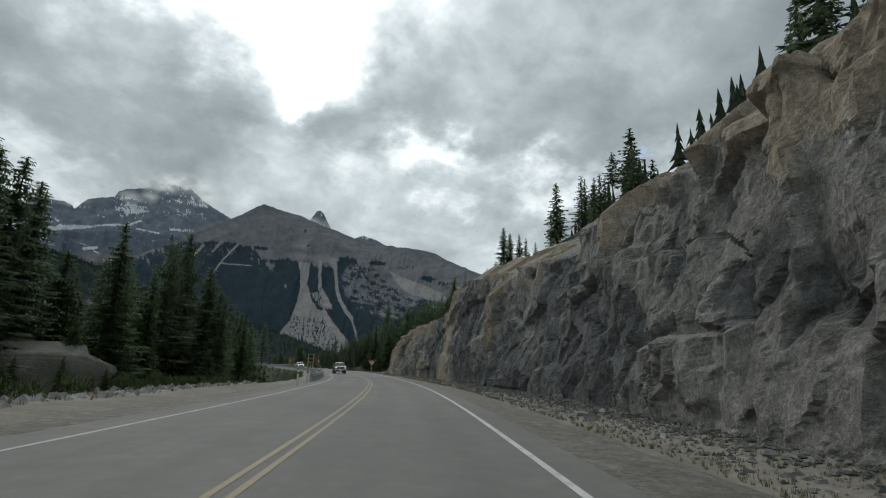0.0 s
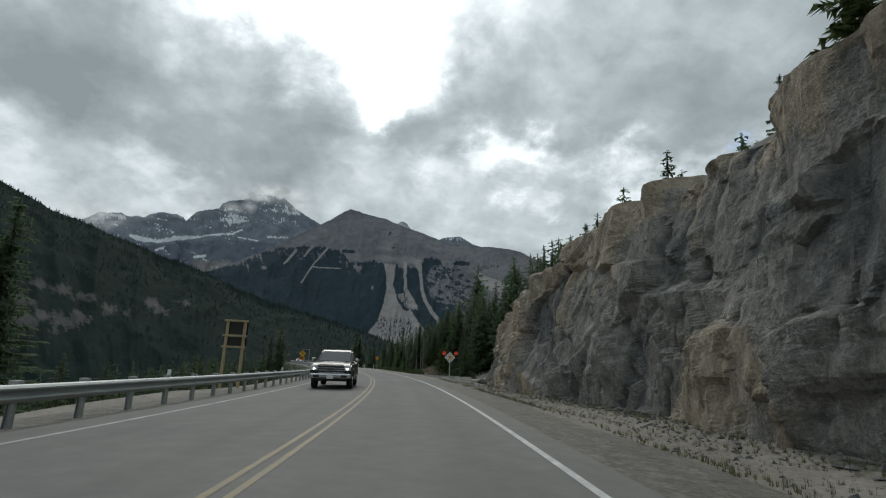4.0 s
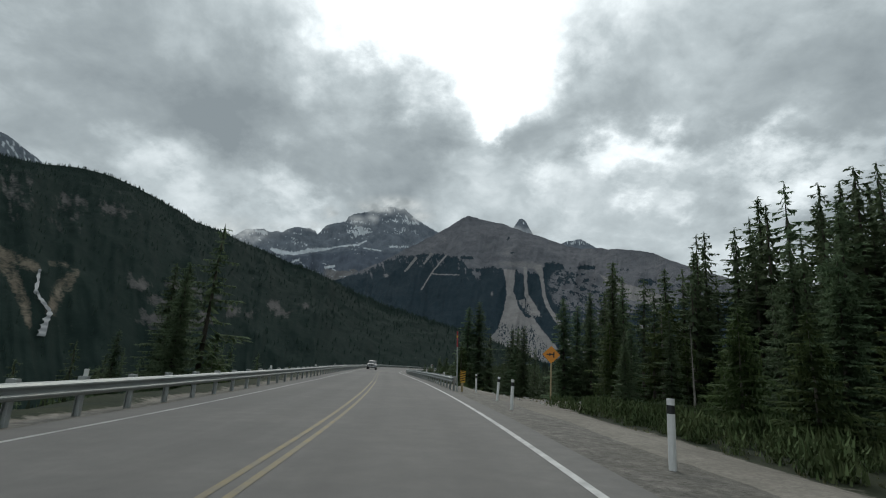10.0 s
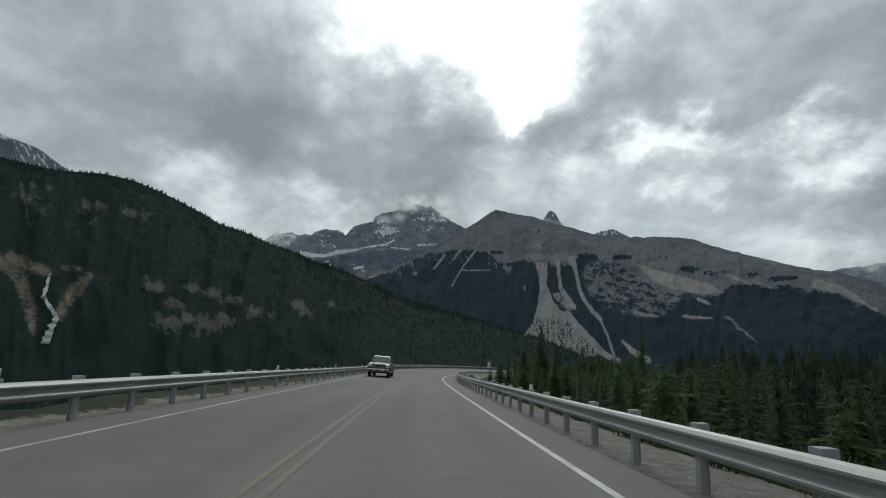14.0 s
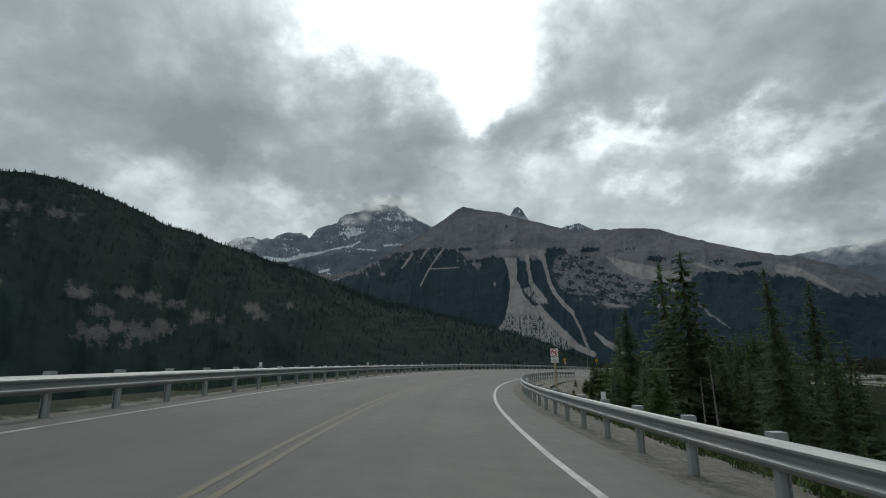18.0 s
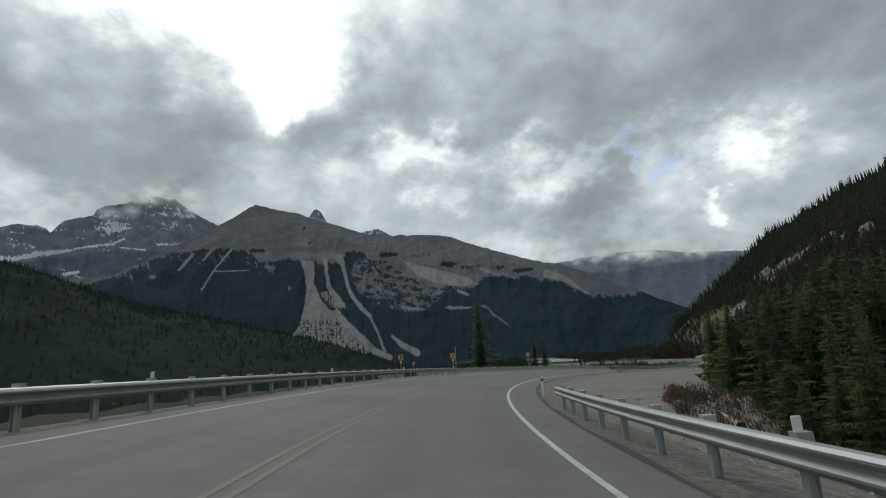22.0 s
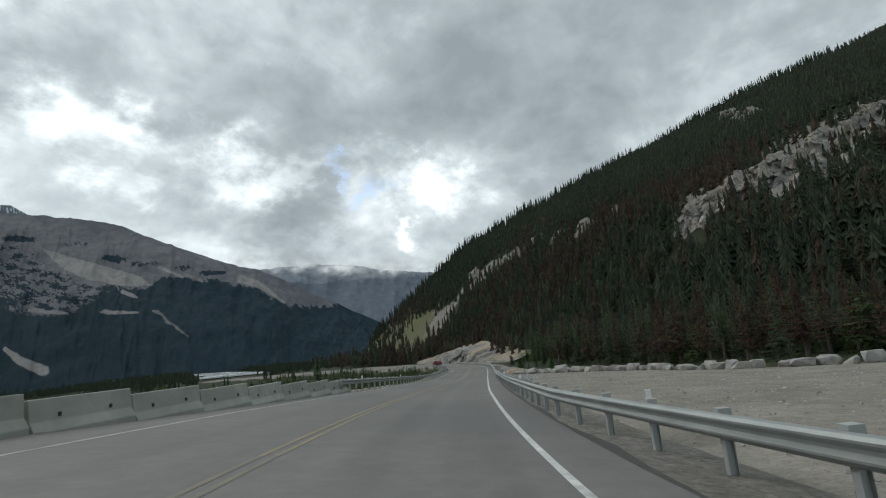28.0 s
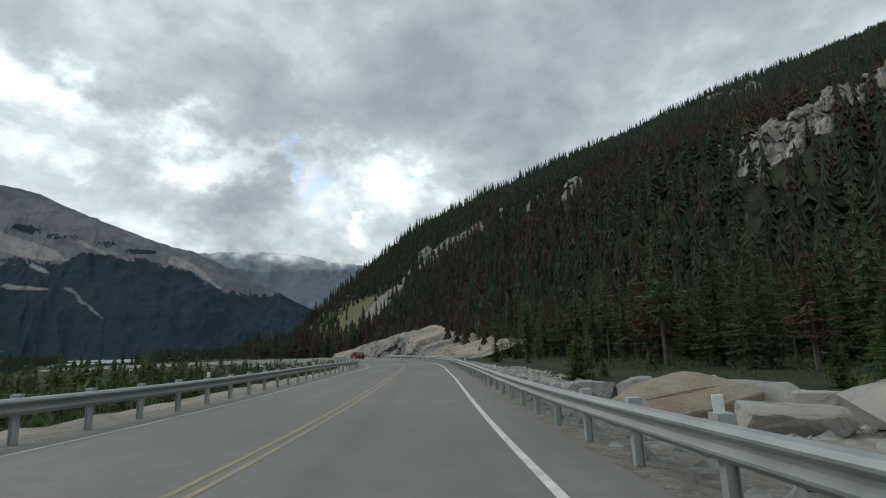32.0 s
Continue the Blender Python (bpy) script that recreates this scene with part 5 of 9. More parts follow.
# ---- rock cut ----
def facets(a, b, seed, tilt=0.5, edge=0.07):
    """Angular blocks: each cell of a jittered grid has its own offset and slant, with slightly rounded steps between cells. Returns the offset, -1 to 1, and the cell's random number."""
    ia, ib = np.floor(a), np.floor(b)
    best, second = np.full(a.shape, 9e9), np.full(a.shape, 9e9)
    out, other, rnd = np.zeros(a.shape), np.zeros(a.shape), np.zeros(a.shape)
    for da in (-1, 0, 1):
        for db in (-1, 0, 1):
            ca, cb = ia + da, ib + db
            pa, pb = ca + 0.15 + 0.7 * hash2(ca, cb, seed), cb + 0.15 + 0.7 * hash2(ca, cb, seed + 1)
            dist = np.hypot(a - pa, b - pb)
            r = hash2(ca, cb, seed + 2)
            val = 2 * r - 1 + tilt * (2 * hash2(ca, cb, seed + 3) - 1) * (a - pa) * 2 + tilt * (2 * hash2(ca, cb, seed + 4) - 1) * (b - pb) * 2
            near, next_near = dist < best, (dist >= best) & (dist < second)
            second, other = np.where(near, best, np.where(next_near, dist, second)), np.where(near, out, np.where(next_near, val, other))
            best, out, rnd = np.where(near, dist, best), np.where(near, val, out), np.where(near, r, rnd)
    k = 0.5 * (1 - smooth01(second - best, 0, edge))
    return out * (1 - k) + other * k, rnd


def rock_wall(name, s, v, top, d0, lean, back_rise, back_run, end, label, amp=1.0, plain_at=None, seed=60, category="rock face"):
    S, V = np.meshgrid(s, v, indexing="ij")
    T = top(S)
    f, back = np.clip(V, 0, 1), np.clip(V - 1, 0, 1)
    e = end(S)
    h = -0.55 + (T + 0.55) * f + back * (back_rise(S) + 0.8 * fbm(S / 14, S * 0, 3, seed + 1))
    d = d0 + 0.6 * fbm(S / 16, S * 0, 3, seed + 2) + lean(S) * f ** 1.3 + back * back_run + e ** 2 * 6
    hh = h
    warp = fbm(S / 5, hh / 5, 4, seed + 6)
    f1, r1 = facets((S + 0.30 * hh) / 5.2 + 0.35 * warp, hh / 4.4 + 0.10 * S / 4 + 0.2 * warp, seed + 10, 0.9)
    f2, r2 = facets((S - 0.22 * hh) / 1.8 + 0.6 * warp, hh / 2.7 + 0.4 * warp, seed + 20, 0.9)
    f3, r3 = facets((S + 0.15 * hh) / 0.72 + 0.8 * warp, hh / 1.5 + 0.6 * warp, seed + 30, 0.9)
    f4, r4 = facets((S - 0.3 * hh) / 0.36, hh / 0.7 + warp, seed + 35, 0.8)
    # upright splintered stretches
    ribs = np.zeros(S.shape)
    if seed == 60:
        ribs = np.exp(-((S - 49.5 - 0.30 * hh) / 3.6) ** 2) + 0.9 * np.exp(-((S - 65.5 - 0.1 * hh) / 3.0) ** 2) + 0.6 * np.exp(-((S - 31) / 5.0) ** 2)
        ribs = np.clip(ribs, 0, 1)
    g1, _ = facets((S + 0.12 * hh) / 0.55 + 0.7 * warp, hh / 4.0 + 0.5 * warp, seed + 45, 0.7)
    disp = amp * (0.46 * f1 + (0.25 * f2 + 0.10 * f3) * (1 - 0.6 * ribs) + 0.16 * g1 * ribs + 0.035 * f4 + 0.06 * fbm(S / 0.6, hh / 0.9, 4, seed + 7))
    crack = smooth01(fbm((S + 0.25 * hh + 0.8 * warp) / 1.6, hh / 5.5, 4, seed + 5, 0.55, True), 0.50, 0.85)
    disp = disp - 0.22 * crack * amp
    if plain_at is not None:
        disp = disp * (1 - 0.82 * plain_at(S, hh))
    env = np.minimum(1, 0.45 + f * 2.5) * (1 - back * 0.55)
    d = d - disp * env
    h = h + 0.22 * f2 * smooth01(V, 0.85, 1.0) + 0.35 * f1 * smooth01(V, 0.9, 1.05) * (1 - e)
    x, y, _ = on_road(S.ravel(), np.clip(d.ravel(), 7.0, 60), 0)
    zc = spline(ROAD_Z, S.ravel())
    tone = 0.55 * fbm(S / 4.5, hh / 4, 4, seed + 8) + 0.40 * (r2 - 0.5) + 0.22 * (r3 - 0.5) + 0.45 * (r1 - 0.5)
    slab = plain_at(S, hh) if plain_at is not None else np.zeros(S.shape)
    dark = 0.55 * ribs + (0.7 * np.exp(-((S - 22) / 5.0) ** 2) * (1 - 0.4 * f) + 0.25 * (1 - f) + 0.25 * np.exp(-((S - 38) / 7.0) ** 2) * (1 - f) if seed == 60 else 0.0)
    tan = 0.30 * smooth01(f, 0.55, 1.0) + 0.6 * back + 0.25 * np.exp(-((S - 40) / 5.0) ** 2) * f + 0.2 * smooth01(S, 72, 80) * (seed == 60) - 0.25 * (seed != 60)
    cov = np.ones(S.shape + (4,))
    cov[..., 0] = smooth01(dark - tone - 0.35 * tan - 0.9 * slab - 0.6 * back + 0.35 * crack, 0.05, 0.5)
    cov[..., 1] = np.maximum(smooth01(tone + tan - 0.8 * dark, 0.10, 0.50) * 0.85, 0.85 * slab)
    streak = fbm((S + 0.12 * hh) / 0.4 + warp, hh / 3.5, 4, seed + 9, 0.6)
    vein = near_line(S, hh, [(65.8, 1.5, 1.0), (66.2, 4.5, 0.8), (65.9, 7.0, 1.0), (66.3, 9.0, 0.7)], 0.05) if seed == 60 else 0.0
    cov[..., 2] = np.maximum(smooth01(streak + 0.4 * (r4 - 0.5) + 0.15 * ribs, 0.34, 0.66) * 0.42 * (1 - 0.8 * slab) * (1 - 0.5 * back) * (1.0 if seed == 60 else 0.5), vein)
    me = big_mesh(name, np.stack([x, y, zc + h.ravel()], 1), grid_quads(len(s), len(v))[:, ::-1], M_CLIFF, cov.reshape(-1, 4), smooth=False)
    return tagged(new(name, me), label, category, kind="structure")


def rock_outcrop(x, y, w, h, seed):
    """A crag that stands out of the hillside: a steep broken front that faces downhill and a top running back into the slope."""
    u, v = np.meshgrid(np.linspace(-1, 1, 44), np.linspace(0, 1, 34), indexing="ij")
    front, back = np.clip(v / 0.62, 0, 1), np.clip((v - 0.62) / 0.38, 0, 1)
    ragged = fbm(u * w / 5 + seed, 0 * u, 4, seed)
    top = h * (np.clip(1 - u * u, 0, 1) ** 0.45) * (0.75 + 0.7 * ragged)
    rise = -3 + (top + 3) * front - 2.0 * back * (1 - back)
    f1, r1 = facets(u * w / 5.5 + 0.3 * ragged, rise / 3.2 + 9 * back, seed + 3, 0.9)
    f2, r2 = facets(u * w / 2.0, rise / 1.5 + 15 * back, seed + 7, 0.9)
    out = 2.4 * (1 - front) - 0.35 * h * back * 2.6 + 1.1 * f1 + 0.45 * f2 - 1.6 * u * u
    nx, ny = -0.93, 0.37
    px, py = x + nx * out - ny * u * w / 2, y + ny * out + nx * u * w / 2
    base = hill(px.ravel(), py.ravel()).reshape(u.shape)
    z = base * 0.65 + float(hill(np.array([x]), np.array([y]))[0]) * 0.35 + rise
    cov = np.ones(u.shape + (4,))
    cov[..., 0], cov[..., 1], cov[..., 2] = 0.55 * (r2 < 0.25), 0.5 * (r1 > 0.35), 0.45 * (r2 > 0.6)
    me = big_mesh("rock_outcrop", np.stack([px.ravel(), py.ravel(), z.ravel()], 1), grid_quads(44, 34), M_CLIFF, cov.reshape(-1, 4), smooth=False)
    tagged(new("rock_outcrop", me), "pale broken rock outcrop among spruces on the hillside", "rock outcrop", "hillside outcrops")


OUTCROPS = [(214, 461, 13, 8), (217, 455, 11, 9), (221, 449, 12, 8), (222, 440, 10, 9), (226, 434, 13, 10), (212, 429, 9, 7), (229, 427, 10, 8), (247, 423, 14, 10), (246, 416, 13, 11), (262, 409, 15, 11), (236, 412, 10, 8), (258, 425, 12, 9),
            (270, 418, 13, 9), (208, 421, 9, 7), (330, 588, 11, 6), (322, 568, 10, 6), (329, 605, 12, 6), (344, 634, 13, 6), (294, 541, 9, 6), (276, 520, 9, 5), (436, 449, 22, 9), (470, 458, 20, 8), (530, 474, 26, 10)]


def build_cut():
    rows = np.concatenate([np.linspace(0, 1, 92), 1 + np.linspace(0.02, 1, 40)])
    rock_wall("rock_cut", np.arange(-12, CUT_END + 3.2, 0.15), rows, cut_top, 9.0,
              lambda s: np.interp(s, [-60, 10, 50, 60, 70, 110], [1.6, 1.8, 1.6, 1.1, 1.3, 1.7]),
              lambda s: np.interp(s, [10, 26, 48, 58, 66, 84, 102], [7.2, 4.8, 4.0, 3.4, 2.8, 2.0, 1.2]), 8.5,
              lambda s: smooth01(s, CUT_END - 5, CUT_END + 2.5), "blasted grey and ochre rock cut towering beside the road",
              plain_at=lambda s, h: np.exp(-((s - 59.5 - 0.25 * h) / 4.0) ** 2))
    # the bluff beyond the pull-out, where the road swings left
    rock_wall("rock_bluff", np.arange(596, 664, 0.5), np.concatenate([np.linspace(0, 1, 40), 1 + np.linspace(0.05, 1, 20)]),
              lambda s: np.interp(s, [594, 606, 616, 626, 634, 645, 660], [0.1, 0.8, 2.6, 4.4, 4.6, 3.4, 0.8]), 9.5,
              lambda s: np.full(np.shape(s), 2.4), lambda s: np.full(np.shape(s), 2.2), 9.0, lambda s: 0.9 * smooth01(-s, -606, -594), "pale blocky rock bluff beside the bend", seed=160)
    for k, (x, y, w, h) in enumerate(OUTCROPS):
        rock_outcrop(x, y, w, h, 300 + 11 * k)


def build_river():
    """A pale braided river on the valley flats: a ribbon of water a little above its bed."""
    c = np.array(RIVER, float)
    seg = np.concatenate([[0], np.cumsum(np.hypot(*np.diff(c, axis=0).T))])
    u = np.linspace(0, seg[-1], 120)
    x, y = np.interp(u, seg, c[:, 0]), np.interp(u, seg, c[:, 1])
    x = x + 6 * fbm(u / 90, u * 0, 3, 401)
    nx, ny = np.gradient(y), -np.gradient(x)
    k = np.hypot(nx, ny)
    w = 20 + 8 * fbm(u / 60, u * 0, 3, 402)
    rows = [np.stack([x + nx / k * w * o, y + ny / k * w * o, np.full(120, -11.75)], 1) for o in (-1, -0.4, 0.4, 1)]
    water = material("glacial_water", ((0.30, 0.33, 0.33), (0.42, 0.45, 0.45)), scale=0.05, rough=0.25, bump=0.2, bump_scale=0.8, spec=0.5)
    tagged(new("river", big_mesh("river", np.stack(rows, 1).reshape(-1, 3), grid_quads(120, 4)[:, ::-1], water)), "pale milky river on the valley flats", "river", kind="structure")


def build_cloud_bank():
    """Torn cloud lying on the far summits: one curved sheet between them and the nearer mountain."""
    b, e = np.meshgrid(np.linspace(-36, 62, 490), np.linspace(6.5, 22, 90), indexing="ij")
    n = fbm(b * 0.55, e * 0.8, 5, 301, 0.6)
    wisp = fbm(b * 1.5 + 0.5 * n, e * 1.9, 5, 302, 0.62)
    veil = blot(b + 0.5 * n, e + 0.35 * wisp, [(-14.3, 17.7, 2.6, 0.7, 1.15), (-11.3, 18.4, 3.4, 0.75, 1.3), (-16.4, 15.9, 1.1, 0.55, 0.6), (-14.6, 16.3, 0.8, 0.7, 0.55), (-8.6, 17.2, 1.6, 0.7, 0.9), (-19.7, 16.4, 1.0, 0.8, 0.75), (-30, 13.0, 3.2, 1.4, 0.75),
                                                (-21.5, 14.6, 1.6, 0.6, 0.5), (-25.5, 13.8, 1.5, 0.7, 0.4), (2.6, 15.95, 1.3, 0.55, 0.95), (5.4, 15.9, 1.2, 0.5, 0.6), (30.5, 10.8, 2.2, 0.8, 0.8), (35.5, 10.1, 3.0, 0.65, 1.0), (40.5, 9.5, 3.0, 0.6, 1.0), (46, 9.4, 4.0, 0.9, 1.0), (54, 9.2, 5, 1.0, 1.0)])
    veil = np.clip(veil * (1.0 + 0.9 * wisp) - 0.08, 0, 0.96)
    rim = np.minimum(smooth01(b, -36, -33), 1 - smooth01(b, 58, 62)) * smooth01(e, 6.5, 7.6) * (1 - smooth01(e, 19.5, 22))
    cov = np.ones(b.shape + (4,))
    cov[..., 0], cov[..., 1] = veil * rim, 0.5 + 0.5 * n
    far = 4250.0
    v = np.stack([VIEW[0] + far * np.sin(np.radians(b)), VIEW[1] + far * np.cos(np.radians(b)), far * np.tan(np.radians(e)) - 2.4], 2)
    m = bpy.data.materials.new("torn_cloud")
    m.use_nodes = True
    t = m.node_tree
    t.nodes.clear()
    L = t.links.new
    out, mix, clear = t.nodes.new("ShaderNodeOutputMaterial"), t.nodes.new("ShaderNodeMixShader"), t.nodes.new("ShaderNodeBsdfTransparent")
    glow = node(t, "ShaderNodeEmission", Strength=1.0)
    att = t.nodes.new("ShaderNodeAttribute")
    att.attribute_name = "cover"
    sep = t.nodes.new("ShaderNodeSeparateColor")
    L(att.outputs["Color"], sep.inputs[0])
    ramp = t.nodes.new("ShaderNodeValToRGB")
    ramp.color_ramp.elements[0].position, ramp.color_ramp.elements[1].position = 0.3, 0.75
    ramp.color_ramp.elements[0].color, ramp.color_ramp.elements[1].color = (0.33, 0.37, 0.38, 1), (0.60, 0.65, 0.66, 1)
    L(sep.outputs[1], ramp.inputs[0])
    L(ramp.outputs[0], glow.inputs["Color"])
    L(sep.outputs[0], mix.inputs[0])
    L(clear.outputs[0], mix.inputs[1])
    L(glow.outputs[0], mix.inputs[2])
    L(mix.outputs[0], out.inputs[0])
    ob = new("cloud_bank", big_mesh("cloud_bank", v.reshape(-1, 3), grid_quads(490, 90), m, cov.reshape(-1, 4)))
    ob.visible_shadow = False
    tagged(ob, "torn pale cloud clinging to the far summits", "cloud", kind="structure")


build_ground()
build_road()
guardrail(42.5, 414.5, ([42, 60, 123, 160, 190, 218, 282, 315, 331, 348, 366, 384, 404, 416], [-4.75, -4.95, -5.15, -4.95, -4.8, -4.65, -5.28, -5.3, -5.0, -5.2, -5.7, -6.3, -6.7, -6.5]), "long galvanised steel guardrail on posts above the drop")
guardrail(187.5, 375.6, ([187, 220, 320, 378], [4.75, 4.85, 5.15, 5.3]), "galvanised steel guardrail along the wooded inside of the bend")
guardrail(456.5, 618.0, ([456, 468, 490, 508, 526, 640], [6.0, 4.85, 4.8, 4.72, 4.8, 4.8]), "galvanised steel guardrail in front of the gravel pull-out")
guardrail(484.5, 612.0, ([484, 491, 507, 516, 530, 612], [-5.3, -5.5, -5.3, -5.45, -5.0, -4.95]), "galvanised steel guardrail above the valley", top=0.78)
build_barriers()
build_river()
build_mountains()
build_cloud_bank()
build_cut()


# ---- trees ----
def crown_mesh(name, seed, height, radius, start=0.10, gap=0.5, per=6, droop=0.35, mat=None, thin=1.0, tip=0.06, irregular=0.25, sprays=9):
    """A conifer's crown: whorls of branches, each a frond of narrow needled twigs with some hanging below it."""
    rng = np.random.default_rng(seed)
    tri = []
    z = height * start
    while z < height * 0.985:
        u = (z / height - start) / (1 - start)
        reach = radius * (0.10 + 0.90 * (1 - u) ** 0.9) * min(1.0, 0.5 + u * 5)
        n = max(3, int(round(per * (0.6 + 0.4 * (1 - u)))))
        a0 = rng.uniform(0, 6.28)
        for k in range(n):
            if rng.random() > thin:
                continue
            a = a0 + 6.283 * k / n + rng.normal(0, 0.2)
            L = max(reach * (1 + rng.normal(0, irregular)), 0.14)
            zz = z + rng.normal(0, gap * 0.35)
            dr = droop * (1.15 - 0.9 * u) + rng.normal(0, 0.08)
            ca, sa = math.cos(a), math.sin(a)

            def at(t, side=0.0, drop=0.0):
                r = L * t
                return (ca * r - sa * side, sa * r + ca * side, zz - dr * L * t + 0.45 * dr * L * t * t * t - drop)

            tri.append((at(0.0, -0.025), at(0.0, 0.025), at(1.0)))
            m = max(2, int(round(sprays * min(1.0, 0.35 + L / 2.2))))
            span = 1.0 / m
            for j in range(m):
                t0 = 0.08 + 0.88 * (j + rng.uniform(0, 0.5)) / m
                w = (0.15 + 0.36 * L * (1 - t0)) * rng.uniform(0.6, 1.3)
                for sgn in (-1, 1):
                    tri.append((at(t0), at(min(1.03, t0 + span)), at(min(1.10, t0 + span + rng.uniform(0.10, 0.26)), sgn * w, rng.uniform(0.02, 0.10) + 0.05 * L)))
                if j % 2 and L > 0.5:
                    tri.append((at(t0), at(t0 + span * 1.2), at(t0 + span * rng.uniform(0.3, 1.2), rng.uniform(-0.15, 0.15), rng.uniform(0.2, 0.45))))
        # short inner twigs that close the crown round the trunk
        for k in range(3 if thin > 0.86 else 2):
            a, rr = rng.uniform(0, 6.28), reach * rng.uniform(0.3, 0.62)
            half = rng.uniform(0.35, 0.6)
            tri.append(((0, 0, z + gap * 0.7), (rr * math.cos(a - half), rr * math.sin(a - half), z - droop * rr - gap * rng.uniform(0, 0.7)), (rr * math.cos(a + half), rr * math.sin(a + half), z - droop * rr - gap * rng.uniform(0, 0.7))))
        z += gap * (0.75 + 0.5 * rng.random()) * (1.0 - 0.35 * u)
    r = tip
    for k in range(4):
        a, b = 1.57 * k, 1.57 * (k + 1)
        tri.append(((r * math.cos(a), r * math.sin(a), height * 0.95), (r * math.cos(b), r * math.sin(b), height * 0.95), (0, 0, height)))
    v = np.array(tri).reshape(-1, 3)
    return big_mesh(name, v, np.arange(len(v)).reshape(-1, 3), mat, smooth=False)


def trunk_mesh(name, height, r0, mat=None, twigs=0, seed=0, twig_from=0.15):
    bm = bmesh.new()
    rng = random.Random(seed)
    rings = []
    for k in range(6):
        t = k / 5
        r = r0 * (1 - 0.93 * t) * (1.25 if k == 0 else 1)
        rings.append([bm.verts.new((r * math.cos(a * 1.0472) + rng.uniform(-0.02, 0.02) * t, r * math.sin(a * 1.0472), -0.6 + (height + 0.3) * t)) for a in range(6)])
    for lo, hi in zip(rings[:-1], rings[1:]):
        for i in range(6):
            bm.faces.new((lo[i], lo[(i + 1) % 6], hi[(i + 1) % 6], hi[i]))
    for k in range(twigs):
        z = height * rng.uniform(twig_from, 0.95)
        a, L = rng.uniform(0, 6.28), rng.uniform(0.4, 1.3) * (1.1 - z / height)
        c, s = math.cos(a), math.sin(a)
        p = [bm.verts.new(q) for q in ((-s * 0.02, c * 0.02, z), (s * 0.02, -c * 0.02, z), (c * L, s * L, z - L * rng.uniform(-0.1, 0.4)))]
        bm.faces.new(p)
        p = [bm.verts.new(q) for q in ((0, 0, z + 0.03), (0, 0, z - 0.02), (c * L, s * L, z - L * 0.15))]
        bm.faces.new(p)
    return finish(name, bm, mat or M_BARK, True)


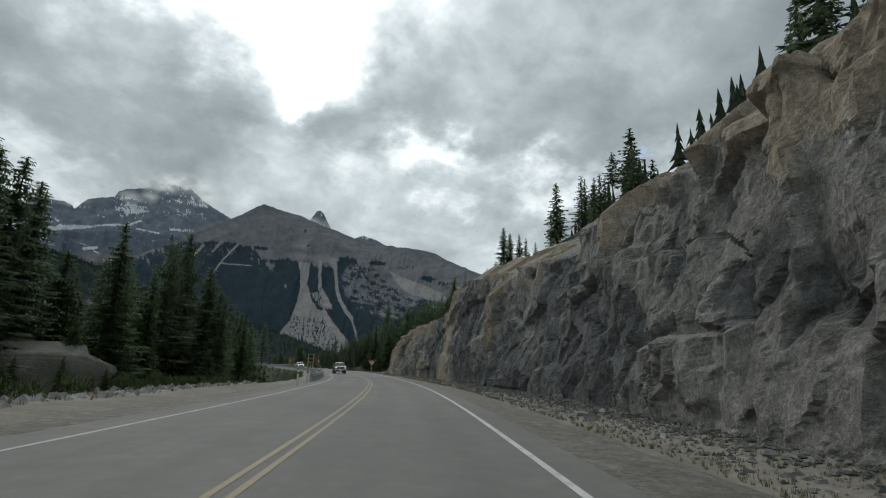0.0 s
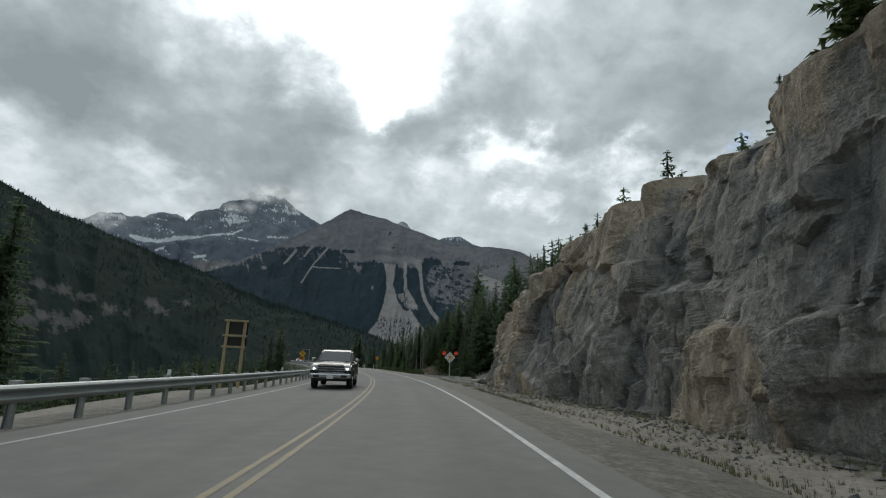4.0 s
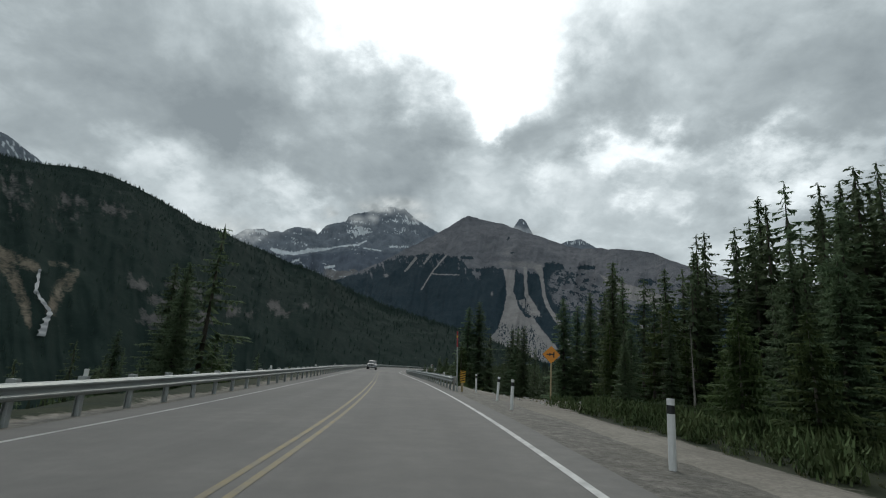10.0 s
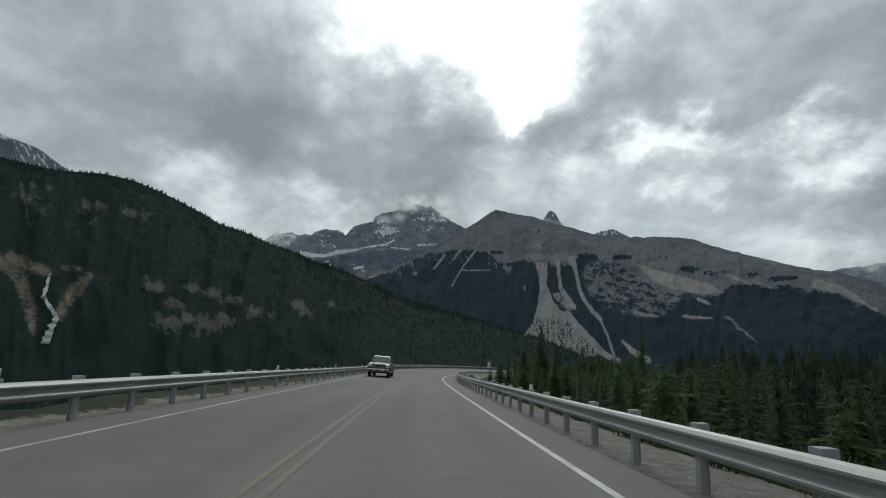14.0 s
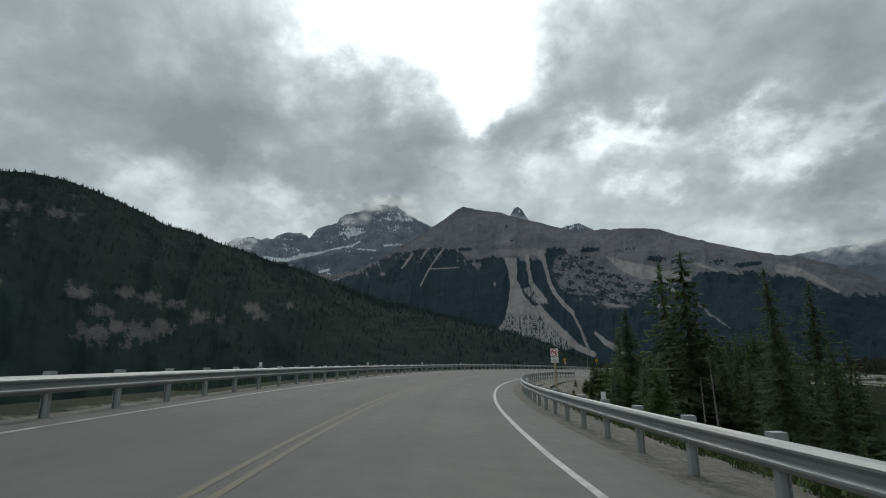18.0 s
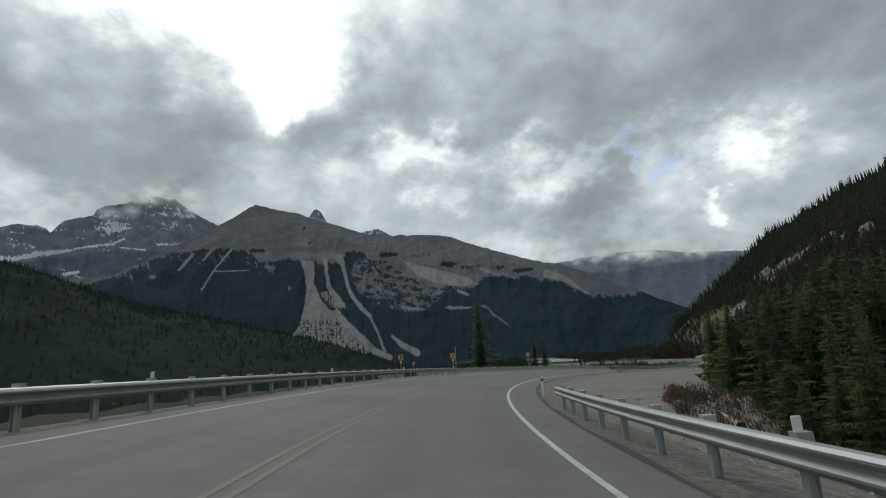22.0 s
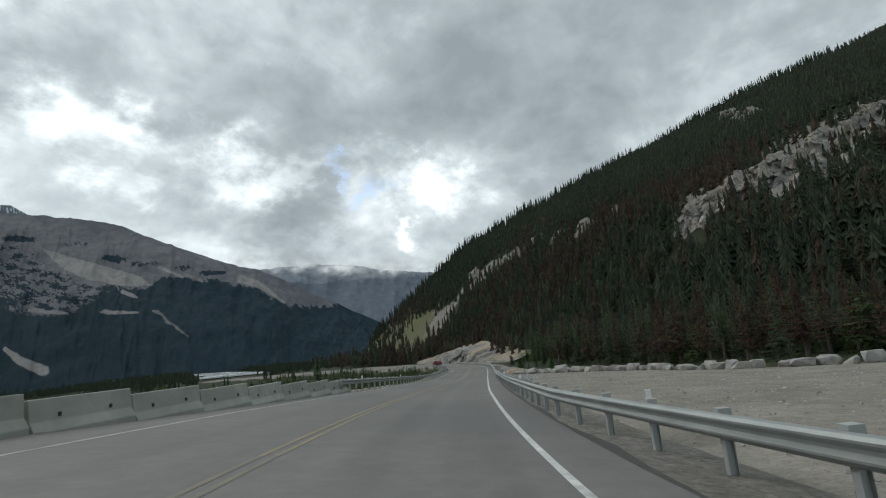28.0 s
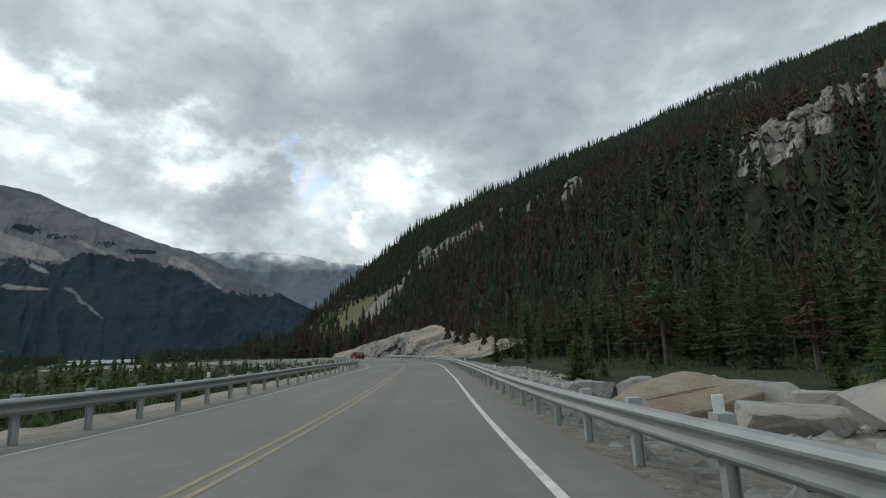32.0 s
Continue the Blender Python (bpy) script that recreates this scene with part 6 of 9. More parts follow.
KINDS = {
    "spruce": ("tall dark green spruce tree with drooping branches", "spruce_tree"),
    "pine": ("lodgepole pine with a bare lower trunk", "pine_tree"),
    "young": ("small pale green young pine at the forest edge", "young_pine"),
    "airy": ("thin spruce with open sparse branches", "spruce_tree"),
    "dead": ("dead spruce with rust-brown needles", "dead_tree"),
    "snag": ("bare grey standing dead tree", "bare_tree"),
}
M_GREY_WOOD = material("weathered_wood", ((0.16, 0.145, 0.125), (0.28, 0.26, 0.23)), scale=5, bump=0.4, space="obj", stretch=(1, 1, 0.3))
TREES, FAR_TREES, LITE = {}, {}, {}
for kind, specs in {
    "spruce": [(11, 17.0, 2.5, 0.05, 0.50, 7, 0.42), (12, 15.0, 2.0, 0.07, 0.48, 7, 0.36), (13, 19.0, 2.4, 0.10, 0.55, 6, 0.45), (14, 13.0, 1.75, 0.04, 0.45, 7, 0.32), (15, 18.0, 1.9, 0.08, 0.52, 6, 0.5)],
    "pine": [(21, 18.0, 2.0, 0.45, 0.62, 5, 0.12), (22, 20.0, 1.8, 0.55, 0.6, 5, 0.05), (23, 16.0, 1.9, 0.35, 0.65, 5, 0.2)],
    "young": [(31, 6.0, 1.35, 0.05, 0.36, 6, 0.1), (32, 4.0, 1.05, 0.04, 0.32, 6, 0.05), (33, 8.0, 1.5, 0.12, 0.42, 5, 0.15)],
    "airy": [(61, 15.0, 2.1, 0.12, 0.80, 4, 0.10), (62, 13.0, 1.7, 0.08, 0.75, 4, 0.2), (63, 17.0, 1.9, 0.30, 0.85, 4, 0.0)],
    "dead": [(41, 15.0, 1.6, 0.18, 0.55, 5, 0.35), (42, 17.0, 1.7, 0.22, 0.6, 5, 0.4)],
    "snag": [(51, 13.0, 1.0, 0.5, 0.9, 3, 0.2)],
}.items():
    for seed, h, r, start, gap, per, droop in specs:
        mat = {"spruce": M_NEEDLE, "airy": M_NEEDLE, "pine": M_NEEDLE, "young": M_NEEDLE_PALE, "dead": M_NEEDLE_DEAD, "snag": M_GREY_WOOD}[kind]
        label, name = KINDS[kind]
        root = empty(name, pose(0, 0, -500))
        tagged(root, label, "tree", "roadside conifers")
        snag = kind == "snag"
        trunk = part("trunk", trunk_mesh("trunk", h, 0.012 * h + 0.03, M_GREY_WOOD if snag or kind == "young" else M_BARK, 70 if snag else (30 if kind in ("pine", "dead") else 0), seed), root)
        if not snag:
            part("crown", crown_mesh("crown", seed, h, r * 1.12, start, gap * 0.74, per + 1, droop * 0.62, mat, thin={"pine": 0.8, "dead": 0.7, "airy": 0.72}.get(kind, 0.95), irregular=0.35 if kind in ("pine", "airy") else 0.22), root)
        TREES.setdefault(kind, []).append((root, h))
        if not snag:
            far_root = empty(name, pose(0, 0, -500))
            tagged(far_root, label, "tree", "roadside conifers")
            part("trunk", trunk.data, far_root)
            part("crown", crown_mesh("crown", seed + 500, h, r * 1.12, start, gap * 0.95, per, droop * 0.62, mat, thin={"pine": 0.85, "dead": 0.75, "airy": 0.75}.get(kind, 0.95), irregular=0.3, sprays=4), far_root)
            FAR_TREES.setdefault(kind, []).append((far_root, h))
            LITE.setdefault(kind, []).append((crown_mesh("light_crown", seed, h, r * 1.12, start, gap * 1.15, max(4, per - 1), droop * 0.62, mat, thin=0.92, irregular=0.3, sprays=4), trunk_mesh("light_trunk", h, 0.012 * h + 0.03, M_BARK), h))
USED = set()
BACK_ROW = []


def plant(kind, x, y, z, height, rng, variant=None):
    """One tree of about that height standing at a place."""
    off = abs(float(nearest([x], [y])[1][0]))
    pool = FAR_TREES[kind] if off > 17.5 and kind in FAR_TREES else TREES[kind]
    root, h = pool[int(rng.integers(len(pool))) if variant is None else variant % len(pool)]
    k = height / h
    m = pose(x, y, z, rng.uniform(-1.5, 1.5), rng.uniform(-1.5, 1.5), rng.uniform(0, 360)) @ Matrix.Diagonal((k * rng.uniform(1.0, 1.35), k * rng.uniform(1.0, 1.35), k, 1))
    if root.name not in USED:
        USED.add(root.name)
        root.matrix_basis = m
        return root
    return copy_thing(root, m @ Matrix.Diagonal((1 / root.scale.x, 1 / root.scale.y, 1 / root.scale.z, 1)))


def canopy(s, d):
    """The tallest that the trees grow at a place."""
    if 354 < s < 400 and d > 0:
        return float(np.interp(d, [10, 13, 16, 20, 26, 40], [4.6, 4.0, 4.6, 6.8, 8.5, 10]))
    if 154 < s < 188 and d > 0:
        return float(np.interp(s, [154, 157, 163, 168, 188], [14, 12.5, 10.2, 9, 9])) + 0.7 * (d - 18)
    if 188 <= s < 206 and d > 0:
        return 8.2 + 0.5 * (d - 16)
    if 206 <= s <= 354 and d > 0:
        return float(np.interp(d, [8, 10, 14, 20, 30], [3.2, 4.4, 6.5, 8.5, 11]))
    if 104 < s < 182 and d < 0:
        return float(np.interp(-d, [9, 14, 18, 24, 34], [3, 5.5, 7.5, 10, 13]))
    if 182 <= s < 216 and d < 0:
        return 8.5
    if 500 < s < 600 and d < 0:
        return float(np.interp(-d, [8, 10, 12, 16, 24, 40, 60], [1.5, 2.8, 4.2, 7, 11, 16, 19]))
    return 30.0


def scatter(n, s_range, d_range, rng, power=1.0):
    s = rng.uniform(*s_range, n)
    u = rng.random(n) ** power
    d = d_range[0] + (d_range[1] - d_range[0]) * u
    x, y, _ = on_road(s, d)
    z, _, s2, d2 = land(x, y)
    return x, y, z, s2, d2


def build_trees():
    rng = np.random.default_rng(77)

    def group(n, s_range, d_range, kinds, heights, power=1.0, gap=1.6, keep=None, min_d=6.6):
        x, y, z, s, d = scatter(n * 3, s_range, d_range, rng, power)
        placed = []
        for i in range(len(x)):
            if len(placed) >= n:
                break
            if abs(d[i]) < min_d or any((x[i] - a) ** 2 + (y[i] - b) ** 2 < gap * gap for a, b in placed):
                continue
            if keep is not None and not keep(x[i], y[i], s[i], d[i]):
                continue
            placed.append((x[i], y[i]))
            kind = kinds[int(rng.integers(len(kinds)))]
            lo, hi = heights.get(kind, heights["any"])
            if abs(d[i]) > 19 and kind in LITE:
                BACK_ROW.append((kind, x[i], y[i], z[i] - 0.15, min(rng.uniform(lo, hi), canopy(s[i], d[i]))))
                continue
            plant(kind, x[i], y[i], z[i] - 0.15, min(rng.uniform(lo, hi), canopy(s[i], d[i]) * rng.uniform(0.75, 1.0)), rng)

    # single trees that stand out, by the place of their tops
    for kind, x, y, top, variant in (("spruce", 25.5, 433.6, 7.06, 0), ("spruce", 47.6, 451.0, 1.5, 4), ("spruce", 45.6, 452.0, 0.3, 1), ("airy", -7.9, 40.7, 9.8, 0), ("spruce", -7.6, 45.6, 11.5, 1), ("spruce", 24.2, 68.0, 13.9, 0), ("spruce", -11.1, 24.6, 9.6, 1), ("spruce", -11.3, 27.8, 9.4, 1), ("spruce", -10.9, 22.5, 9.1, 1), ("spruce", -4.8, 65.2, 6.5, 2), ("spruce", -2.6, 63.8, 5.0, 3), ("spruce", -5.4, 76.1, 8.0, 2), ("spruce", -6.0, 74.5, 8.7, 0), ("spruce", -4.0, 88.7, 7.5, 2), ("spruce", -6.0, 51.1, 8.6, 2), ("spruce", -3.8, 57.9, 6.0, 2),
                                     ("spruce", 5.3, 333.8, 7.2, 3), ("spruce", 4.5, 327.3, 6.8, 3), ("spruce", 30.6, 355.0, 8.0, 1), ("spruce", 27.4, 236.1, 8.8, 1), ("pine", 39.2, 141.8, 19.0, 0), ("pine", 36.4, 142.4, 18.6, 2), ("pine", 34.2, 158.6, 18.0, 1), ("spruce", 40.5, 184.5, 21.2, 2), ("spruce", 42.4, 164.3, 20.2, 0), ("pine", 39.5, 205.5, 18.4, 2), ("spruce", 29.3, 199.9, 8.7, 3), ("spruce", 18.0, 197.4, 5.2, 1), ("spruce", 22.9, 203.5, 9.8, 3),
                                     ("spruce", 8.6, 337.0, 3.5, 1), ("spruce", 7.0, 353.3, 4.6, 0), ("spruce", 9.9, 216.8, 6.3, 0), ("spruce", 11.4, 217.6, 7.1, 1), ("spruce", 12.6, 219.4, 3.6, 4),
                                     ("airy", -8.4, 193.3, 8.9, 0), ("spruce", 23.2, 162.1, 7.6, 0), ("pine", 33.7, 199.5, 12.0, 0), ("spruce", 51.3, 133.0, 24.9, 2), ("spruce", 52.9, 149.1, 27.3, 2),
                                     ("spruce", -6.7, 187.6, 4.1, 1), ("spruce", -7.6, 189.4, 5.0, 0), ("spruce", -9.9, 191.2, 5.3, 2), ("young", 9.4, 213.0, 2.0, 2), ("young", 25.0, 141.0, 3.4, 0), ("young", 1.0, 300.0, 1.0, 0)):
        z, _, s, d = land([x], [y])
        h = max(3.0, top - float(z[0]))
        plant(kind, x, y, float(z[0]) - 0.15, h, rng, variant)
    for s, d, kind, h in SINGLE_TREES:
        x, y, _ = on_road(s, d)
        z, _, _, _ = land([float(x)], [float(y)])
        plant(kind, float(x), float(y), float(z[0]) - 0.15, h, rng)
    # on top of the rock cut
    group(16, (30, 64), (16.5, 24), ["spruce", "pine", "spruce", "spruce"], {"any": (4.5, 8)}, 1.0, 1.5)
    group(20, (-10, 96), (15, 32), ["spruce", "spruce", "spruce", "pine", "young"], {"any": (6, 10), "young": (2, 4)}, 1.0, 2.2)
    # forest on the right after the cut
    group(56, (113, 192), (15, 26), ["spruce", "pine", "pine", "spruce", "young"], {"any": (8.5, 12.5), "young": (4, 7)}, 0.9, 1.9, lambda x, y, s, d: d > 22.5 or s > 150)
    group(50, (138, 186), (11, 18), ["spruce", "young", "spruce", "young", "snag"], {"any": (5, 9), "young": (2.0, 5.5), "snag": (5, 8)}, 1.0, 1.6, lambda x, y, s, d: s > 152 or d > 16)
    group(16, (112, 140), (10, 20), ["young", "young"], {"any": (0.5, 1.4)}, 1.0, 1.4)
    # below the road on the inside of the bend
    group(40, (192, 330), (13, 26), ["spruce", "pine", "young", "spruce"], {"any": (6, 9.5), "young": (3, 6)}, 0.9, 2.1, lambda x, y, s, d: d > 20 or s > 214)
    group(34, (206, 330), (9, 14), ["young", "snag", "young", "spruce"], {"any": (5, 9), "young": (3, 6), "snag": (6, 9)}, 1.0, 2.0)
    group(40, (330, 372), (13, 30), ["spruce", "young", "spruce"], {"any": (5, 8), "young": (3, 5)}, 0.8, 1.8)
    wedge = lambda x, y, s, d: s < min(366 + (d - 10) * 4.3, 397.5)
    group(110, (356, 398), (10.3, 25), ["young", "spruce", "young"], {"any": (5.5, 8.5), "young": (4.5, 8)}, 1.0, 1.25, wedge)
    group(45, (354, 384), (9.6, 14), ["young"], {"any": (0.9, 2.6)}, 1.0, 0.9, wedge)
    group(14, (318, 372), (8, 13), ["young"], {"any": (0.8, 2.4)}, 1.0, 1.5)
    # left at the start
    group(34, (0, 60), (-24, -13), ["spruce", "spruce", "young", "spruce"], {"any": (7, 11), "young": (3, 7)}, 1.0, 2.0, lambda x, y, s, d: not (10 < s < 27 and d > -20))
    group(22, (-10, 45), (-14, -10), ["young"], {"any": (1.0, 3.5)}, 1.0, 1.5)
    # left below the fill
    group(44, (58, 215), (-28, -13), ["spruce", "pine", "spruce", "young"], {"any": (9, 15), "young": (4, 8)}, 1.0, 2.2)
    group(34, (215, 400), (-60, -18), ["spruce", "young", "spruce"], {"any": (5, 10), "young": (3, 6)}, 0.8, 3.0)
    group(60, (540, 600), (-42, -8.5), ["young", "spruce", "spruce"], {"any": (6, 14), "young": (2.5, 7)}, 1.0, 1.7)
    group(30, (488, 600), (-45, -9), ["young", "spruce", "young"], {"any": (4, 8), "young": (2, 5)}, 1.0, 2.0)
    # foot of the hill behind the boulders, with beetle-killed trees
    group(60, (440, 545), (16, 60), ["pine", "dead", "spruce", "dead", "young"], {"any": (6.5, 10), "young": (4, 7)}, 1.0, 2.0, lambda x, y, s, d: 9 < pull_edge(np.array([x]), np.array([y]))[0] < 40)
    group(46, (545, 600), (15, 45), ["spruce", "young", "pine", "spruce"], {"any": (6, 10), "young": (2.5, 5)}, 1.0, 2.0)
    group(12, (530, 600), (9, 16), ["young"], {"any": (1.0, 3.0)}, 1.0, 1.8)
    for pool in (*TREES.values(), *FAR_TREES.values()):
        for root, h in pool:
            if root.name not in USED:
                plant_z = land([-30.0], [20.0])[0][0]
                root.matrix_basis = pose(-30.0 - 2 * len(USED), 20.0, float(plant_z))
                USED.add(root.name)


def star_forest(name, x, y, z, h, w, mat, label, seed, tiers=6, sides=9):
    """Conifers at middle distance in one mesh: tiers of star-shaped skirts."""
    rng = np.random.default_rng(seed)
    n = len(x)
    per = tiers * (2 * sides + 1)
    V = np.zeros((n, per, 3))
    F = []
    spin = rng.uniform(0, 6.28, n)
    for k in range(tiers):
        o = k * (2 * sides + 1)
        lo, hi = 0.08 + 0.84 * k / tiers, min(1.0, 0.08 + 0.84 * (k + 1.7) / tiers)
        r = w * (1 - k / (tiers + 0.25)) ** 0.9 * rng.uniform(0.65, 1.2, n)
        for j in range(2 * sides):
            a = spin + 3.1416 * j / sides + 0.4 * k
            rr = r * (rng.uniform(0.75, 1.25, n) if j % 2 == 0 else rng.uniform(0.28, 0.5, n))
            V[:, o + j] = np.stack([x + rr * np.cos(a), y + rr * np.sin(a), z + h * (lo + (0 if j % 2 == 0 else 0.06) + rng.uniform(-0.025, 0.025, n))], 1)
            F.append((o + j, o + (j + 1) % (2 * sides), o + 2 * sides))
        V[:, o + 2 * sides] = np.stack([x, y, z + h * hi], 1)
    F = np.array(F)
    faces = ((np.arange(n) * per)[:, None, None] + F[None]).reshape(-1, 3)
    return tagged(new(name, big_mesh(name, V.reshape(-1, 3), faces, mat, smooth=False)), label, "forest", kind="stuff")


def grove(name, trees, label):
    """Many detailed conifers joined in one mesh; trees holds (kind, x, y, z, height)."""
    rng = np.random.default_rng(len(trees))
    verts, tris, mats, total = [], [], [], 0
    cache = {}
    slots = [M_BARK, M_NEEDLE, M_NEEDLE_DEAD, M_NEEDLE_PALE]
    slot = {"spruce": 1, "pine": 1, "airy": 1, "dead": 2, "young": 3}
    for kind, x, y, z, height in trees:
        crown, trunk, h = LITE[kind][int(rng.integers(len(LITE[kind])))]
        for me in (crown, trunk):
            if me.name not in cache:
                me.calc_loop_triangles()
                co = np.zeros(len(me.vertices) * 3, dtype=np.float32)
                me.vertices.foreach_get("co", co)
                ix = np.zeros(len(me.loop_triangles) * 3, dtype=np.int32)
                me.loop_triangles.foreach_get("vertices", ix)
                cache[me.name] = (co.reshape(-1, 3), ix.reshape(-1, 3))
            co, ix = cache[me.name]
            a, k = rng.uniform(0, 6.28), height / h
            w = k * rng.uniform(1.0, 1.3)
            c, sn = math.cos(a) * w, math.sin(a) * w
            verts.append(np.stack([co[:, 0] * c - co[:, 1] * sn + x, co[:, 0] * sn + co[:, 1] * c + y, co[:, 2] * k + z], 1))
            tris.append(ix + total)
            mats.append(np.full(len(ix), 0 if me is trunk else slot[kind], dtype=np.int32))
            total += len(co)
    me = big_mesh(name, np.concatenate(verts), np.concatenate(tris), slots[0], smooth=False)
    for m in slots[1:]:
        me.materials.append(m)
    me.polygons.foreach_set("material_index", np.concatenate(mats))
    return tagged(new(name, me), label, "forest", kind="stuff")


def grove_in(name, n, s_range, d_range, kinds, heights, label, seed, gap=1.7, keep=None):
    r = np.random.default_rng(seed)
    x, y, z, s, d = scatter(n * 3, s_range, d_range, r)
    out, grid = [], {}
    for i in range(len(x)):
        if len(out) >= n:
            break
        key = (int(x[i] / gap), int(y[i] / gap))
        if key in grid or (keep is not None and not keep(x[i], y[i], s[i], d[i])):
            continue
        grid[key] = 1
        kind = kinds[int(r.integers(len(kinds)))]
        lo, hi = heights(abs(d[i])) if callable(heights) else heights.get(kind, heights["any"])
        out.append((kind, x[i], y[i], z[i] - 0.2, min(r.uniform(lo, hi), canopy(s[i], d[i]) * r.uniform(0.8, 1.0))))
    return grove(name, out, label)


def build_forests():
    rng = np.random.default_rng(5)
    # the hillside: dense below, thin among the rock bands above
    n = 78000
    x, y = 60 + 700 * rng.random(n) ** 1.25, 200 + 780 * rng.random(n)
    hz = hill(x, y)
    across, along = -0.715 * (x - 99) + 0.70 * (y - 468), 0.70 * (x - 99) + 0.715 * (y - 468)
    ok = (hz > -50) & (pull_edge(x, y) > 46) & (across < 110) & (along < 490)
    x, y, hz, across = x[ok], y[ok], hz[ok], across[ok]
    z, cover, s, d = land(x, y)
    dist = np.hypot(x - 100, y - 440)
    keep = (d > 16) & ((cover[:, 1] + rng.normal(0, 0.18, len(x)) < 0.32) | (rng.random(len(x)) < 0.22)) & ((cover[:, 2] + rng.normal(0, 0.2, len(x)) < 0.75) | (rng.random(len(x)) < 0.10))
    keep &= ~((across > -45) & (hz < 22) & (y > 620)) | (rng.random(len(x)) < 0.2)
    keep &= ~((np.hypot(x - 227, y - 556) < 9))
    for ox, oy, w, h in OUTCROPS:
        along_n, along_t = -0.93 * (x - ox) + 0.37 * (y - oy), 0.37 * (x - ox) + 0.93 * (y - oy)
        keep &= ~((np.abs(along_t) < 0.52 * w) & (along_n > -0.8 * h) & (along_n < 14)) | (rng.random(len(x)) < 0.28)
    x, y, z, hz, dist, d = (a[keep] for a in (x, y, z, hz, dist, d))
    red = (fbm(x / 45, y / 45, 3, 91) + 0.22 * rng.normal(0, 1, len(x)) + 0.35 * np.exp(-((hz - 22) / 26) ** 2) > 0.22) & (hz < 75)
    h = (5.5 + 7 * rng.random(len(x)) ** 1.4) * np.interp(hz, [0, 40, 150], [1.05, 0.95, 0.95])
    near = dist < 230
    for nm, sel, mat, label in (("hillside_forest", near & ~red, M_FOREST, "dense dark spruce forest on the hillside"), ("hillside_dead_forest", near & red, M_FOREST_RED, "rust-brown beetle-killed trees on the hillside"),
                                ("upper_forest", ~near & ~red, M_FOREST, "spruces thinning out up the rocky hillside"), ("upper_dead_forest", ~near & red, M_FOREST_RED, "rust-brown beetle-killed trees on the hillside")):
        tiers, sides = (7, 6) if nm.startswith("hillside") else (5, 4)
        star_forest(nm, x[sel], y[sel], z[sel] - 0.5, h[sel], h[sel] * (0.20 if nm.startswith("hillside") else 0.18), mat, label, 6, tiers, sides)
    # tall narrow trees along the crest
    c, u = rng.uniform(-620, 20, 1700), rng.normal(463, 7, 1700)
    x, y = 99 + 0.70 * u - 0.715 * c, 468 + 0.715 * u + 0.70 * c
    z = land(x, y)[0]
    h = rng.uniform(8, 18, len(x))
    star_forest("crest_trees", x, y, z - 0.5, h, h * 0.11, M_FOREST, "tall narrow spruces standing along the crest", 10, 7, 6)
    grove("roadside_wood", BACK_ROW, "spruces and pines standing behind the roadside trees")
    # groves behind the single trees
    far_edge = lambda x, y: pull_edge(np.array([x]), np.array([y]))[0]
    grove_in("hill_foot_grove", 330, (430, 640), (14, 90), ["pine", "dead", "spruce", "dead", "dead", "young"], {"any": (7.5, 11.5), "young": (5, 8)}, "dense spruces and rust-brown dead trees at the foot of the hillside", 61, 2.3, lambda x, y, s, d: 16 < far_edge(x, y) < 66 and (s < 560 or d > 22))
    grove_in("edge_grove", 90, (158, 198), (17, 40), ["spruce", "pine", "spruce"], {"any": (7.5, 11.5)}, "spruces and pines thinning towards the bend", 69, 2.0)
    grove_in("clearing_grove", 130, (104, 158), (19, 44), ["spruce", "pine", "spruce", "spruce"], {"any": (12, 17)}, "dense spruces and pines behind the clearing", 62, 2.0, lambda x, y, s, d: d > 20.5 or s > 141)
    grove_in("start_grove", 110, (-25, 70), (-45, -20), ["spruce", "spruce", "pine"], {"any": (8, 14)}, "spruces beyond the roadside brush", 63, 2.2)
    grove_in("bend_grove", 150, (196, 350), (20, 46), ["spruce", "pine", "spruce"], {"any": (7, 10)}, "spruces on the inside of the bend", 64, 2.4)
    grove_in("valley_grove", 150, (60, 260), (-48, -20), ["spruce", "pine", "spruce", "young"], {"any": (8, 13), "young": (4, 7)}, "spruces on the slope below the road", 65, 2.6)
    grove_in("pullout_grove", 170, (338, 397), (12, 34), ["spruce", "young"], {"any": (6, 9), "young": (5, 8)}, "dense spruces where the guardrail ends at the pull-out", 67, 1.5, lambda x, y, s, d: s < min(365 + (d - 10) * 4.3, 396.5))
    grove_in("bluff_grove", 150, (586, 690), (17, 62), ["spruce", "young", "spruce"], {"any": (6, 10), "young": (3, 5)}, "spruces above the rock bluff", 68, 2.2)
    grove_in("lower_grove", 460, (500, 600), (-60, -11), ["spruce", "young", "spruce", "young"], lambda a: (2.2 + 0.27 * a, 3.6 + 0.40 * a), "young spruces and pines below the guardrail", 66, 1.9, lambda x, y, s, d: s < 640 or d < -14)
    # woods behind the nearest trees on both sides
    def wood(nm, count, s_range, d_range, hs, label, seed, power=1.0):
        r = np.random.default_rng(seed)
        x, y, z, s, d = scatter(count, s_range, d_range, r, power)
        far = np.abs(d) > min(abs(d_range[0]), abs(d_range[1])) - 4
        x, y, z = x[far], y[far], z[far]
        h = r.uniform(*hs, len(x))
        star_forest(nm, x, y, z - 0.5, h, h * 0.16, M_FOREST, label, seed, 6, 6)
    wood("wood_right", 1200, (104, 200), (44, 110), (11, 15), "dark spruce wood rising behind the roadside trees", 21)
    wood("wood_cut_top", 420, (-40, 105), (30, 80), (6, 9), "spruce wood above the rock cut", 22)
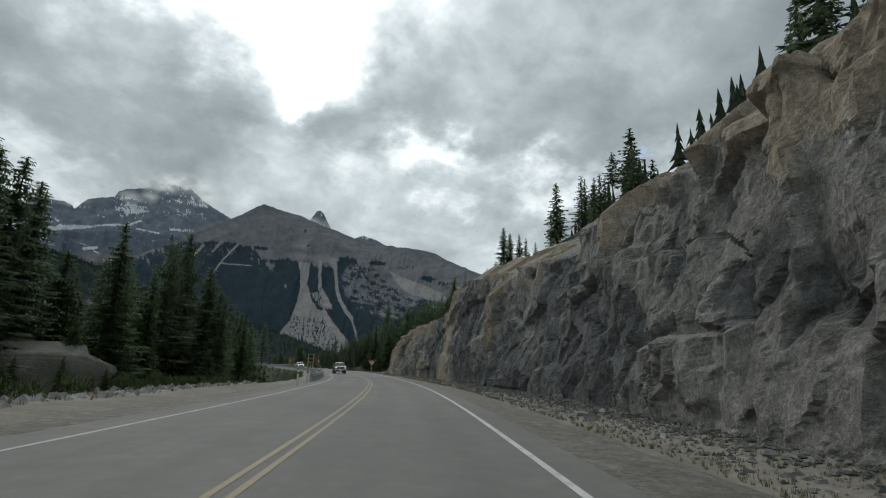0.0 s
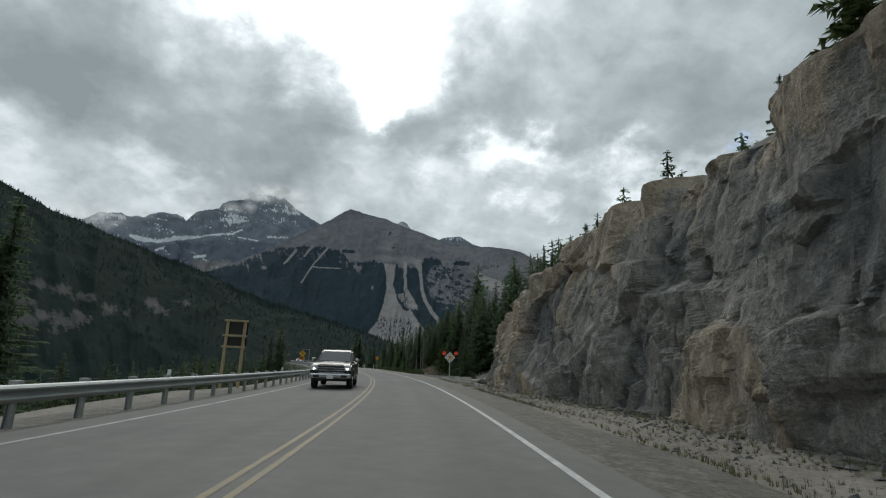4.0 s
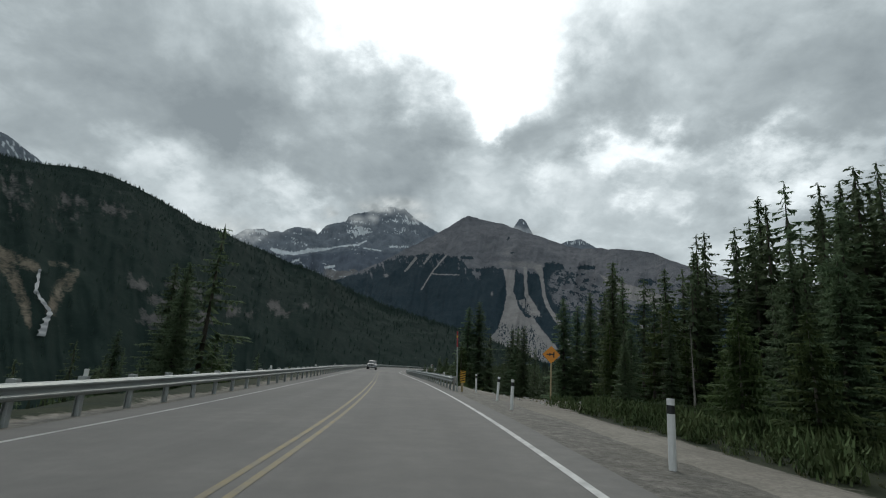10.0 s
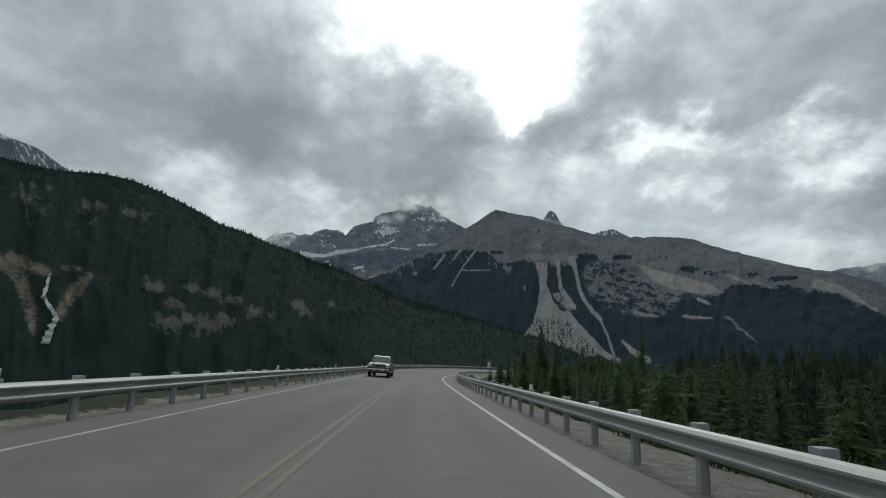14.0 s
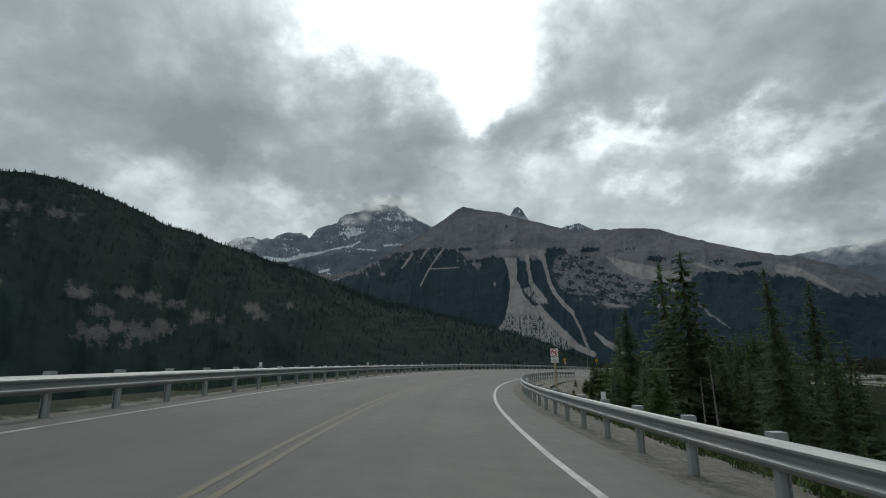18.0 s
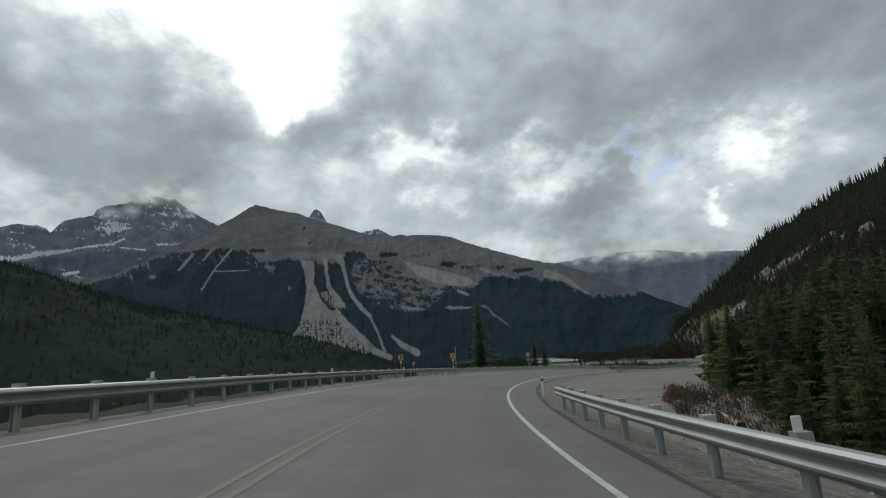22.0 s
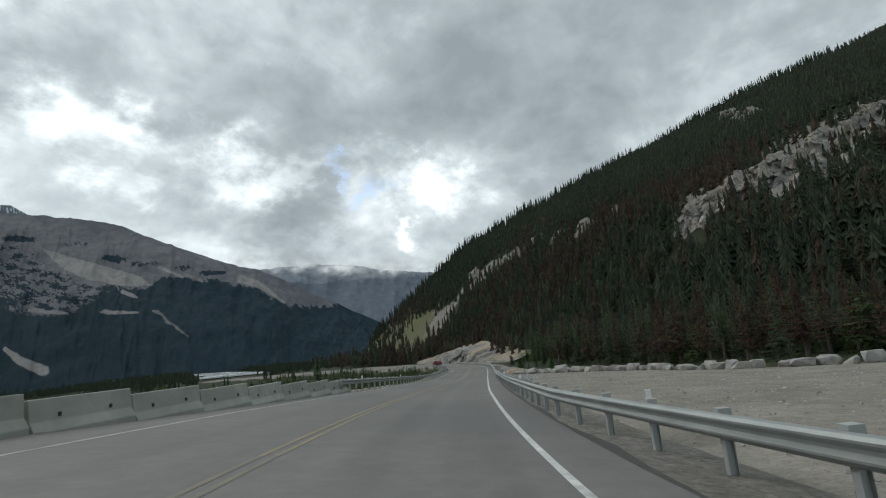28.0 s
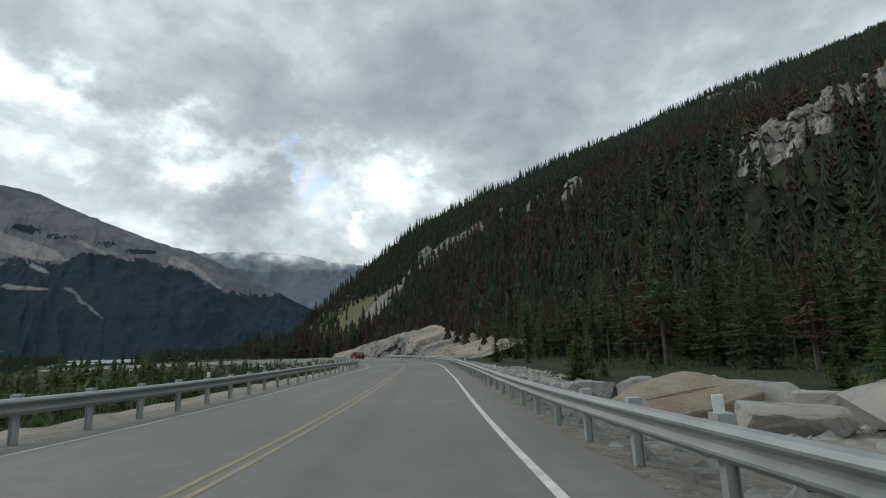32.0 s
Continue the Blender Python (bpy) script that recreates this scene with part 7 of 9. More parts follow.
    wood("wood_bend", 900, (200, 375), (44, 105), (9, 14), "spruce wood on the inside of the bend", 23)
    wood("wood_start", 700, (-60, 60), (-110, -44), (10, 17), "spruce wood beyond the start of the road", 24)
    wood("wood_valley", 4200, (40, 420), (-230, -44), (7, 12), "dense spruce forest on the valley side", 25)
    wood("wood_end", 1200, (430, 590), (-260, -30), (7, 13), "spruce forest below the road", 26)
    x, y = rng.uniform(70, 400, 7000), rng.uniform(500, 1000, 7000)
    z, cover, s, d = land(x, y)
    ok = (np.abs(d) > 9) & ((d < -40) | (s > 690)) & ((d < 0) | (s > 760)) & (z > -26) & (river_off(x, y) > 26)
    for cx, cy in ((72, 450), (23, 409)):
        t = ((x - cx) * (286 - cx) + (y - cy) * (870 - cy)) / ((286 - cx) ** 2 + (870 - cy) ** 2)
        ok &= np.hypot(x - cx - t * (286 - cx), y - cy - t * (870 - cy)) > 9
    x, y, z = x[ok], y[ok], z[ok]
    h = rng.uniform(4.5, 7.5, len(x))
    star_forest("river_flat_forest", x, y, z - 0.5, h, h * 0.17, M_FOREST, "low spruce forest on the flats beside the river", 29, 5, 5)
    x, y = rng.uniform(-700, 900, 9000), rng.uniform(560, 1500, 9000)
    z, cover, s, d = land(x, y)
    ok = (d < -120) & (z < -25)
    x, y, z = x[ok], y[ok], z[ok]
    h = rng.uniform(9, 16, len(x))
    cone_forest("valley_floor_forest", x, y, z - 0.5, h, h * 0.2, M_FOREST, "dark forest across the valley floor", 28, 5, 2)


SINGLE_TREES = [  # s, d, kind, height
    (208.2, 13, "spruce", 8.1), (205.6, 13, "spruce", 7.7), (203.8, 13.2, "spruce", 7.6), (69.4, -22.9, "spruce", 22), (74.6, -26.7, "spruce", 26), (156.1, 23.4, "pine", 20), 
    (286.6, 13, "spruce", 7.6), (288.3, 13.5, "spruce", 6.4), (285.1, 13, "spruce", 7.0), (306.9, 13, "spruce", 8.4), (296.5, 13, "spruce", 6.4), (291, 15, "spruce", 7.5), (42.4, -15, "airy", 12.6), (47.2, -15, "spruce", 12.6), (50.2, -15, "spruce", 12.2), (36, -17, "spruce", 8), (44, -18, "spruce", 9), (26, -21, "spruce", 11), (14, -24, "spruce", 9), (20, -23, "spruce", 12), (198.8, 16, "spruce", 9.3), (195.6, 16, "spruce", 9.3), (197.6, 18, "spruce", 10.6), (198.3, 20, "spruce", 10), (193.5, 17, "spruce", 8), (190.4, 16, "pine", 8.6), (187.5, 14, "spruce", 8.4), (192, 20, "spruce", 9.5), (201, 19, "spruce", 10), (74.5, 13.0, "young", 3.5),
]
LATE_TREES = [  # the tall ones behind the clearing
    (121, 22.5, "spruce", 16), (125, 24, "spruce", 17), (128.5, 22.5, "airy", 13.2), (132, 25, "airy", 15.8), (135.5, 22.8, "spruce", 16), (139, 24, "airy", 15.5), (130, 27, "spruce", 18), (123, 27.5, "spruce", 18), (117.5, 25, "spruce", 16),
]
build_trees()
late_rng = np.random.default_rng(78)
for s, d, kind, top in ((29.3, -22, "airy", 13.8), (33.9, -22, "airy", 11.9), (27.5, -23, "airy", 11.5), (35.5, -24, "spruce", 7), (37.6, -15, "airy", 10.4), (41.0, -15.4, "airy", 8.6), (35.9, -15.5, "young", 5.9),
                        (31, -14.5, "young", 5.4), (33.2, -15.2, "young", 5.9), (42.0, -12, "spruce", 6.7), (51.0, -12.2, "spruce", 5.8), (39.4, -20, "spruce", 8.5), (46, -13.5, "young", 5.5), (55, -13, "young", 5.0), (155.8, 9.6, "young", 2.2),
                        (162.9, 18, "spruce", 10.5), (161.2, 18, "spruce", 11.5), (158.3, 18, "spruce", 12.6), (159.2, 19.5, "spruce", 12.2), (168.3, 18, "spruce", 9.4), (165.2, 18, "airy", 9.8), (163.3, 21, "spruce", 12.2), (160.7, 21, "spruce", 13.6), (157.3, 15.5, "spruce", 8.7), (161.5, 15.5, "spruce", 8.2), (166.5, 21, "spruce", 13.2), (171, 19, "spruce", 9.3), (156.6, 20, "spruce", 12.5)):  # top over the road
    x, y, z = (float(v) for v in on_road(s, d))
    foot = float(land([x], [y])[0][0]) - 0.15
    plant(kind, x, y, foot, top + float(spline(ROAD_Z, np.array([s]))[0]) - foot, late_rng)
for s, d, kind, h in LATE_TREES:
    x, y, _ = on_road(s, d)
    plant(kind, float(x), float(y), float(land([float(x)], [float(y)])[0][0]) - 0.15, h, late_rng)
build_forests()


# ---- stones ----
M_OCHRE_ROCK = material("ochre_boulder", ((0.17, 0.13, 0.09), (0.27, 0.22, 0.16), (0.36, 0.32, 0.26)), scale=1.0, rough=0.85, bump=0.9, stain=(0.24, 0.24, 0.23), stain_scale=0.5, stain_amount=0.5, bump_scale=4, distance=0.15)


def hull_mesh(name, seed, flat=0.7, mat=None, points=26, bevel=0.02):
    """An angular boulder about 1 m across, resting on z = 0."""
    rng = random.Random(seed)
    bm = bmesh.new()
    for _ in range(points):
        v = Vector((rng.gauss(0, 1), rng.gauss(0, 1), rng.gauss(0, 1))).normalized()
        v = Vector([math.copysign(abs(c) ** 0.45, c) for c in v])
        v = Vector((v.x * 0.46, v.y * 0.38, v.z * 0.40 * flat + 0.36 * flat))
        v += Vector((rng.uniform(-0.07, 0.07), rng.uniform(-0.07, 0.07), rng.uniform(-0.05, 0.05)))
        bm.verts.new(v)
    r = bmesh.ops.convex_hull(bm, input=bm.verts)
    bmesh.ops.delete(bm, geom=[g for g in r["geom_interior"] if isinstance(g, bmesh.types.BMVert)], context="VERTS")
    bmesh.ops.bevel(bm, geom=list(bm.edges), offset=bevel, segments=1, affect="EDGES", clamp_overlap=True)
    bmesh.ops.triangulate(bm, faces=bm.faces)
    for _ in range(2):
        bmesh.ops.subdivide_edges(bm, edges=[e for e in bm.edges if e.calc_length() > 0.09], cuts=1)
    for v in bm.verts:
        p = v.co + Vector((seed, 0, 0))
        n = noise.noise(p * 4) * 0.030 + noise.noise(p * 11) * 0.014
        step = abs(noise.cell(p * 3.1)) * 0.03
        v.co += v.co.normalized() * (n - step * 0.6)
    return finish(name, bm, mat or M_ROCK)


def build_boulders():
    shapes = [hull_mesh("boulder", 100 + k, 0.55 + 0.06 * (k % 4)) for k in range(9)]
    rng = random.Random(9)

    def put(x, y, sx, sy, sz, turn, k, label="pale angular limestone boulder edging the gravel pull-out", sink=0.05, z=None, mat=None):
        if z is None:
            z = float(land([x], [y])[0][0])
        ob = new("boulder", shapes[k % 9] if mat is None else mat)
        ob.matrix_basis = pose(x, y, z - sink, rng.uniform(-6, 6), rng.uniform(-6, 6), turn) @ Matrix.Diagonal((sx, sy, sz, 1))
        tagged(ob, label, "boulder", "boulders")

    # the row that closes the pull-out
    line = [(113.5, 471.5), (108.5, 459), (104.5, 451.5), (98, 445), (91.5, 437), (90, 428), (90.5, 418), (93, 407), (95, 396)]
    k = 0
    for (x0, y0), (x1, y1) in zip(line[:-1], line[1:]):
        n = max(2, int(math.hypot(x1 - x0, y1 - y0) / 1.2))
        for i in range(n):
            t = (i + rng.uniform(-0.15, 0.15)) / n
            w = rng.uniform(1.2, 2.1)
            put(x0 + (x1 - x0) * t + rng.uniform(-0.35, 0.35), y0 + (y1 - y0) * t + rng.uniform(-0.35, 0.35), w, w * rng.uniform(0.65, 0.95), rng.uniform(1.15, 1.75), math.degrees(math.atan2(y1 - y0, x1 - x0)) + rng.uniform(-25, 25), k)
            k += 1
    ochre = hull_mesh("boulder", 102, 0.67, M_OCHRE_ROCK, 26, 0.02)
    big = "large pale limestone boulder with a fresh broken face beside the guardrail"
    put(110.6, 469.3, 3.5, 2.0, 1.75, -38, 2, "huge ochre-stained limestone boulder at the end of the pull-out", mat=ochre)
    put(109.3, 467.5, 1.8, 1.4, 1.2, 100, 4, big)
    put(110.2, 465.9, 2.3, 1.8, 1.6, 10, 6, big)
    put(110.0, 464.0, 1.6, 1.4, 1.2, 60, 1, big)
    put(112.4, 462.4, 2.4, 2.0, 1.9, 60, 7, big)
    # stones by the clearing after the cut and at the start of the road
    for s, d, w, h, kk in ((105.5, 9.3, 1.3, 1.0, 0), (107.6, 10.2, 1.2, 0.9, 3), (110.5, 11.4, 1.3, 0.9, 5), (112.5, 10.2, 1.0, 0.8, 7), (103.0, 8.2, 0.6, 0.5, 2), (17, 7.9, 0.7, 0.45, 4), (31, 7.4, 0.6, 0.4, 5), (43, 7.2, 0.5, 0.3, 6)):
        x, y, _ = (float(v) for v in on_road(s, d))
        put(x, y, w, w * 0.9, h, 40 * kk, kk, "grey fallen rock lying by the roadside")
    x, y, _ = (float(v) for v in on_road(22.0, -16.2))
    put(x, y, 10.5, 7.0, 10.0, 20, 8, "large rounded grey rock hump among roadside shrubs", 2.6, mat=hull_mesh("boulder", 108, 0.55, M_HUMP))


def scatter_stones(name, n, s_range, d_range, size, mat, label, seed, power=1.0, lift=0.0, limit=None, paved=False):
    """Loose stones on the ground in one mesh."""
    rng = np.random.default_rng(seed)
    x, y, z, s, d = scatter(n, s_range, d_range, rng, power)
    if paved:
        z = on_road(s, d, -0.05)[2]
    if limit is not None:
        ok = limit(x, y, s, d)
        x, y, z = x[ok], y[ok], z[ok]
    n = len(x)
    r = size[0] + (size[1] - size[0]) * rng.random(n) ** 2.5
    dirs = np.array([(1, 0, 0), (0, 1, 0), (-1, 0, 0), (0, -1, 0), (0.3, 0.2, 0.75), (-0.35, -0.25, 0.6), (0, 0, -0.5)])
    F = np.array([(0, 1, 4), (1, 2, 4), (2, 5, 4), (2, 3, 5), (3, 0, 5), (0, 4, 5), (1, 0, 6), (2, 1, 6), (3, 2, 6), (0, 3, 6)])
    a = rng.uniform(0, 6.28, n)
    V = dirs[None] * (r[:, None, None] * rng.uniform(0.6, 1.3, (n, 7, 1)))
    V[:, :, 1] *= rng.uniform(0.5, 1.0, (n, 1))
    c, sn = np.cos(a)[:, None], np.sin(a)[:, None]
    vx, vy = V[:, :, 0] * c - V[:, :, 1] * sn, V[:, :, 0] * sn + V[:, :, 1] * c
    out = np.stack([vx + x[:, None], vy + y[:, None], V[:, :, 2] * rng.uniform(0.5, 1.0, (n, 1)) + (z + (lift(x, y) if callable(lift) else lift))[:, None]], 2)
    faces = ((np.arange(n) * 7)[:, None, None] + F[None]).reshape(-1, 3)
    return tagged(new(name, big_mesh(name, out.reshape(-1, 3), faces, mat, smooth=False)), label, "stones", kind="stuff")


def scatter_tufts(name, n, s_range, d_range, size, mat, label, seed, blades=10, power=1.0, limit=None, spread=0.6):
    """Grass tufts or low shrubs in one mesh: fans of narrow blades."""
    rng = np.random.default_rng(seed)
    x, y, z, s, d = scatter(n, s_range, d_range, rng, power)
    if limit is not None:
        ok = limit(x, y, s, d)
        x, y, z = x[ok], y[ok], z[ok]
    n = len(x)
    h = rng.uniform(*size, n)
    a = rng.uniform(0, 6.28, (n, blades))
    lean = rng.uniform(0.15, 1.0, (n, blades)) * spread
    hh = h[:, None] * rng.uniform(0.45, 1.0, (n, blades))
    bx, by = x[:, None] + rng.normal(0, 0.25, (n, blades)) * h[:, None] * spread, y[:, None] + rng.normal(0, 0.25, (n, blades)) * h[:, None] * spread
    leafy = spread > 0.7
    if leafy:
        hh = hh * 0.3
    w = (0.034 if leafy else 0.06) * h[:, None] + 0 * a
    z0 = z[:, None] + rng.uniform(0, 0.8, (n, blades)) ** 1.3 * h[:, None] * leafy
    p0 = np.stack([bx - np.sin(a) * w, by + np.cos(a) * w, z0 - 0.03], 2)
    p1 = np.stack([bx + np.sin(a) * w, by - np.cos(a) * w, z0 - 0.03], 2)
    p2 = np.stack([bx + np.cos(a) * hh * lean, by + np.sin(a) * hh * lean, z0 + hh * (1.15 - 0.5 * lean)], 2)
    v = np.stack([p0, p1, p2], 2).reshape(-1, 3)
    return tagged(new(name, big_mesh(name, v, np.arange(len(v)).reshape(-1, 3), mat, smooth=False)), label, "plants", kind="stuff")


M_GRASS = material("dry_roadside_grass", ((0.10, 0.105, 0.055), (0.16, 0.16, 0.085), (0.22, 0.20, 0.12)), scale=1.5, bump=0.0, random_tone=0.25, island=True, spec=0.1)
M_BUSH = material("low_green_brush", ((0.045, 0.066, 0.028), (0.08, 0.108, 0.046), (0.12, 0.14, 0.065)), scale=0.8, bump=0.0, random_tone=0.3, island=True, spec=0.1)
M_PALE_STONE = material("pale_loose_stone", ((0.16, 0.157, 0.148), (0.27, 0.263, 0.245), (0.38, 0.37, 0.345)), scale=2.0, bump=0.3, random_tone=0.2, island=True)


M_OCHRE_STONE = material("ochre_broken_stone", ((0.12, 0.10, 0.075), (0.21, 0.17, 0.125), (0.30, 0.25, 0.19)), scale=2.0, bump=0.3, random_tone=0.22, island=True)
M_LOG = material("bleached_wood", ((0.26, 0.22, 0.16), (0.42, 0.36, 0.27)), scale=4, bump=0.4, space="obj", stretch=(1, 1, 0.15))
M_RUBBLE_GREY = material("grey_rubble", ((0.09, 0.09, 0.088), (0.17, 0.168, 0.16), (0.28, 0.272, 0.255)), scale=2.0, bump=0.3, random_tone=0.25, island=True)


def build_ground_cover():
    scatter_stones("cut_rubble", 6000, (-2, 46), (6.6, 9.4), (0.02, 0.12), M_RUBBLE, "broken dark rock rubble along the foot of the cut", 31, 0.42, lift=0.02)
    scatter_stones("fallen_rocks", 60, (-2, 60), (6.8, 8.8), (0.10, 0.34), M_RUBBLE_GREY, "grey rocks fallen from the cut onto the verge", 55, 0.7, lift=0.03)
    scatter_stones("cut_chips", 2600, (34, 104), (6.4, 9.2), (0.02, 0.11), M_RUBBLE, "scattered rock chips along the foot of the cut", 54, 0.55, lift=0.02)
    scatter_stones("clearing_stones", 3600, (108, 142), (8, 20), (0.04, 0.24), M_PALE_STONE, "pale scattered stones on the clearing", 32)
    scatter_stones("start_stones", 2600, (-6, 52), (-14, -8.2), (0.05, 0.35), M_PALE_STONE, "pale stones among roadside brush", 33)
    scatter_stones("pullout_stones", 9000, (455, 560), (6.6, 24), (0.02, 0.11), M_PALE_STONE, "loose grey gravel stones of the pull-out", 34, 0.9, limit=lambda x, y, s, d: pull_edge(x, y) < 4)
    scatter_stones("rail_stones", 3200, (500, 560), (6.0, 9.6), (0.04, 0.22), M_PALE_STONE, "broken grey stones behind the guardrail", 35)
    scatter_stones("post_rubble", 1500, (498, 575), (5.0, 7.2), (0.04, 0.24), M_RUBBLE_GREY, "broken grey rubble round the guardrail posts", 39, paved=True)
    scatter_stones("gravel_grains", 9000, (385, 500), (6.0, 22), (0.015, 0.055), M_PALE_STONE, "small loose gravel of the pull-out", 40, 1.3, limit=lambda x, y, s, d: (pull_edge(x, y) < 2) & (s > 396 + 0 * d))
    scatter_stones("bend_stones", 900, (320, 380), (6.3, 11), (0.03, 0.14), M_PALE_STONE, "small pale stones on the sandy verge", 36)
    heap_x, heap_y = (float(v) for v in on_road(142.0, 11.8)[:2])
    scatter_stones("rubble_heap", 1300, (138.6, 145.4), (9.8, 13.8), (0.04, 0.22), M_OCHRE_STONE, "heap of broken ochre stones by the trees", 37,
                   lift=lambda x, y: 1.5 * np.exp(-((x - heap_x) / 1.9) ** 2 - ((y - heap_y) / 2.6) ** 2) * np.random.default_rng(3).uniform(0.55, 1.0, len(x)))
    scatter_stones("slope_stones", 700, (182, 214), (7.5, 17), (0.04, 0.20), M_PALE_STONE, "stones on the sandy bank", 38)
    scatter_tufts("cut_grass", 9000, (-6, 112), (6.4, 9.2), (0.04, 0.13), M_GRASS, "dry yellow-green grass along the foot of the cut", 41)
    scatter_tufts("verge_grass", 1500, (112, 200), (8.2, 13), (0.05, 0.16), M_GRASS, "dry grass on the right verge", 42)
    scatter_tufts("verge_brush", 1100, (140, 184), (8.8, 18), (0.3, 0.9), M_BUSH, "low green brush in front of the forest", 43, 100, spread=0.9)
    scatter_tufts("start_brush", 750, (-6, 60), (-20, -9.5), (0.25, 0.9), M_BUSH, "dense green brush beside the road", 44, 130, spread=0.9)
    scatter_tufts("start_grass", 1200, (-6, 60), (-14, -7.8), (0.08, 0.28), M_GRASS, "dry grass beside the gravel edge", 45)
    scatter_tufts("bank_brush", 1500, (60, 400), (-22, -8), (0.3, 1.2), M_BUSH, "green brush on the fill slope", 46, 40, spread=0.9)
    scatter_tufts("bend_brush", 1700, (206, 372), (8.5, 20), (0.3, 1.2), M_BUSH, "green brush below the guardrail", 47, 70, spread=0.9, limit=lambda x, y, s, d: (s < 315) | (d > 12))
    scatter_tufts("rail_brush", 1500, (204, 316), (6.5, 9.6), (0.25, 0.8), M_BUSH, "green brush close behind the guardrail", 51, 80, spread=0.9)
    scatter_tufts("far_brush", 1500, (486, 660), (-30, -7), (0.3, 1.3), M_BUSH, "green brush below the road", 48, 70, spread=0.9)
    scatter_tufts("hill_brush", 1600, (480, 640), (14, 40), (0.2, 0.7), M_BUSH, "brush at the foot of the hillside", 49, 40, spread=0.9, limit=lambda x, y, s, d: pull_edge(x, y) > 3)
    scatter_tufts("wedge_brush", 1100, (352, 399), (9.6, 22), (0.3, 1.1), M_BUSH, "green brush under the spruces by the pull-out", 52, 50, spread=0.9, limit=lambda x, y, s, d: s < np.minimum(367.5 + (d - 10) * 4.3, 398.5))
    scatter_tufts("dead_brush", 260, (369, 384), (9.0, 12.5), (0.2, 0.65), M_NEEDLE_DEAD, "heap of brown dead brush at the forest edge", 53, 40, spread=0.9, limit=lambda x, y, s, d: (s > 367 + (d - 10) * 3.5) & (s < 376 + (d - 9) * 3))
    scatter_tufts("pull_grass", 700, (372, 420), (14, 34), (0.1, 0.5), M_GRASS, "dry grass at the edge of the gravel", 50, limit=lambda x, y, s, d: d > 15 + 0.35 * (s - 372))

    # a bleached log among the dead brush
    x0, y0, _ = (float(v) for v in on_road(372.4, 10.0))
    x1, y1, _ = (float(v) for v in on_road(374.8, 10.4))
    z0 = float(land([x0], [y0])[0][0])
    z1 = float(land([x1], [y1])[0][0])
    log = new("fallen_log", trunk_mesh("fallen_log", 2.4, 0.12, M_LOG, 0, 5))
    turn = Vector((x1 - x0, y1 - y0, z1 - z0)).to_track_quat("Z", "Y").to_matrix().to_4x4()
    log.matrix_basis = Matrix.Translation((x0, y0, z0 + 0.1)) @ turn
    tagged(log, "short bleached log lying among brown dead brush", "log")


# ---- signs and posts ----
M_SIGN_WHITE = plain("sign_white", (0.74, 0.74, 0.73), 0.45)
M_SIGN_YELLOW = plain("sign_yellow", (0.72, 0.40, 0.03), 0.45)
M_SIGN_ORANGE = plain("sign_orange", (0.72, 0.27, 0.03), 0.45)
M_FLAG = plain("flag_orange", (0.80, 0.075, 0.02), 0.6)
M_SIGN_RED = plain("sign_red", (0.52, 0.03, 0.03), 0.45)
M_SIGN_BLACK = plain("sign_black", (0.015, 0.015, 0.016), 0.5)
M_SIGN_BACK = plain("sign_back", (0.36, 0.37, 0.37), 0.5, 0.5)
M_WOOD_POST = material("treated_wood_post", ((0.30, 0.24, 0.14), (0.42, 0.34, 0.21)), scale=4, bump=0.4, space="obj", stretch=(1, 1, 0.15))
M_PLASTIC = plain("white_plastic_post", (0.72, 0.73, 0.72), 0.5)


def flat_shape(name, pts, depth, mat, y=0.0):
    """A plate in the x-z plane with that outline, its face towards -y."""
    bm = bmesh.new()
    front = [bm.verts.new((x, y, z)) for x, z in pts]
    back = [bm.verts.new((x, y + depth, z)) for x, z in pts]
    bm.faces.new(front)
    bm.faces.new(back[::-1])
    n = len(pts)
    for i in range(n):
        bm.faces.new((front[i], back[i], back[(i + 1) % n], front[(i + 1) % n]))
    bmesh.ops.recalc_face_normals(bm, faces=bm.faces)
    return finish(name, bm, mat)


def rounded(w, h, r=0.04, cx=0.0, cz=0.0):
    out = []
    for sx, sz, a0 in ((1, 1, 0), (-1, 1, 90), (-1, -1, 180), (1, -1, 270)):
        for k in range(4):
            a = radians(a0 + 30 * k)
            out.append((cx + sx * (w / 2 - r) + r * math.cos(a), cz + sz * (h / 2 - r) + r * math.sin(a)))
    return out


def diamond(side, r=0.05):
    return [(x * 0.7071 - z * 0.7071, x * 0.7071 + z * 0.7071) for x, z in rounded(side, side, r)]


def ring_mesh(name, r, w, mat, y, n=32):
    bm = bmesh.new()
    a = [bm.verts.new((r * math.cos(6.2832 * k / n), y, r * math.sin(6.2832 * k / n))) for k in range(n)]
    b = [bm.verts.new(((r - w) * math.cos(6.2832 * k / n), y, (r - w) * math.sin(6.2832 * k / n))) for k in range(n)]
    for k in range(n):
        bm.faces.new((a[k], a[(k + 1) % n], b[(k + 1) % n], b[k]))
    bmesh.ops.recalc_face_normals(bm, faces=bm.faces)
    return finish(name, bm, mat)


def text_mesh(name, body, size, mat, y):
    cu = bpy.data.curves.new(name, "FONT")
    cu.body, cu.size, cu.align_x, cu.align_y, cu.offset = body, size, "CENTER", "CENTER", size * 0.012
    cu.space_line = 0.92
    ob = bpy.data.objects.new(name, cu)
    scene.collection.objects.link(ob)
    me = bpy.data.meshes.new_from_object(ob)
    bpy.data.objects.remove(ob)
    me.transform(Matrix.Translation((0, y, 0)) @ Matrix.Rotation(radians(90), 4, "X"))
    me.materials.clear()
    me.materials.append(mat)
    return me


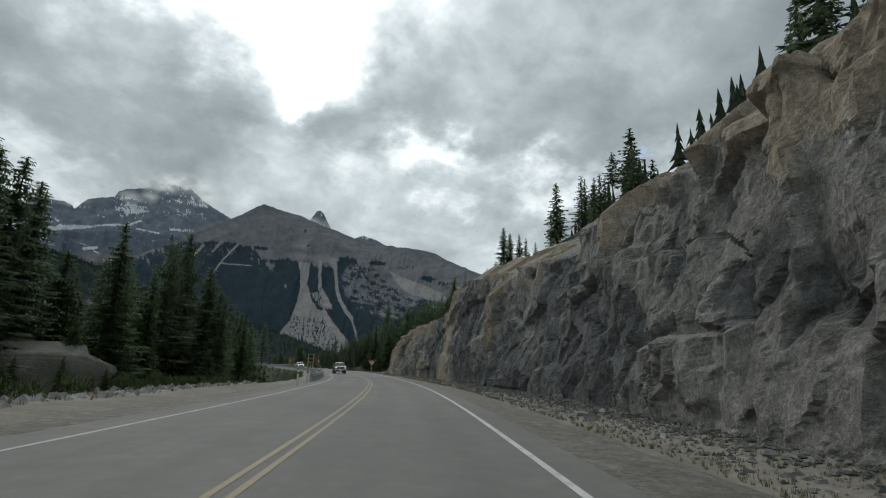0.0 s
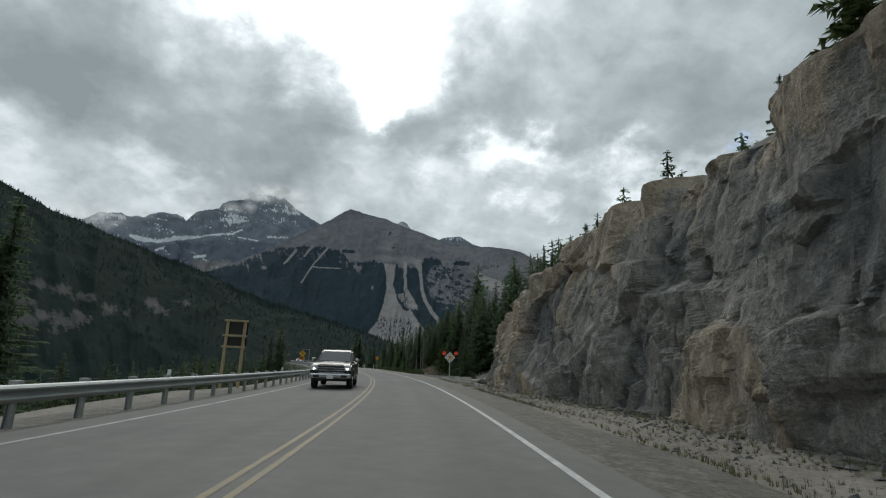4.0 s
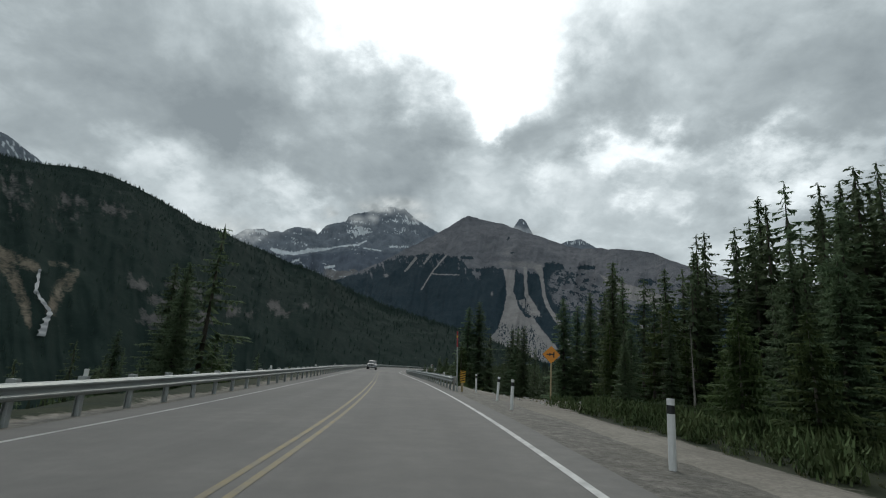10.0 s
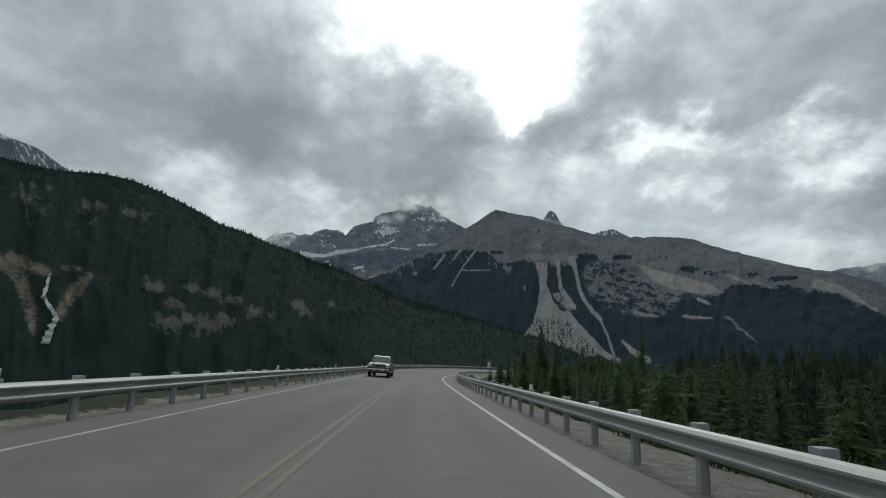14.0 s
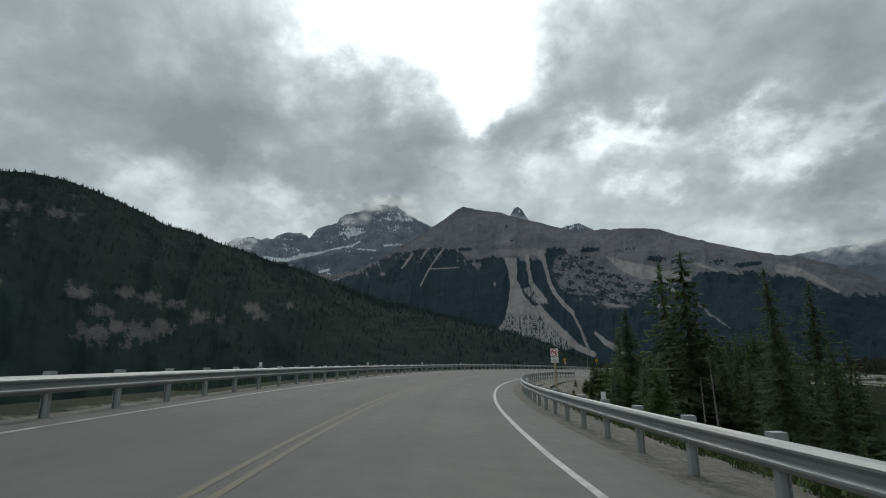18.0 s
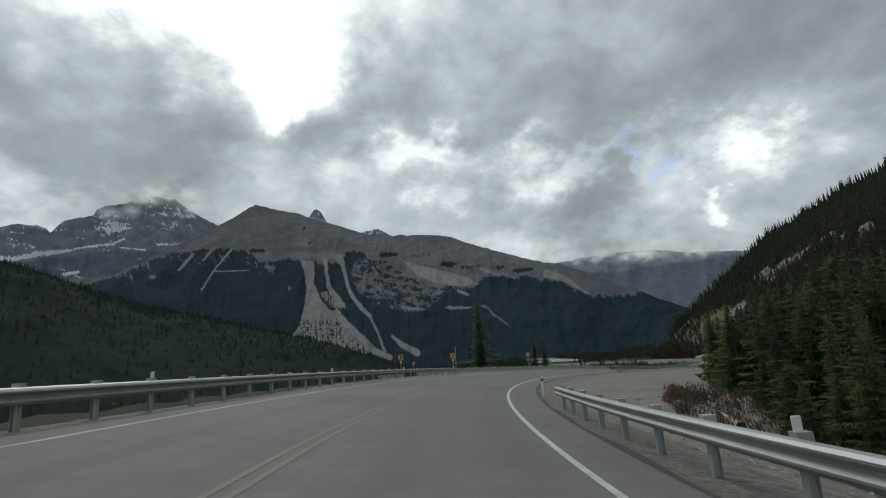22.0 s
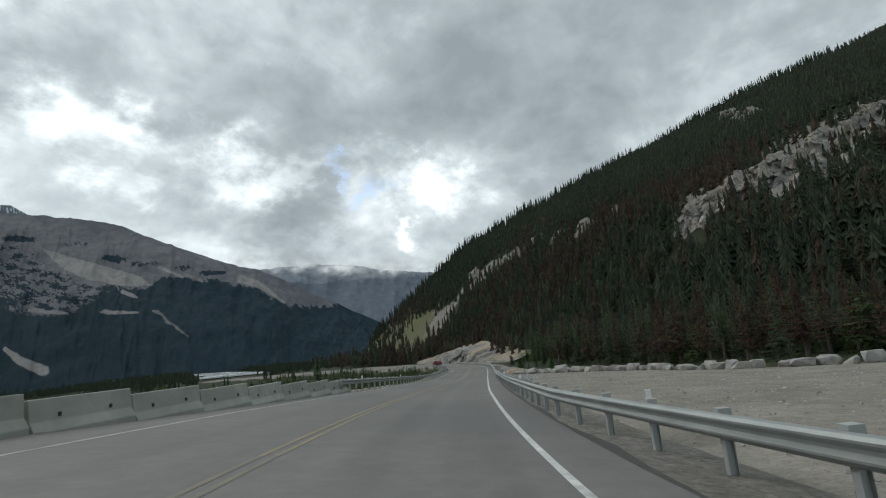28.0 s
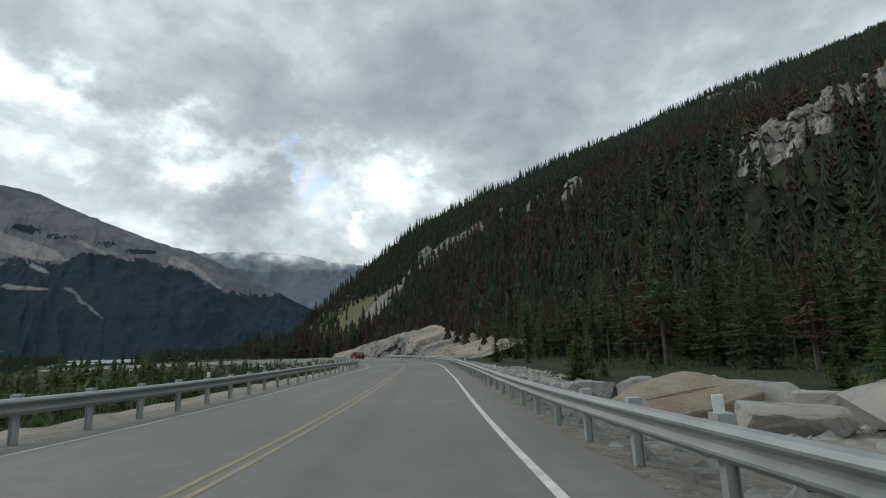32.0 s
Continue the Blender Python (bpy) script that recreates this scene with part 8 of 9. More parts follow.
def pole_mesh(name, h, r, mat, n=8, r_top=None, base=-0.4):
    bm = bmesh.new()
    rings = [[bm.verts.new((rr * math.cos(6.2832 * k / n), rr * math.sin(6.2832 * k / n), z)) for k in range(n)] for rr, z in ((r, base), (r, h * 0.5), (r_top or r, h))]
    for lo, hi in zip(rings[:-1], rings[1:]):
        for k in range(n):
            bm.faces.new((lo[k], lo[(k + 1) % n], hi[(k + 1) % n], hi[k]))
    bm.faces.new(rings[-1])
    bm.faces.new(rings[0][::-1])
    return finish(name, bm, mat)


def face_pose(x, y, z, toward):
    """At a place, the -y side turned towards a plan point."""
    return pose(x, y, z, 0, 0, math.degrees(math.atan2(toward[1] - y, toward[0] - x)) + 90)


def thing(name, m, label, category, group=""):
    return tagged(empty(name, m), label, category, group)


def ground_z(x, y):
    return float(land([x], [y])[0][0])


def build_signs():
    # speed warning sign with a sunburst border and two flags
    x, y = 21.73, 115.39
    g = ground_z(x, y)
    c = 0.76 - g
    ob = thing("speed_warning_sign", face_pose(x, y, g, (15, 96)), "white diamond sign with black rays, yellow plate and orange flags", "road sign")
    part("post", pole_mesh("post", c + 0.2, 0.045, M_POST), ob)
    plate = part("plate", flat_shape("plate", [(a, b + c) for a, b in diamond(0.80)], 0.01, M_SIGN_WHITE, -0.06), ob, "white diamond plate")
    for k in range(20):
        a = 2 * math.pi * (k + 0.5) / 20
        reach = 0.53 / (abs(math.cos(a)) + abs(math.sin(a)))
        w = 0.020
        ca, sa = math.cos(a), math.sin(a)
        pts = [(0.15 * ca - w * 0.5 * sa, 0.15 * sa + w * 0.5 * ca), (0.15 * ca + w * 0.5 * sa, 0.15 * sa - w * 0.5 * ca), (reach * ca + w * sa * 1.5, reach * sa - w * ca * 1.5), (reach * ca - w * sa * 1.5, reach * sa + w * ca * 1.5)]
        part("ray", flat_shape("ray", [(p, q + c) for p, q in pts], 0.002, M_SIGN_BLACK, -0.063), plate, "black ray")
    part("speed_plate", flat_shape("speed_plate", rounded(0.30, 0.34, 0.02, 0, c), 0.004, M_SIGN_YELLOW, -0.068), plate, "yellow advisory plate")
    part("numerals", text_mesh("numerals", "50", 0.20, M_SIGN_BLACK, -0.070), plate, "black numerals", at=pose(0, 0, c - 0.045))
    part("caption_bar", flat_shape("caption_bar", rounded(0.22, 0.05, 0.01, 0, c + 0.11), 0.002, M_SIGN_BLACK, -0.070), plate, "dark caption bar")
    for sx, tilt in ((-1, 15), (1, -35)):
        part("flag", flat_shape("flag", rounded(0.36, 0.36, 0.015), 0.006, M_FLAG), ob, "bright orange flag", at=pose(sx * 0.62, -0.02, c + 0.42, 0, tilt, 0))
        part("flag_rod", pole_mesh("flag_rod", 0.75, 0.010, M_POST, 6, base=0), ob, at=pose(sx * 0.05, 0.0, c - 0.05, 0, sx * 52, 0))

    # orange diamond beside the trees
    x, y = 15.97, 189.33
    g = ground_z(x, y)
    c = 0.33 - g
    ob = thing("warning_sign", face_pose(x, y, g, (11, 165)), "orange diamond warning sign with a black symbol on a dark post", "road sign")
    part("post", pole_mesh("post", c + 0.1, 0.05, M_WOOD_POST, 6), ob, "dark wooden post")
    plate = part("plate", flat_shape("plate", [(a, b + c) for a, b in diamond(0.74)], 0.01, M_SIGN_ORANGE, -0.07), ob, "orange plate")
    part("symbol", flat_shape("symbol", [(a, b + c) for a, b in ((-0.28, -0.03), (-0.12, -0.03), (-0.12, -0.09), (-0.02, -0.03), (0.12, -0.03), (0.12, -0.17), (0.19, -0.17), (0.19, 0.17), (0.12, 0.17), (0.12, 0.06), (-0.02, 0.06), (-0.12, 0.11), (-0.12, 0.05), (-0.28, 0.05))], 0.003, M_SIGN_BLACK, -0.074), plate, "black junction symbol")

    # yellow diamond hanging from a bent pole on the valley side
    x, y = 4.39, 134.47
    g = ground_z(x, y)
    c = 0.30 - g
    ob = thing("hanging_sign", face_pose(x, y, g, (15, 108)), "yellow diamond sign and tab hung from a bent steel pole", "road sign")
    part("pole", pole_mesh("pole", c + 0.78, 0.04, M_STEEL), ob, "bent galvanised pole", at=pose(0.95, 0.05, 0, 0, 0, 0))
    part("arm", one_box("arm", (0.42, 0.05, c + 0.78), (1.1, 0.06, 0.06), M_STEEL, 0.012), ob)
    part("plate", flat_shape("plate", [(a, b + c + 0.22) for a, b in diamond(0.66)], 0.01, M_SIGN_YELLOW), ob, "yellow plate")
    part("symbol", flat_shape("symbol", [(a, b + c + 0.22) for a, b in ((-0.07, -0.27), (0.0, -0.27), (0.03, -0.05), (0.16, 0.0), (0.15, 0.06), (0.03, 0.03), (0.03, 0.13), (0.09, 0.13), (0.0, 0.30), (-0.09, 0.13), (-0.03, 0.13))], 0.003, M_SIGN_BLACK, -0.004), ob, "black side-road arrow")
    part("tab", flat_shape("tab", rounded(0.74, 0.42, 0.03, -0.02, c - 0.42), 0.01, M_SIGN_ORANGE), ob, "orange tab")
    for k in (0.08, -0.08):
        part("caption_bar", flat_shape("caption_bar", rounded(0.56, 0.08, 0.01, -0.02, c - 0.42 + k), 0.002, M_SIGN_BLACK, -0.003), ob, "dark caption bar")

    # back of a large sign on two posts
    x, y = 6.3, 89.7
    g = ground_z(x, y)
    c = 1.1 - g
    ob = thing("sign_from_behind", face_pose(x, y, g, (8, 40)), "dark back of a road sign braced on two wooden posts", "road sign")
    for sx in (-0.42, 0.42):
        part("post", one_box("post", (sx, 0, c / 2), (0.14, 0.14, c + 1.7), M_WOOD_POST, 0.012), ob)
    for k, (z0, h0) in enumerate(((c + 0.45, 0.62), (c - 0.28, 0.5))):
        part("panel", one_box("panel", (0, 0.10, z0), (1.15, 0.02, h0), M_SIGN_BLACK, 0.005), ob, "dark panel")
    for z0 in (c + 0.80, c + 0.05, c - 0.50):
        part("brace", one_box("brace", (0, -0.085, z0), (1.15, 0.05, 0.10), M_WOOD_POST, 0.008), ob)

    # no left turn
    x, y = -6.0, 327.4
    g = ground_z(x, y)
    c = -1.63 - g
    ob = thing("no_left_turn_sign", face_pose(x, y, g, (-12.5, 316)), "white no-left-turn sign with a red ring on a square wooden post", "road sign")
    part("post", one_box("post", (0, 0.02, c / 2 - 0.2), (0.14, 0.10, c + 1.0), M_WOOD_POST, 0.012), ob, "pale square wooden post")
    plate = part("plate", flat_shape("plate", rounded(0.80, 0.76, 0.04, 0, c), 0.01, M_SIGN_WHITE, -0.05), ob, "white plate", at=pose(0, 0, 0.18 * c) @ Matrix.Diagonal((0.82, 1, 0.82, 1)))
    part("border", ring_square("border", 0.77, 0.73, 0.012, M_SIGN_BLACK, -0.053, c), plate, "thin black border")
    part("arrow", flat_shape("arrow", [(a, b + c) for a, b in ((0.10, -0.22), (0.19, -0.22), (0.19, 0.10), (-0.05, 0.10), (-0.05, 0.20), (-0.25, 0.06), (-0.05, -0.08), (-0.05, 0.02), (0.10, 0.02))], 0.002, M_SIGN_BLACK, -0.054), plate, "black left arrow")
    part("ring", ring_mesh("ring", 0.345, 0.065, M_SIGN_RED, -0.058), plate, "red ring", at=pose(0, 0, c))
    part("slash", flat_shape("slash", [(-0.26, 0.20), (-0.20, 0.26), (0.26, -0.20), (0.20, -0.26)], 0.002, M_SIGN_RED, -0.060), plate, "red slash", at=pose(0, 0, c))
    low = part("caption_plate", flat_shape("caption_plate", rounded(0.84, 0.56, 0.04, 0, c - 0.69), 0.01, M_SIGN_WHITE, -0.05), ob, "white caption plate", at=pose(0, 0, 0.18 * c) @ Matrix.Diagonal((0.82, 1, 0.82, 1)))
    part("border", ring_square("border", 0.81, 0.53, 0.012, M_SIGN_BLACK, -0.053, c - 0.69), low, "thin black border")
    part("caption", text_mesh("caption", "EXCEPT\nHIGHWAY\nMAINTENANCE\nVEHICLES", 0.115, M_SIGN_BLACK, -0.054), low, "black capital letters", at=pose(0, 0, c - 0.69))

    # chevrons on the outside of the bend
    for x, y, z, to in ((8.43, 421.3, -2.17, (1, 372)), (17.4, 425.0, -2.4, (8, 388))):
        g = ground_z(x, y)
        c = z - g
        ob = thing("chevron_sign", face_pose(x, y, g, to), "yellow chevron sign with a small white plate on a post", "road sign", "chevron signs")
        part("post", pole_mesh("post", c + 0.1, 0.04, M_POST, 6), ob)
        part("plate", flat_shape("plate", rounded(0.62, 0.76, 0.03, 0, c), 0.01, M_SIGN_YELLOW, -0.06), ob, "yellow plate")
        part("chevron", flat_shape("chevron", [(a, b + c) for a, b in ((-0.22, 0.33), (0.0, 0.33), (0.24, 0.0), (0.0, -0.33), (-0.22, -0.33), (0.02, 0.0))], 0.002, M_SIGN_BLACK, -0.063), ob, "black chevron")
        part("small_plate", flat_shape("small_plate", rounded(0.30, 0.30, 0.03, 0, c - 0.68), 0.01, M_SIGN_WHITE, -0.06), ob, "small white plate")
        part("caption_bar", flat_shape("caption_bar", rounded(0.16, 0.08, 0.01, 0, c - 0.68), 0.002, M_SIGN_BLACK, -0.063), ob)

    # diamond seen from behind, and a small red sign
    x, y = 33.94, 432.23
    g = ground_z(x, y)
    c = -3.03 - g
    ob = thing("sign_from_behind", face_pose(x, y, g, (28, 412)), "grey back of a diamond road sign on a thin post", "road sign")
    part("post", pole_mesh("post", c + 0.3, 0.04, M_SIGN_BACK, 6), ob)
    part("plate", flat_shape("plate", [(a, b + c) for a, b in diamond(0.62)], 0.01, M_SIGN_BACK, 0.05), ob, "bare aluminium back")
    x, y, _ = (float(v) for v in on_road(409, -9.3))
    g = ground_z(x, y)
    ob = thing("red_sign", face_pose(x, y, g, (2, 380)), "small red octagonal sign with a pale border behind the rail", "road sign")
    h = 1.15 + max(0.0, -4.2 - g)
    part("post", pole_mesh("post", h, 0.03, M_POST, 6), ob)
    part("plate", flat_shape("plate", [(0.15 * math.cos(radians(22.5 + 45 * k)), h + 0.15 * math.sin(radians(22.5 + 45 * k))) for k in range(8)], 0.008, M_SIGN_WHITE, -0.04), ob, "pale octagonal plate")
    part("face", flat_shape("face", [(0.125 * math.cos(radians(22.5 + 45 * k)), h + 0.125 * math.sin(radians(22.5 + 45 * k))) for k in range(8)], 0.004, M_SIGN_RED, -0.044), ob, "red face")

    # hazard boards and snow poles at the guardrails' ends
    def hazard(s, d, w=0.30, h=0.62, lift=0.45, label="yellow and black striped hazard board at the guardrail end"):
        ob = thing("hazard_marker", stand(s, d), label, "road sign", "hazard markers")
        part("post", one_box("post", (0, 0.03, 0.25), (0.12, 0.08, 1.2), M_WOOD_POST, 0.01), ob)
        part("board", flat_shape("board", rounded(w, h, 0.02, 0, lift + h / 2), 0.012, M_SIGN_YELLOW, -0.03), ob, "yellow board")
        for k in range(5):
            z = lift + 0.02 + k * h / 5
            part("stripe", flat_shape("stripe", [(-w / 2, z), (-w / 2, z + h * 0.10), (w / 2, min(lift + h, z + h * 0.26)), (w / 2, min(lift + h - 0.005, z + h * 0.16))], 0.002, M_SIGN_BLACK, -0.033), ob, "black diagonal stripe")

    hazard(187.2, 5.15)
    hazard(455.6, 6.05, 0.30, 0.55, 0.35)
    ob = thing("snow_pole", stand(187.0, 4.85) @ pose(0, 0, 0, 0, -3, 0), "tall thin steel snow pole with a red upper end", "pole", "snow poles")
    part("pole", pole_mesh("pole", 2.35, 0.035, M_POST), ob)
    part("red_sleeve", pole_mesh("red_sleeve", 0.85, 0.037, plain("faded_red", (0.38, 0.03, 0.04), 0.6), base=0), ob, "red sleeve", at=pose(0, 0, 2.35))
    part("band", pole_mesh("band", 0.10, 0.040, M_SIGN_YELLOW, base=0), ob, "yellow band", at=pose(0, 0, 2.86))
    ob = thing("snow_pole", stand(413.2, -5.9) @ pose(0, 0, 0, 0, 2, 0), "tall thin bare steel snow pole", "pole", "snow poles")
    part("pole", pole_mesh("pole", 3.1, 0.035, M_POST), ob)

    # white delineator posts with a black band
    first = None
    for s, d, h in ((34.9, -4.75, 0.95), (41.0, -4.85, 0.95), (166.7, 5.6, 0.95), (180.7, 5.75, 0.95), (187.9, 6.05, 0.95), (382.4, 5.2, 0.95), (176.1, 5.3, 0.95)):
        m = stand(s, d, -0.03) @ pose(0, 0, 0, 0, (s * 7 % 5) - 2, 0)
        if first is None:
            first = thing("delineator_post", m, "white plastic delineator post with a black band", "post", "delineator posts")
            part("shaft", pole_mesh("shaft", 0.95, 0.055, M_PLASTIC, 10), first)
            part("band", pole_mesh("band", 0.12, 0.058, M_SIGN_BLACK, 10, base=0), first, "black band", at=pose(0, 0, 0.74))
        else:
            copy_thing(first, m)


def ring_square(name, w, h, t, mat, y, cz):
    bm = bmesh.new()
    a, b = rounded(w, h, 0.035, 0, cz), rounded(w - 2 * t, h - 2 * t, 0.03, 0, cz)
    va, vb = [bm.verts.new((p, y, q)) for p, q in a], [bm.verts.new((p, y, q)) for p, q in b]
    n = len(a)
    for i in range(n):
        bm.faces.new((va[i], va[(i + 1) % n], vb[(i + 1) % n], vb[i]))
    bmesh.ops.recalc_face_normals(bm, faces=bm.faces)
    return finish(name, bm, mat)


# ---- vehicles ----
M_GLASS = plain("dark_window_glass", (0.035, 0.042, 0.044), 0.10, 0.0, 1.0)
M_TYRE = material("tyre_rubber", ((0.012, 0.012, 0.012), (0.025, 0.025, 0.025)), scale=6, rough=0.85, bump=0.2, space="obj")
M_CHROME = plain("chrome_trim", (0.55, 0.56, 0.57), 0.22, 0.9)
M_DARK_TRIM = plain("dark_trim", (0.02, 0.021, 0.022), 0.6)
M_RIM = plain("alloy_rim", (0.42, 0.43, 0.44), 0.35, 0.8)
M_LAMP_GLASS = plain("headlamp_glass", (0.6, 0.62, 0.63), 0.15, 0.2, 0.9)
M_TAIL = plain("tail_lamp", (0.35, 0.01, 0.01), 0.25)


def extrude_profile(name, pts, half, mat, top_in=0.0, z_ref=0.0, bevel=0.03, segments=2):
    """A body from its side outline (y, z), width 2 * half, drawn in by top_in per metre above z_ref."""
    bm = bmesh.new()
    rows = []
    for sx in (-1, 1):
        rows.append([bm.verts.new((sx * (half - max(0, z - z_ref) * top_in), y, z)) for y, z in pts])
    n = len(pts)
    f0, f1 = bm.faces.new(rows[0][::-1]), bm.faces.new(rows[1])
    for i in range(n):
        bm.faces.new((rows[0][i], rows[0][(i + 1) % n], rows[1][(i + 1) % n], rows[1][i]))
    bmesh.ops.recalc_face_normals(bm, faces=bm.faces)
    rim = list({e for f in (f0, f1) for e in f.edges})
    bmesh.ops.bevel(bm, geom=rim, offset=bevel, segments=segments, affect="EDGES", clamp_overlap=True)
    me = finish(name, bm, mat, True)
    me.set_sharp_from_angle(angle=radians(38))
    return me


def arch(cy, r, z0, steps=8, reverse=False):
    a = [(cy + r * math.cos(math.pi * k / steps), z0 + r * math.sin(math.pi * k / steps)) for k in range(steps + 1)]
    return a if not reverse else a[::-1]


def wheel(parent, x, y, r=0.40, w=0.27):
    side = 1 if x > 0 else -1
    bm = bmesh.new()
    bmesh.ops.create_cone(bm, cap_ends=True, segments=24, radius1=r, radius2=r, depth=w)
    bmesh.ops.bevel(bm, geom=[e for e in bm.edges if abs(e.verts[0].co.z - e.verts[1].co.z) < 0.01], offset=0.04, segments=2, affect="EDGES", clamp_overlap=True)
    bmesh.ops.rotate(bm, cent=(0, 0, 0), matrix=Matrix.Rotation(radians(90), 3, "Y"), verts=bm.verts)
    wh = part("wheel", finish("wheel", bm, M_TYRE, True), parent, "black tyre", at=pose(x, y, r))
    bm = bmesh.new()
    bmesh.ops.create_cone(bm, cap_ends=True, segments=20, radius1=r * 0.60, radius2=r * 0.52, depth=0.05)
    bmesh.ops.rotate(bm, cent=(0, 0, 0), matrix=Matrix.Rotation(radians(90 * side), 3, "Y"), verts=bm.verts)
    rim = part("rim", finish("rim", bm, M_RIM), wh, "silver alloy rim", at=pose(side * (w / 2 + 0.005), 0, 0))
    for k in range(6):
        bm = bmesh.new()
        box(bm, (side * (w / 2 + 0.034), 0, r * 0.33), (0.012, 0.06, r * 0.34), 0.0)
        bmesh.ops.rotate(bm, cent=(0, 0, 0), matrix=Matrix.Rotation(radians(60 * k + 30), 3, "X"), verts=bm.verts)
        part("rim_slot", finish("rim_slot", bm, M_DARK_TRIM), wh)
    return wh


def window(name, quad, parent, label="dark window glass", mat=None):
    """A thin glass pane from four corners."""
    bm = bmesh.new()
    a = [Vector(q) for q in quad]
    n = (a[1] - a[0]).cross(a[3] - a[0]).normalized() * 0.012
    f = [bm.verts.new(q + n) for q in a]
    b = [bm.verts.new(q - n) for q in a]
    bm.faces.new(f)
    bm.faces.new(b[::-1])
    for i in range(4):
        bm.faces.new((f[i], b[i], b[(i + 1) % 4], f[(i + 1) % 4]))
    bmesh.ops.recalc_face_normals(bm, faces=bm.faces)
    return part(name, finish(name, bm, mat or M_GLASS), parent, label)


def pickup(m, paint, label, chrome=True, lights=False):
    """A crew-cab pickup, nose towards +y."""
    ob = thing("pickup_truck", m, label, "pickup truck", "vehicles on the road")
    f, r = 1.87, -1.80
    low = 0.52
    side = [(2.86, low + 0.10), (2.93, 0.80), (2.93, 1.02), (2.86, 1.17), (2.70, 1.235), (2.0, 1.285), (1.18, 1.31), (0.4, 1.30), (-0.95, 1.30), (-1.02, 1.345), (-2.86, 1.365), (-2.95, 1.33), (-2.95, 0.8), (-2.88, low + 0.1), (-2.55, low)]
    side += arch(r, 0.50, low, 10, True) + [(r + 0.7, low - 0.05), (f - 0.7, low - 0.05)] + arch(f, 0.50, low, 10, True) + [(2.55, low)]
    part("body", extrude_profile("body", side, 1.0, paint, 0.10, 0.95, 0.085, 3), ob)
    part("hood", extrude_profile("hood", [(2.80, 1.17), (2.72, 1.24), (2.3, 1.295), (1.25, 1.345), (1.10, 1.345), (1.10, 1.2)], 0.62, paint, 0.3, 1.2, 0.05, 3), ob, "raised hood panel")
    cab = [(1.22, 1.28), (0.80, 1.60), (0.45, 1.83), (0.26, 1.91), (0.0, 1.945), (-0.5, 1.945), (-0.80, 1.90), (-0.94, 1.80), (-1.05, 1.30)]
    part("cab", extrude_profile("cab", cab, 0.94, paint, 0.22, 1.3, 0.075, 3), ob)
    window("windshield", [(-0.80, 1.185, 1.335), (0.80, 1.185, 1.335), (0.69, 0.475, 1.845), (-0.69, 0.475, 1.845)], ob, "sloping windshield")
    window("rear_window", [(0.70, -1.035, 1.40), (-0.70, -1.035, 1.40), (-0.66, -0.955, 1.80), (0.66, -0.955, 1.80)], ob, "dark rear window")
    for sx in (-1, 1):
        xl, xh = sx * 0.925, sx * 0.815
        window("side_window", [(xl, 0.95, 1.36), (xl, 0.12, 1.36), (xh, 0.12, 1.83), (xh, 0.40, 1.83)], ob)
        window("side_window", [(xl, 0.02, 1.36), (xl, -0.85, 1.36), (xh, -0.80, 1.83), (xh, 0.02, 1.83)], ob)
        part("mirror", one_box("mirror", (sx * 1.12, 0.92, 1.42), (0.22, 0.14, 0.20), M_CHROME if lights else M_DARK_TRIM, 0.05), ob, "side mirror")
        part("running_board", one_box("running_board", (sx * 0.98, 0.05, 0.46), (0.16, 2.3, 0.06), M_CHROME if chrome else M_DARK_TRIM, 0.02), ob, "step bar")
        part("headlight", one_box("headlight", (sx * 0.80, 2.87, 1.03), (0.34, 0.16, 0.24), M_LAMP_GLASS, 0.03), ob, "clear headlight")
        part("tail_light", one_box("tail_light", (sx * 0.90, -2.93, 1.08), (0.14, 0.08, 0.42), M_TAIL, 0.02), ob, "red tail light")
        for y in (f, r):
            wheel(ob, sx * 0.86, y)
            part("wheel_arch", extrude_profile("wheel_arch", arch(y, 0.54, 0.50, 8) + arch(y, 0.47, 0.50, 8, True), 0.03, M_DARK_TRIM if not chrome else paint, 0, 0, 0.005), ob, "flared arch", at=pose(sx * 0.985, 0, 0))
        part("door_seam", one_box("door_seam", (sx * 1.001, 0.07, 0.92), (0.006, 0.012, 0.60), M_DARK_TRIM), ob)
        part("door_handle", one_box("door_handle", (sx * 1.0, 0.22, 1.16), (0.03, 0.18, 0.035), M_DARK_TRIM, 0.008), ob)
        part("door_handle", one_box("door_handle", (sx * 1.0, -0.72, 1.16), (0.03, 0.18, 0.035), M_DARK_TRIM, 0.008), ob)
        part("fog_lamp", one_box("fog_lamp", (sx * 0.66, 3.06, 0.66), (0.26, 0.04, 0.12), M_DARK_TRIM, 0.02), ob)
    part("grille", one_box("grille", (0, 2.92, 0.98), (1.26, 0.08, 0.44), M_DARK_TRIM, 0.03), ob, "black grille")
    for z in (1.15, 1.03, 0.93, 0.82):
        part("grille_bar", one_box("grille_bar", (0, 2.968, z), (1.24, 0.03, 0.035 if z != 0.93 else 0.05), M_CHROME, 0.012), ob, "chrome grille bar")
    part("badge", one_box("badge", (0, 2.985, 0.98), (0.24, 0.03, 0.10), M_DARK_TRIM, 0.02), ob, "dark oval badge")
    part("bumper", one_box("bumper", (0, 2.95, 0.66), (1.98, 0.22, 0.24), M_CHROME, 0.06), ob, "chrome front bumper")
    part("lower_valance", one_box("lower_valance", (0, 2.86, 0.50), (1.5, 0.2, 0.10), M_DARK_TRIM, 0.03), ob)
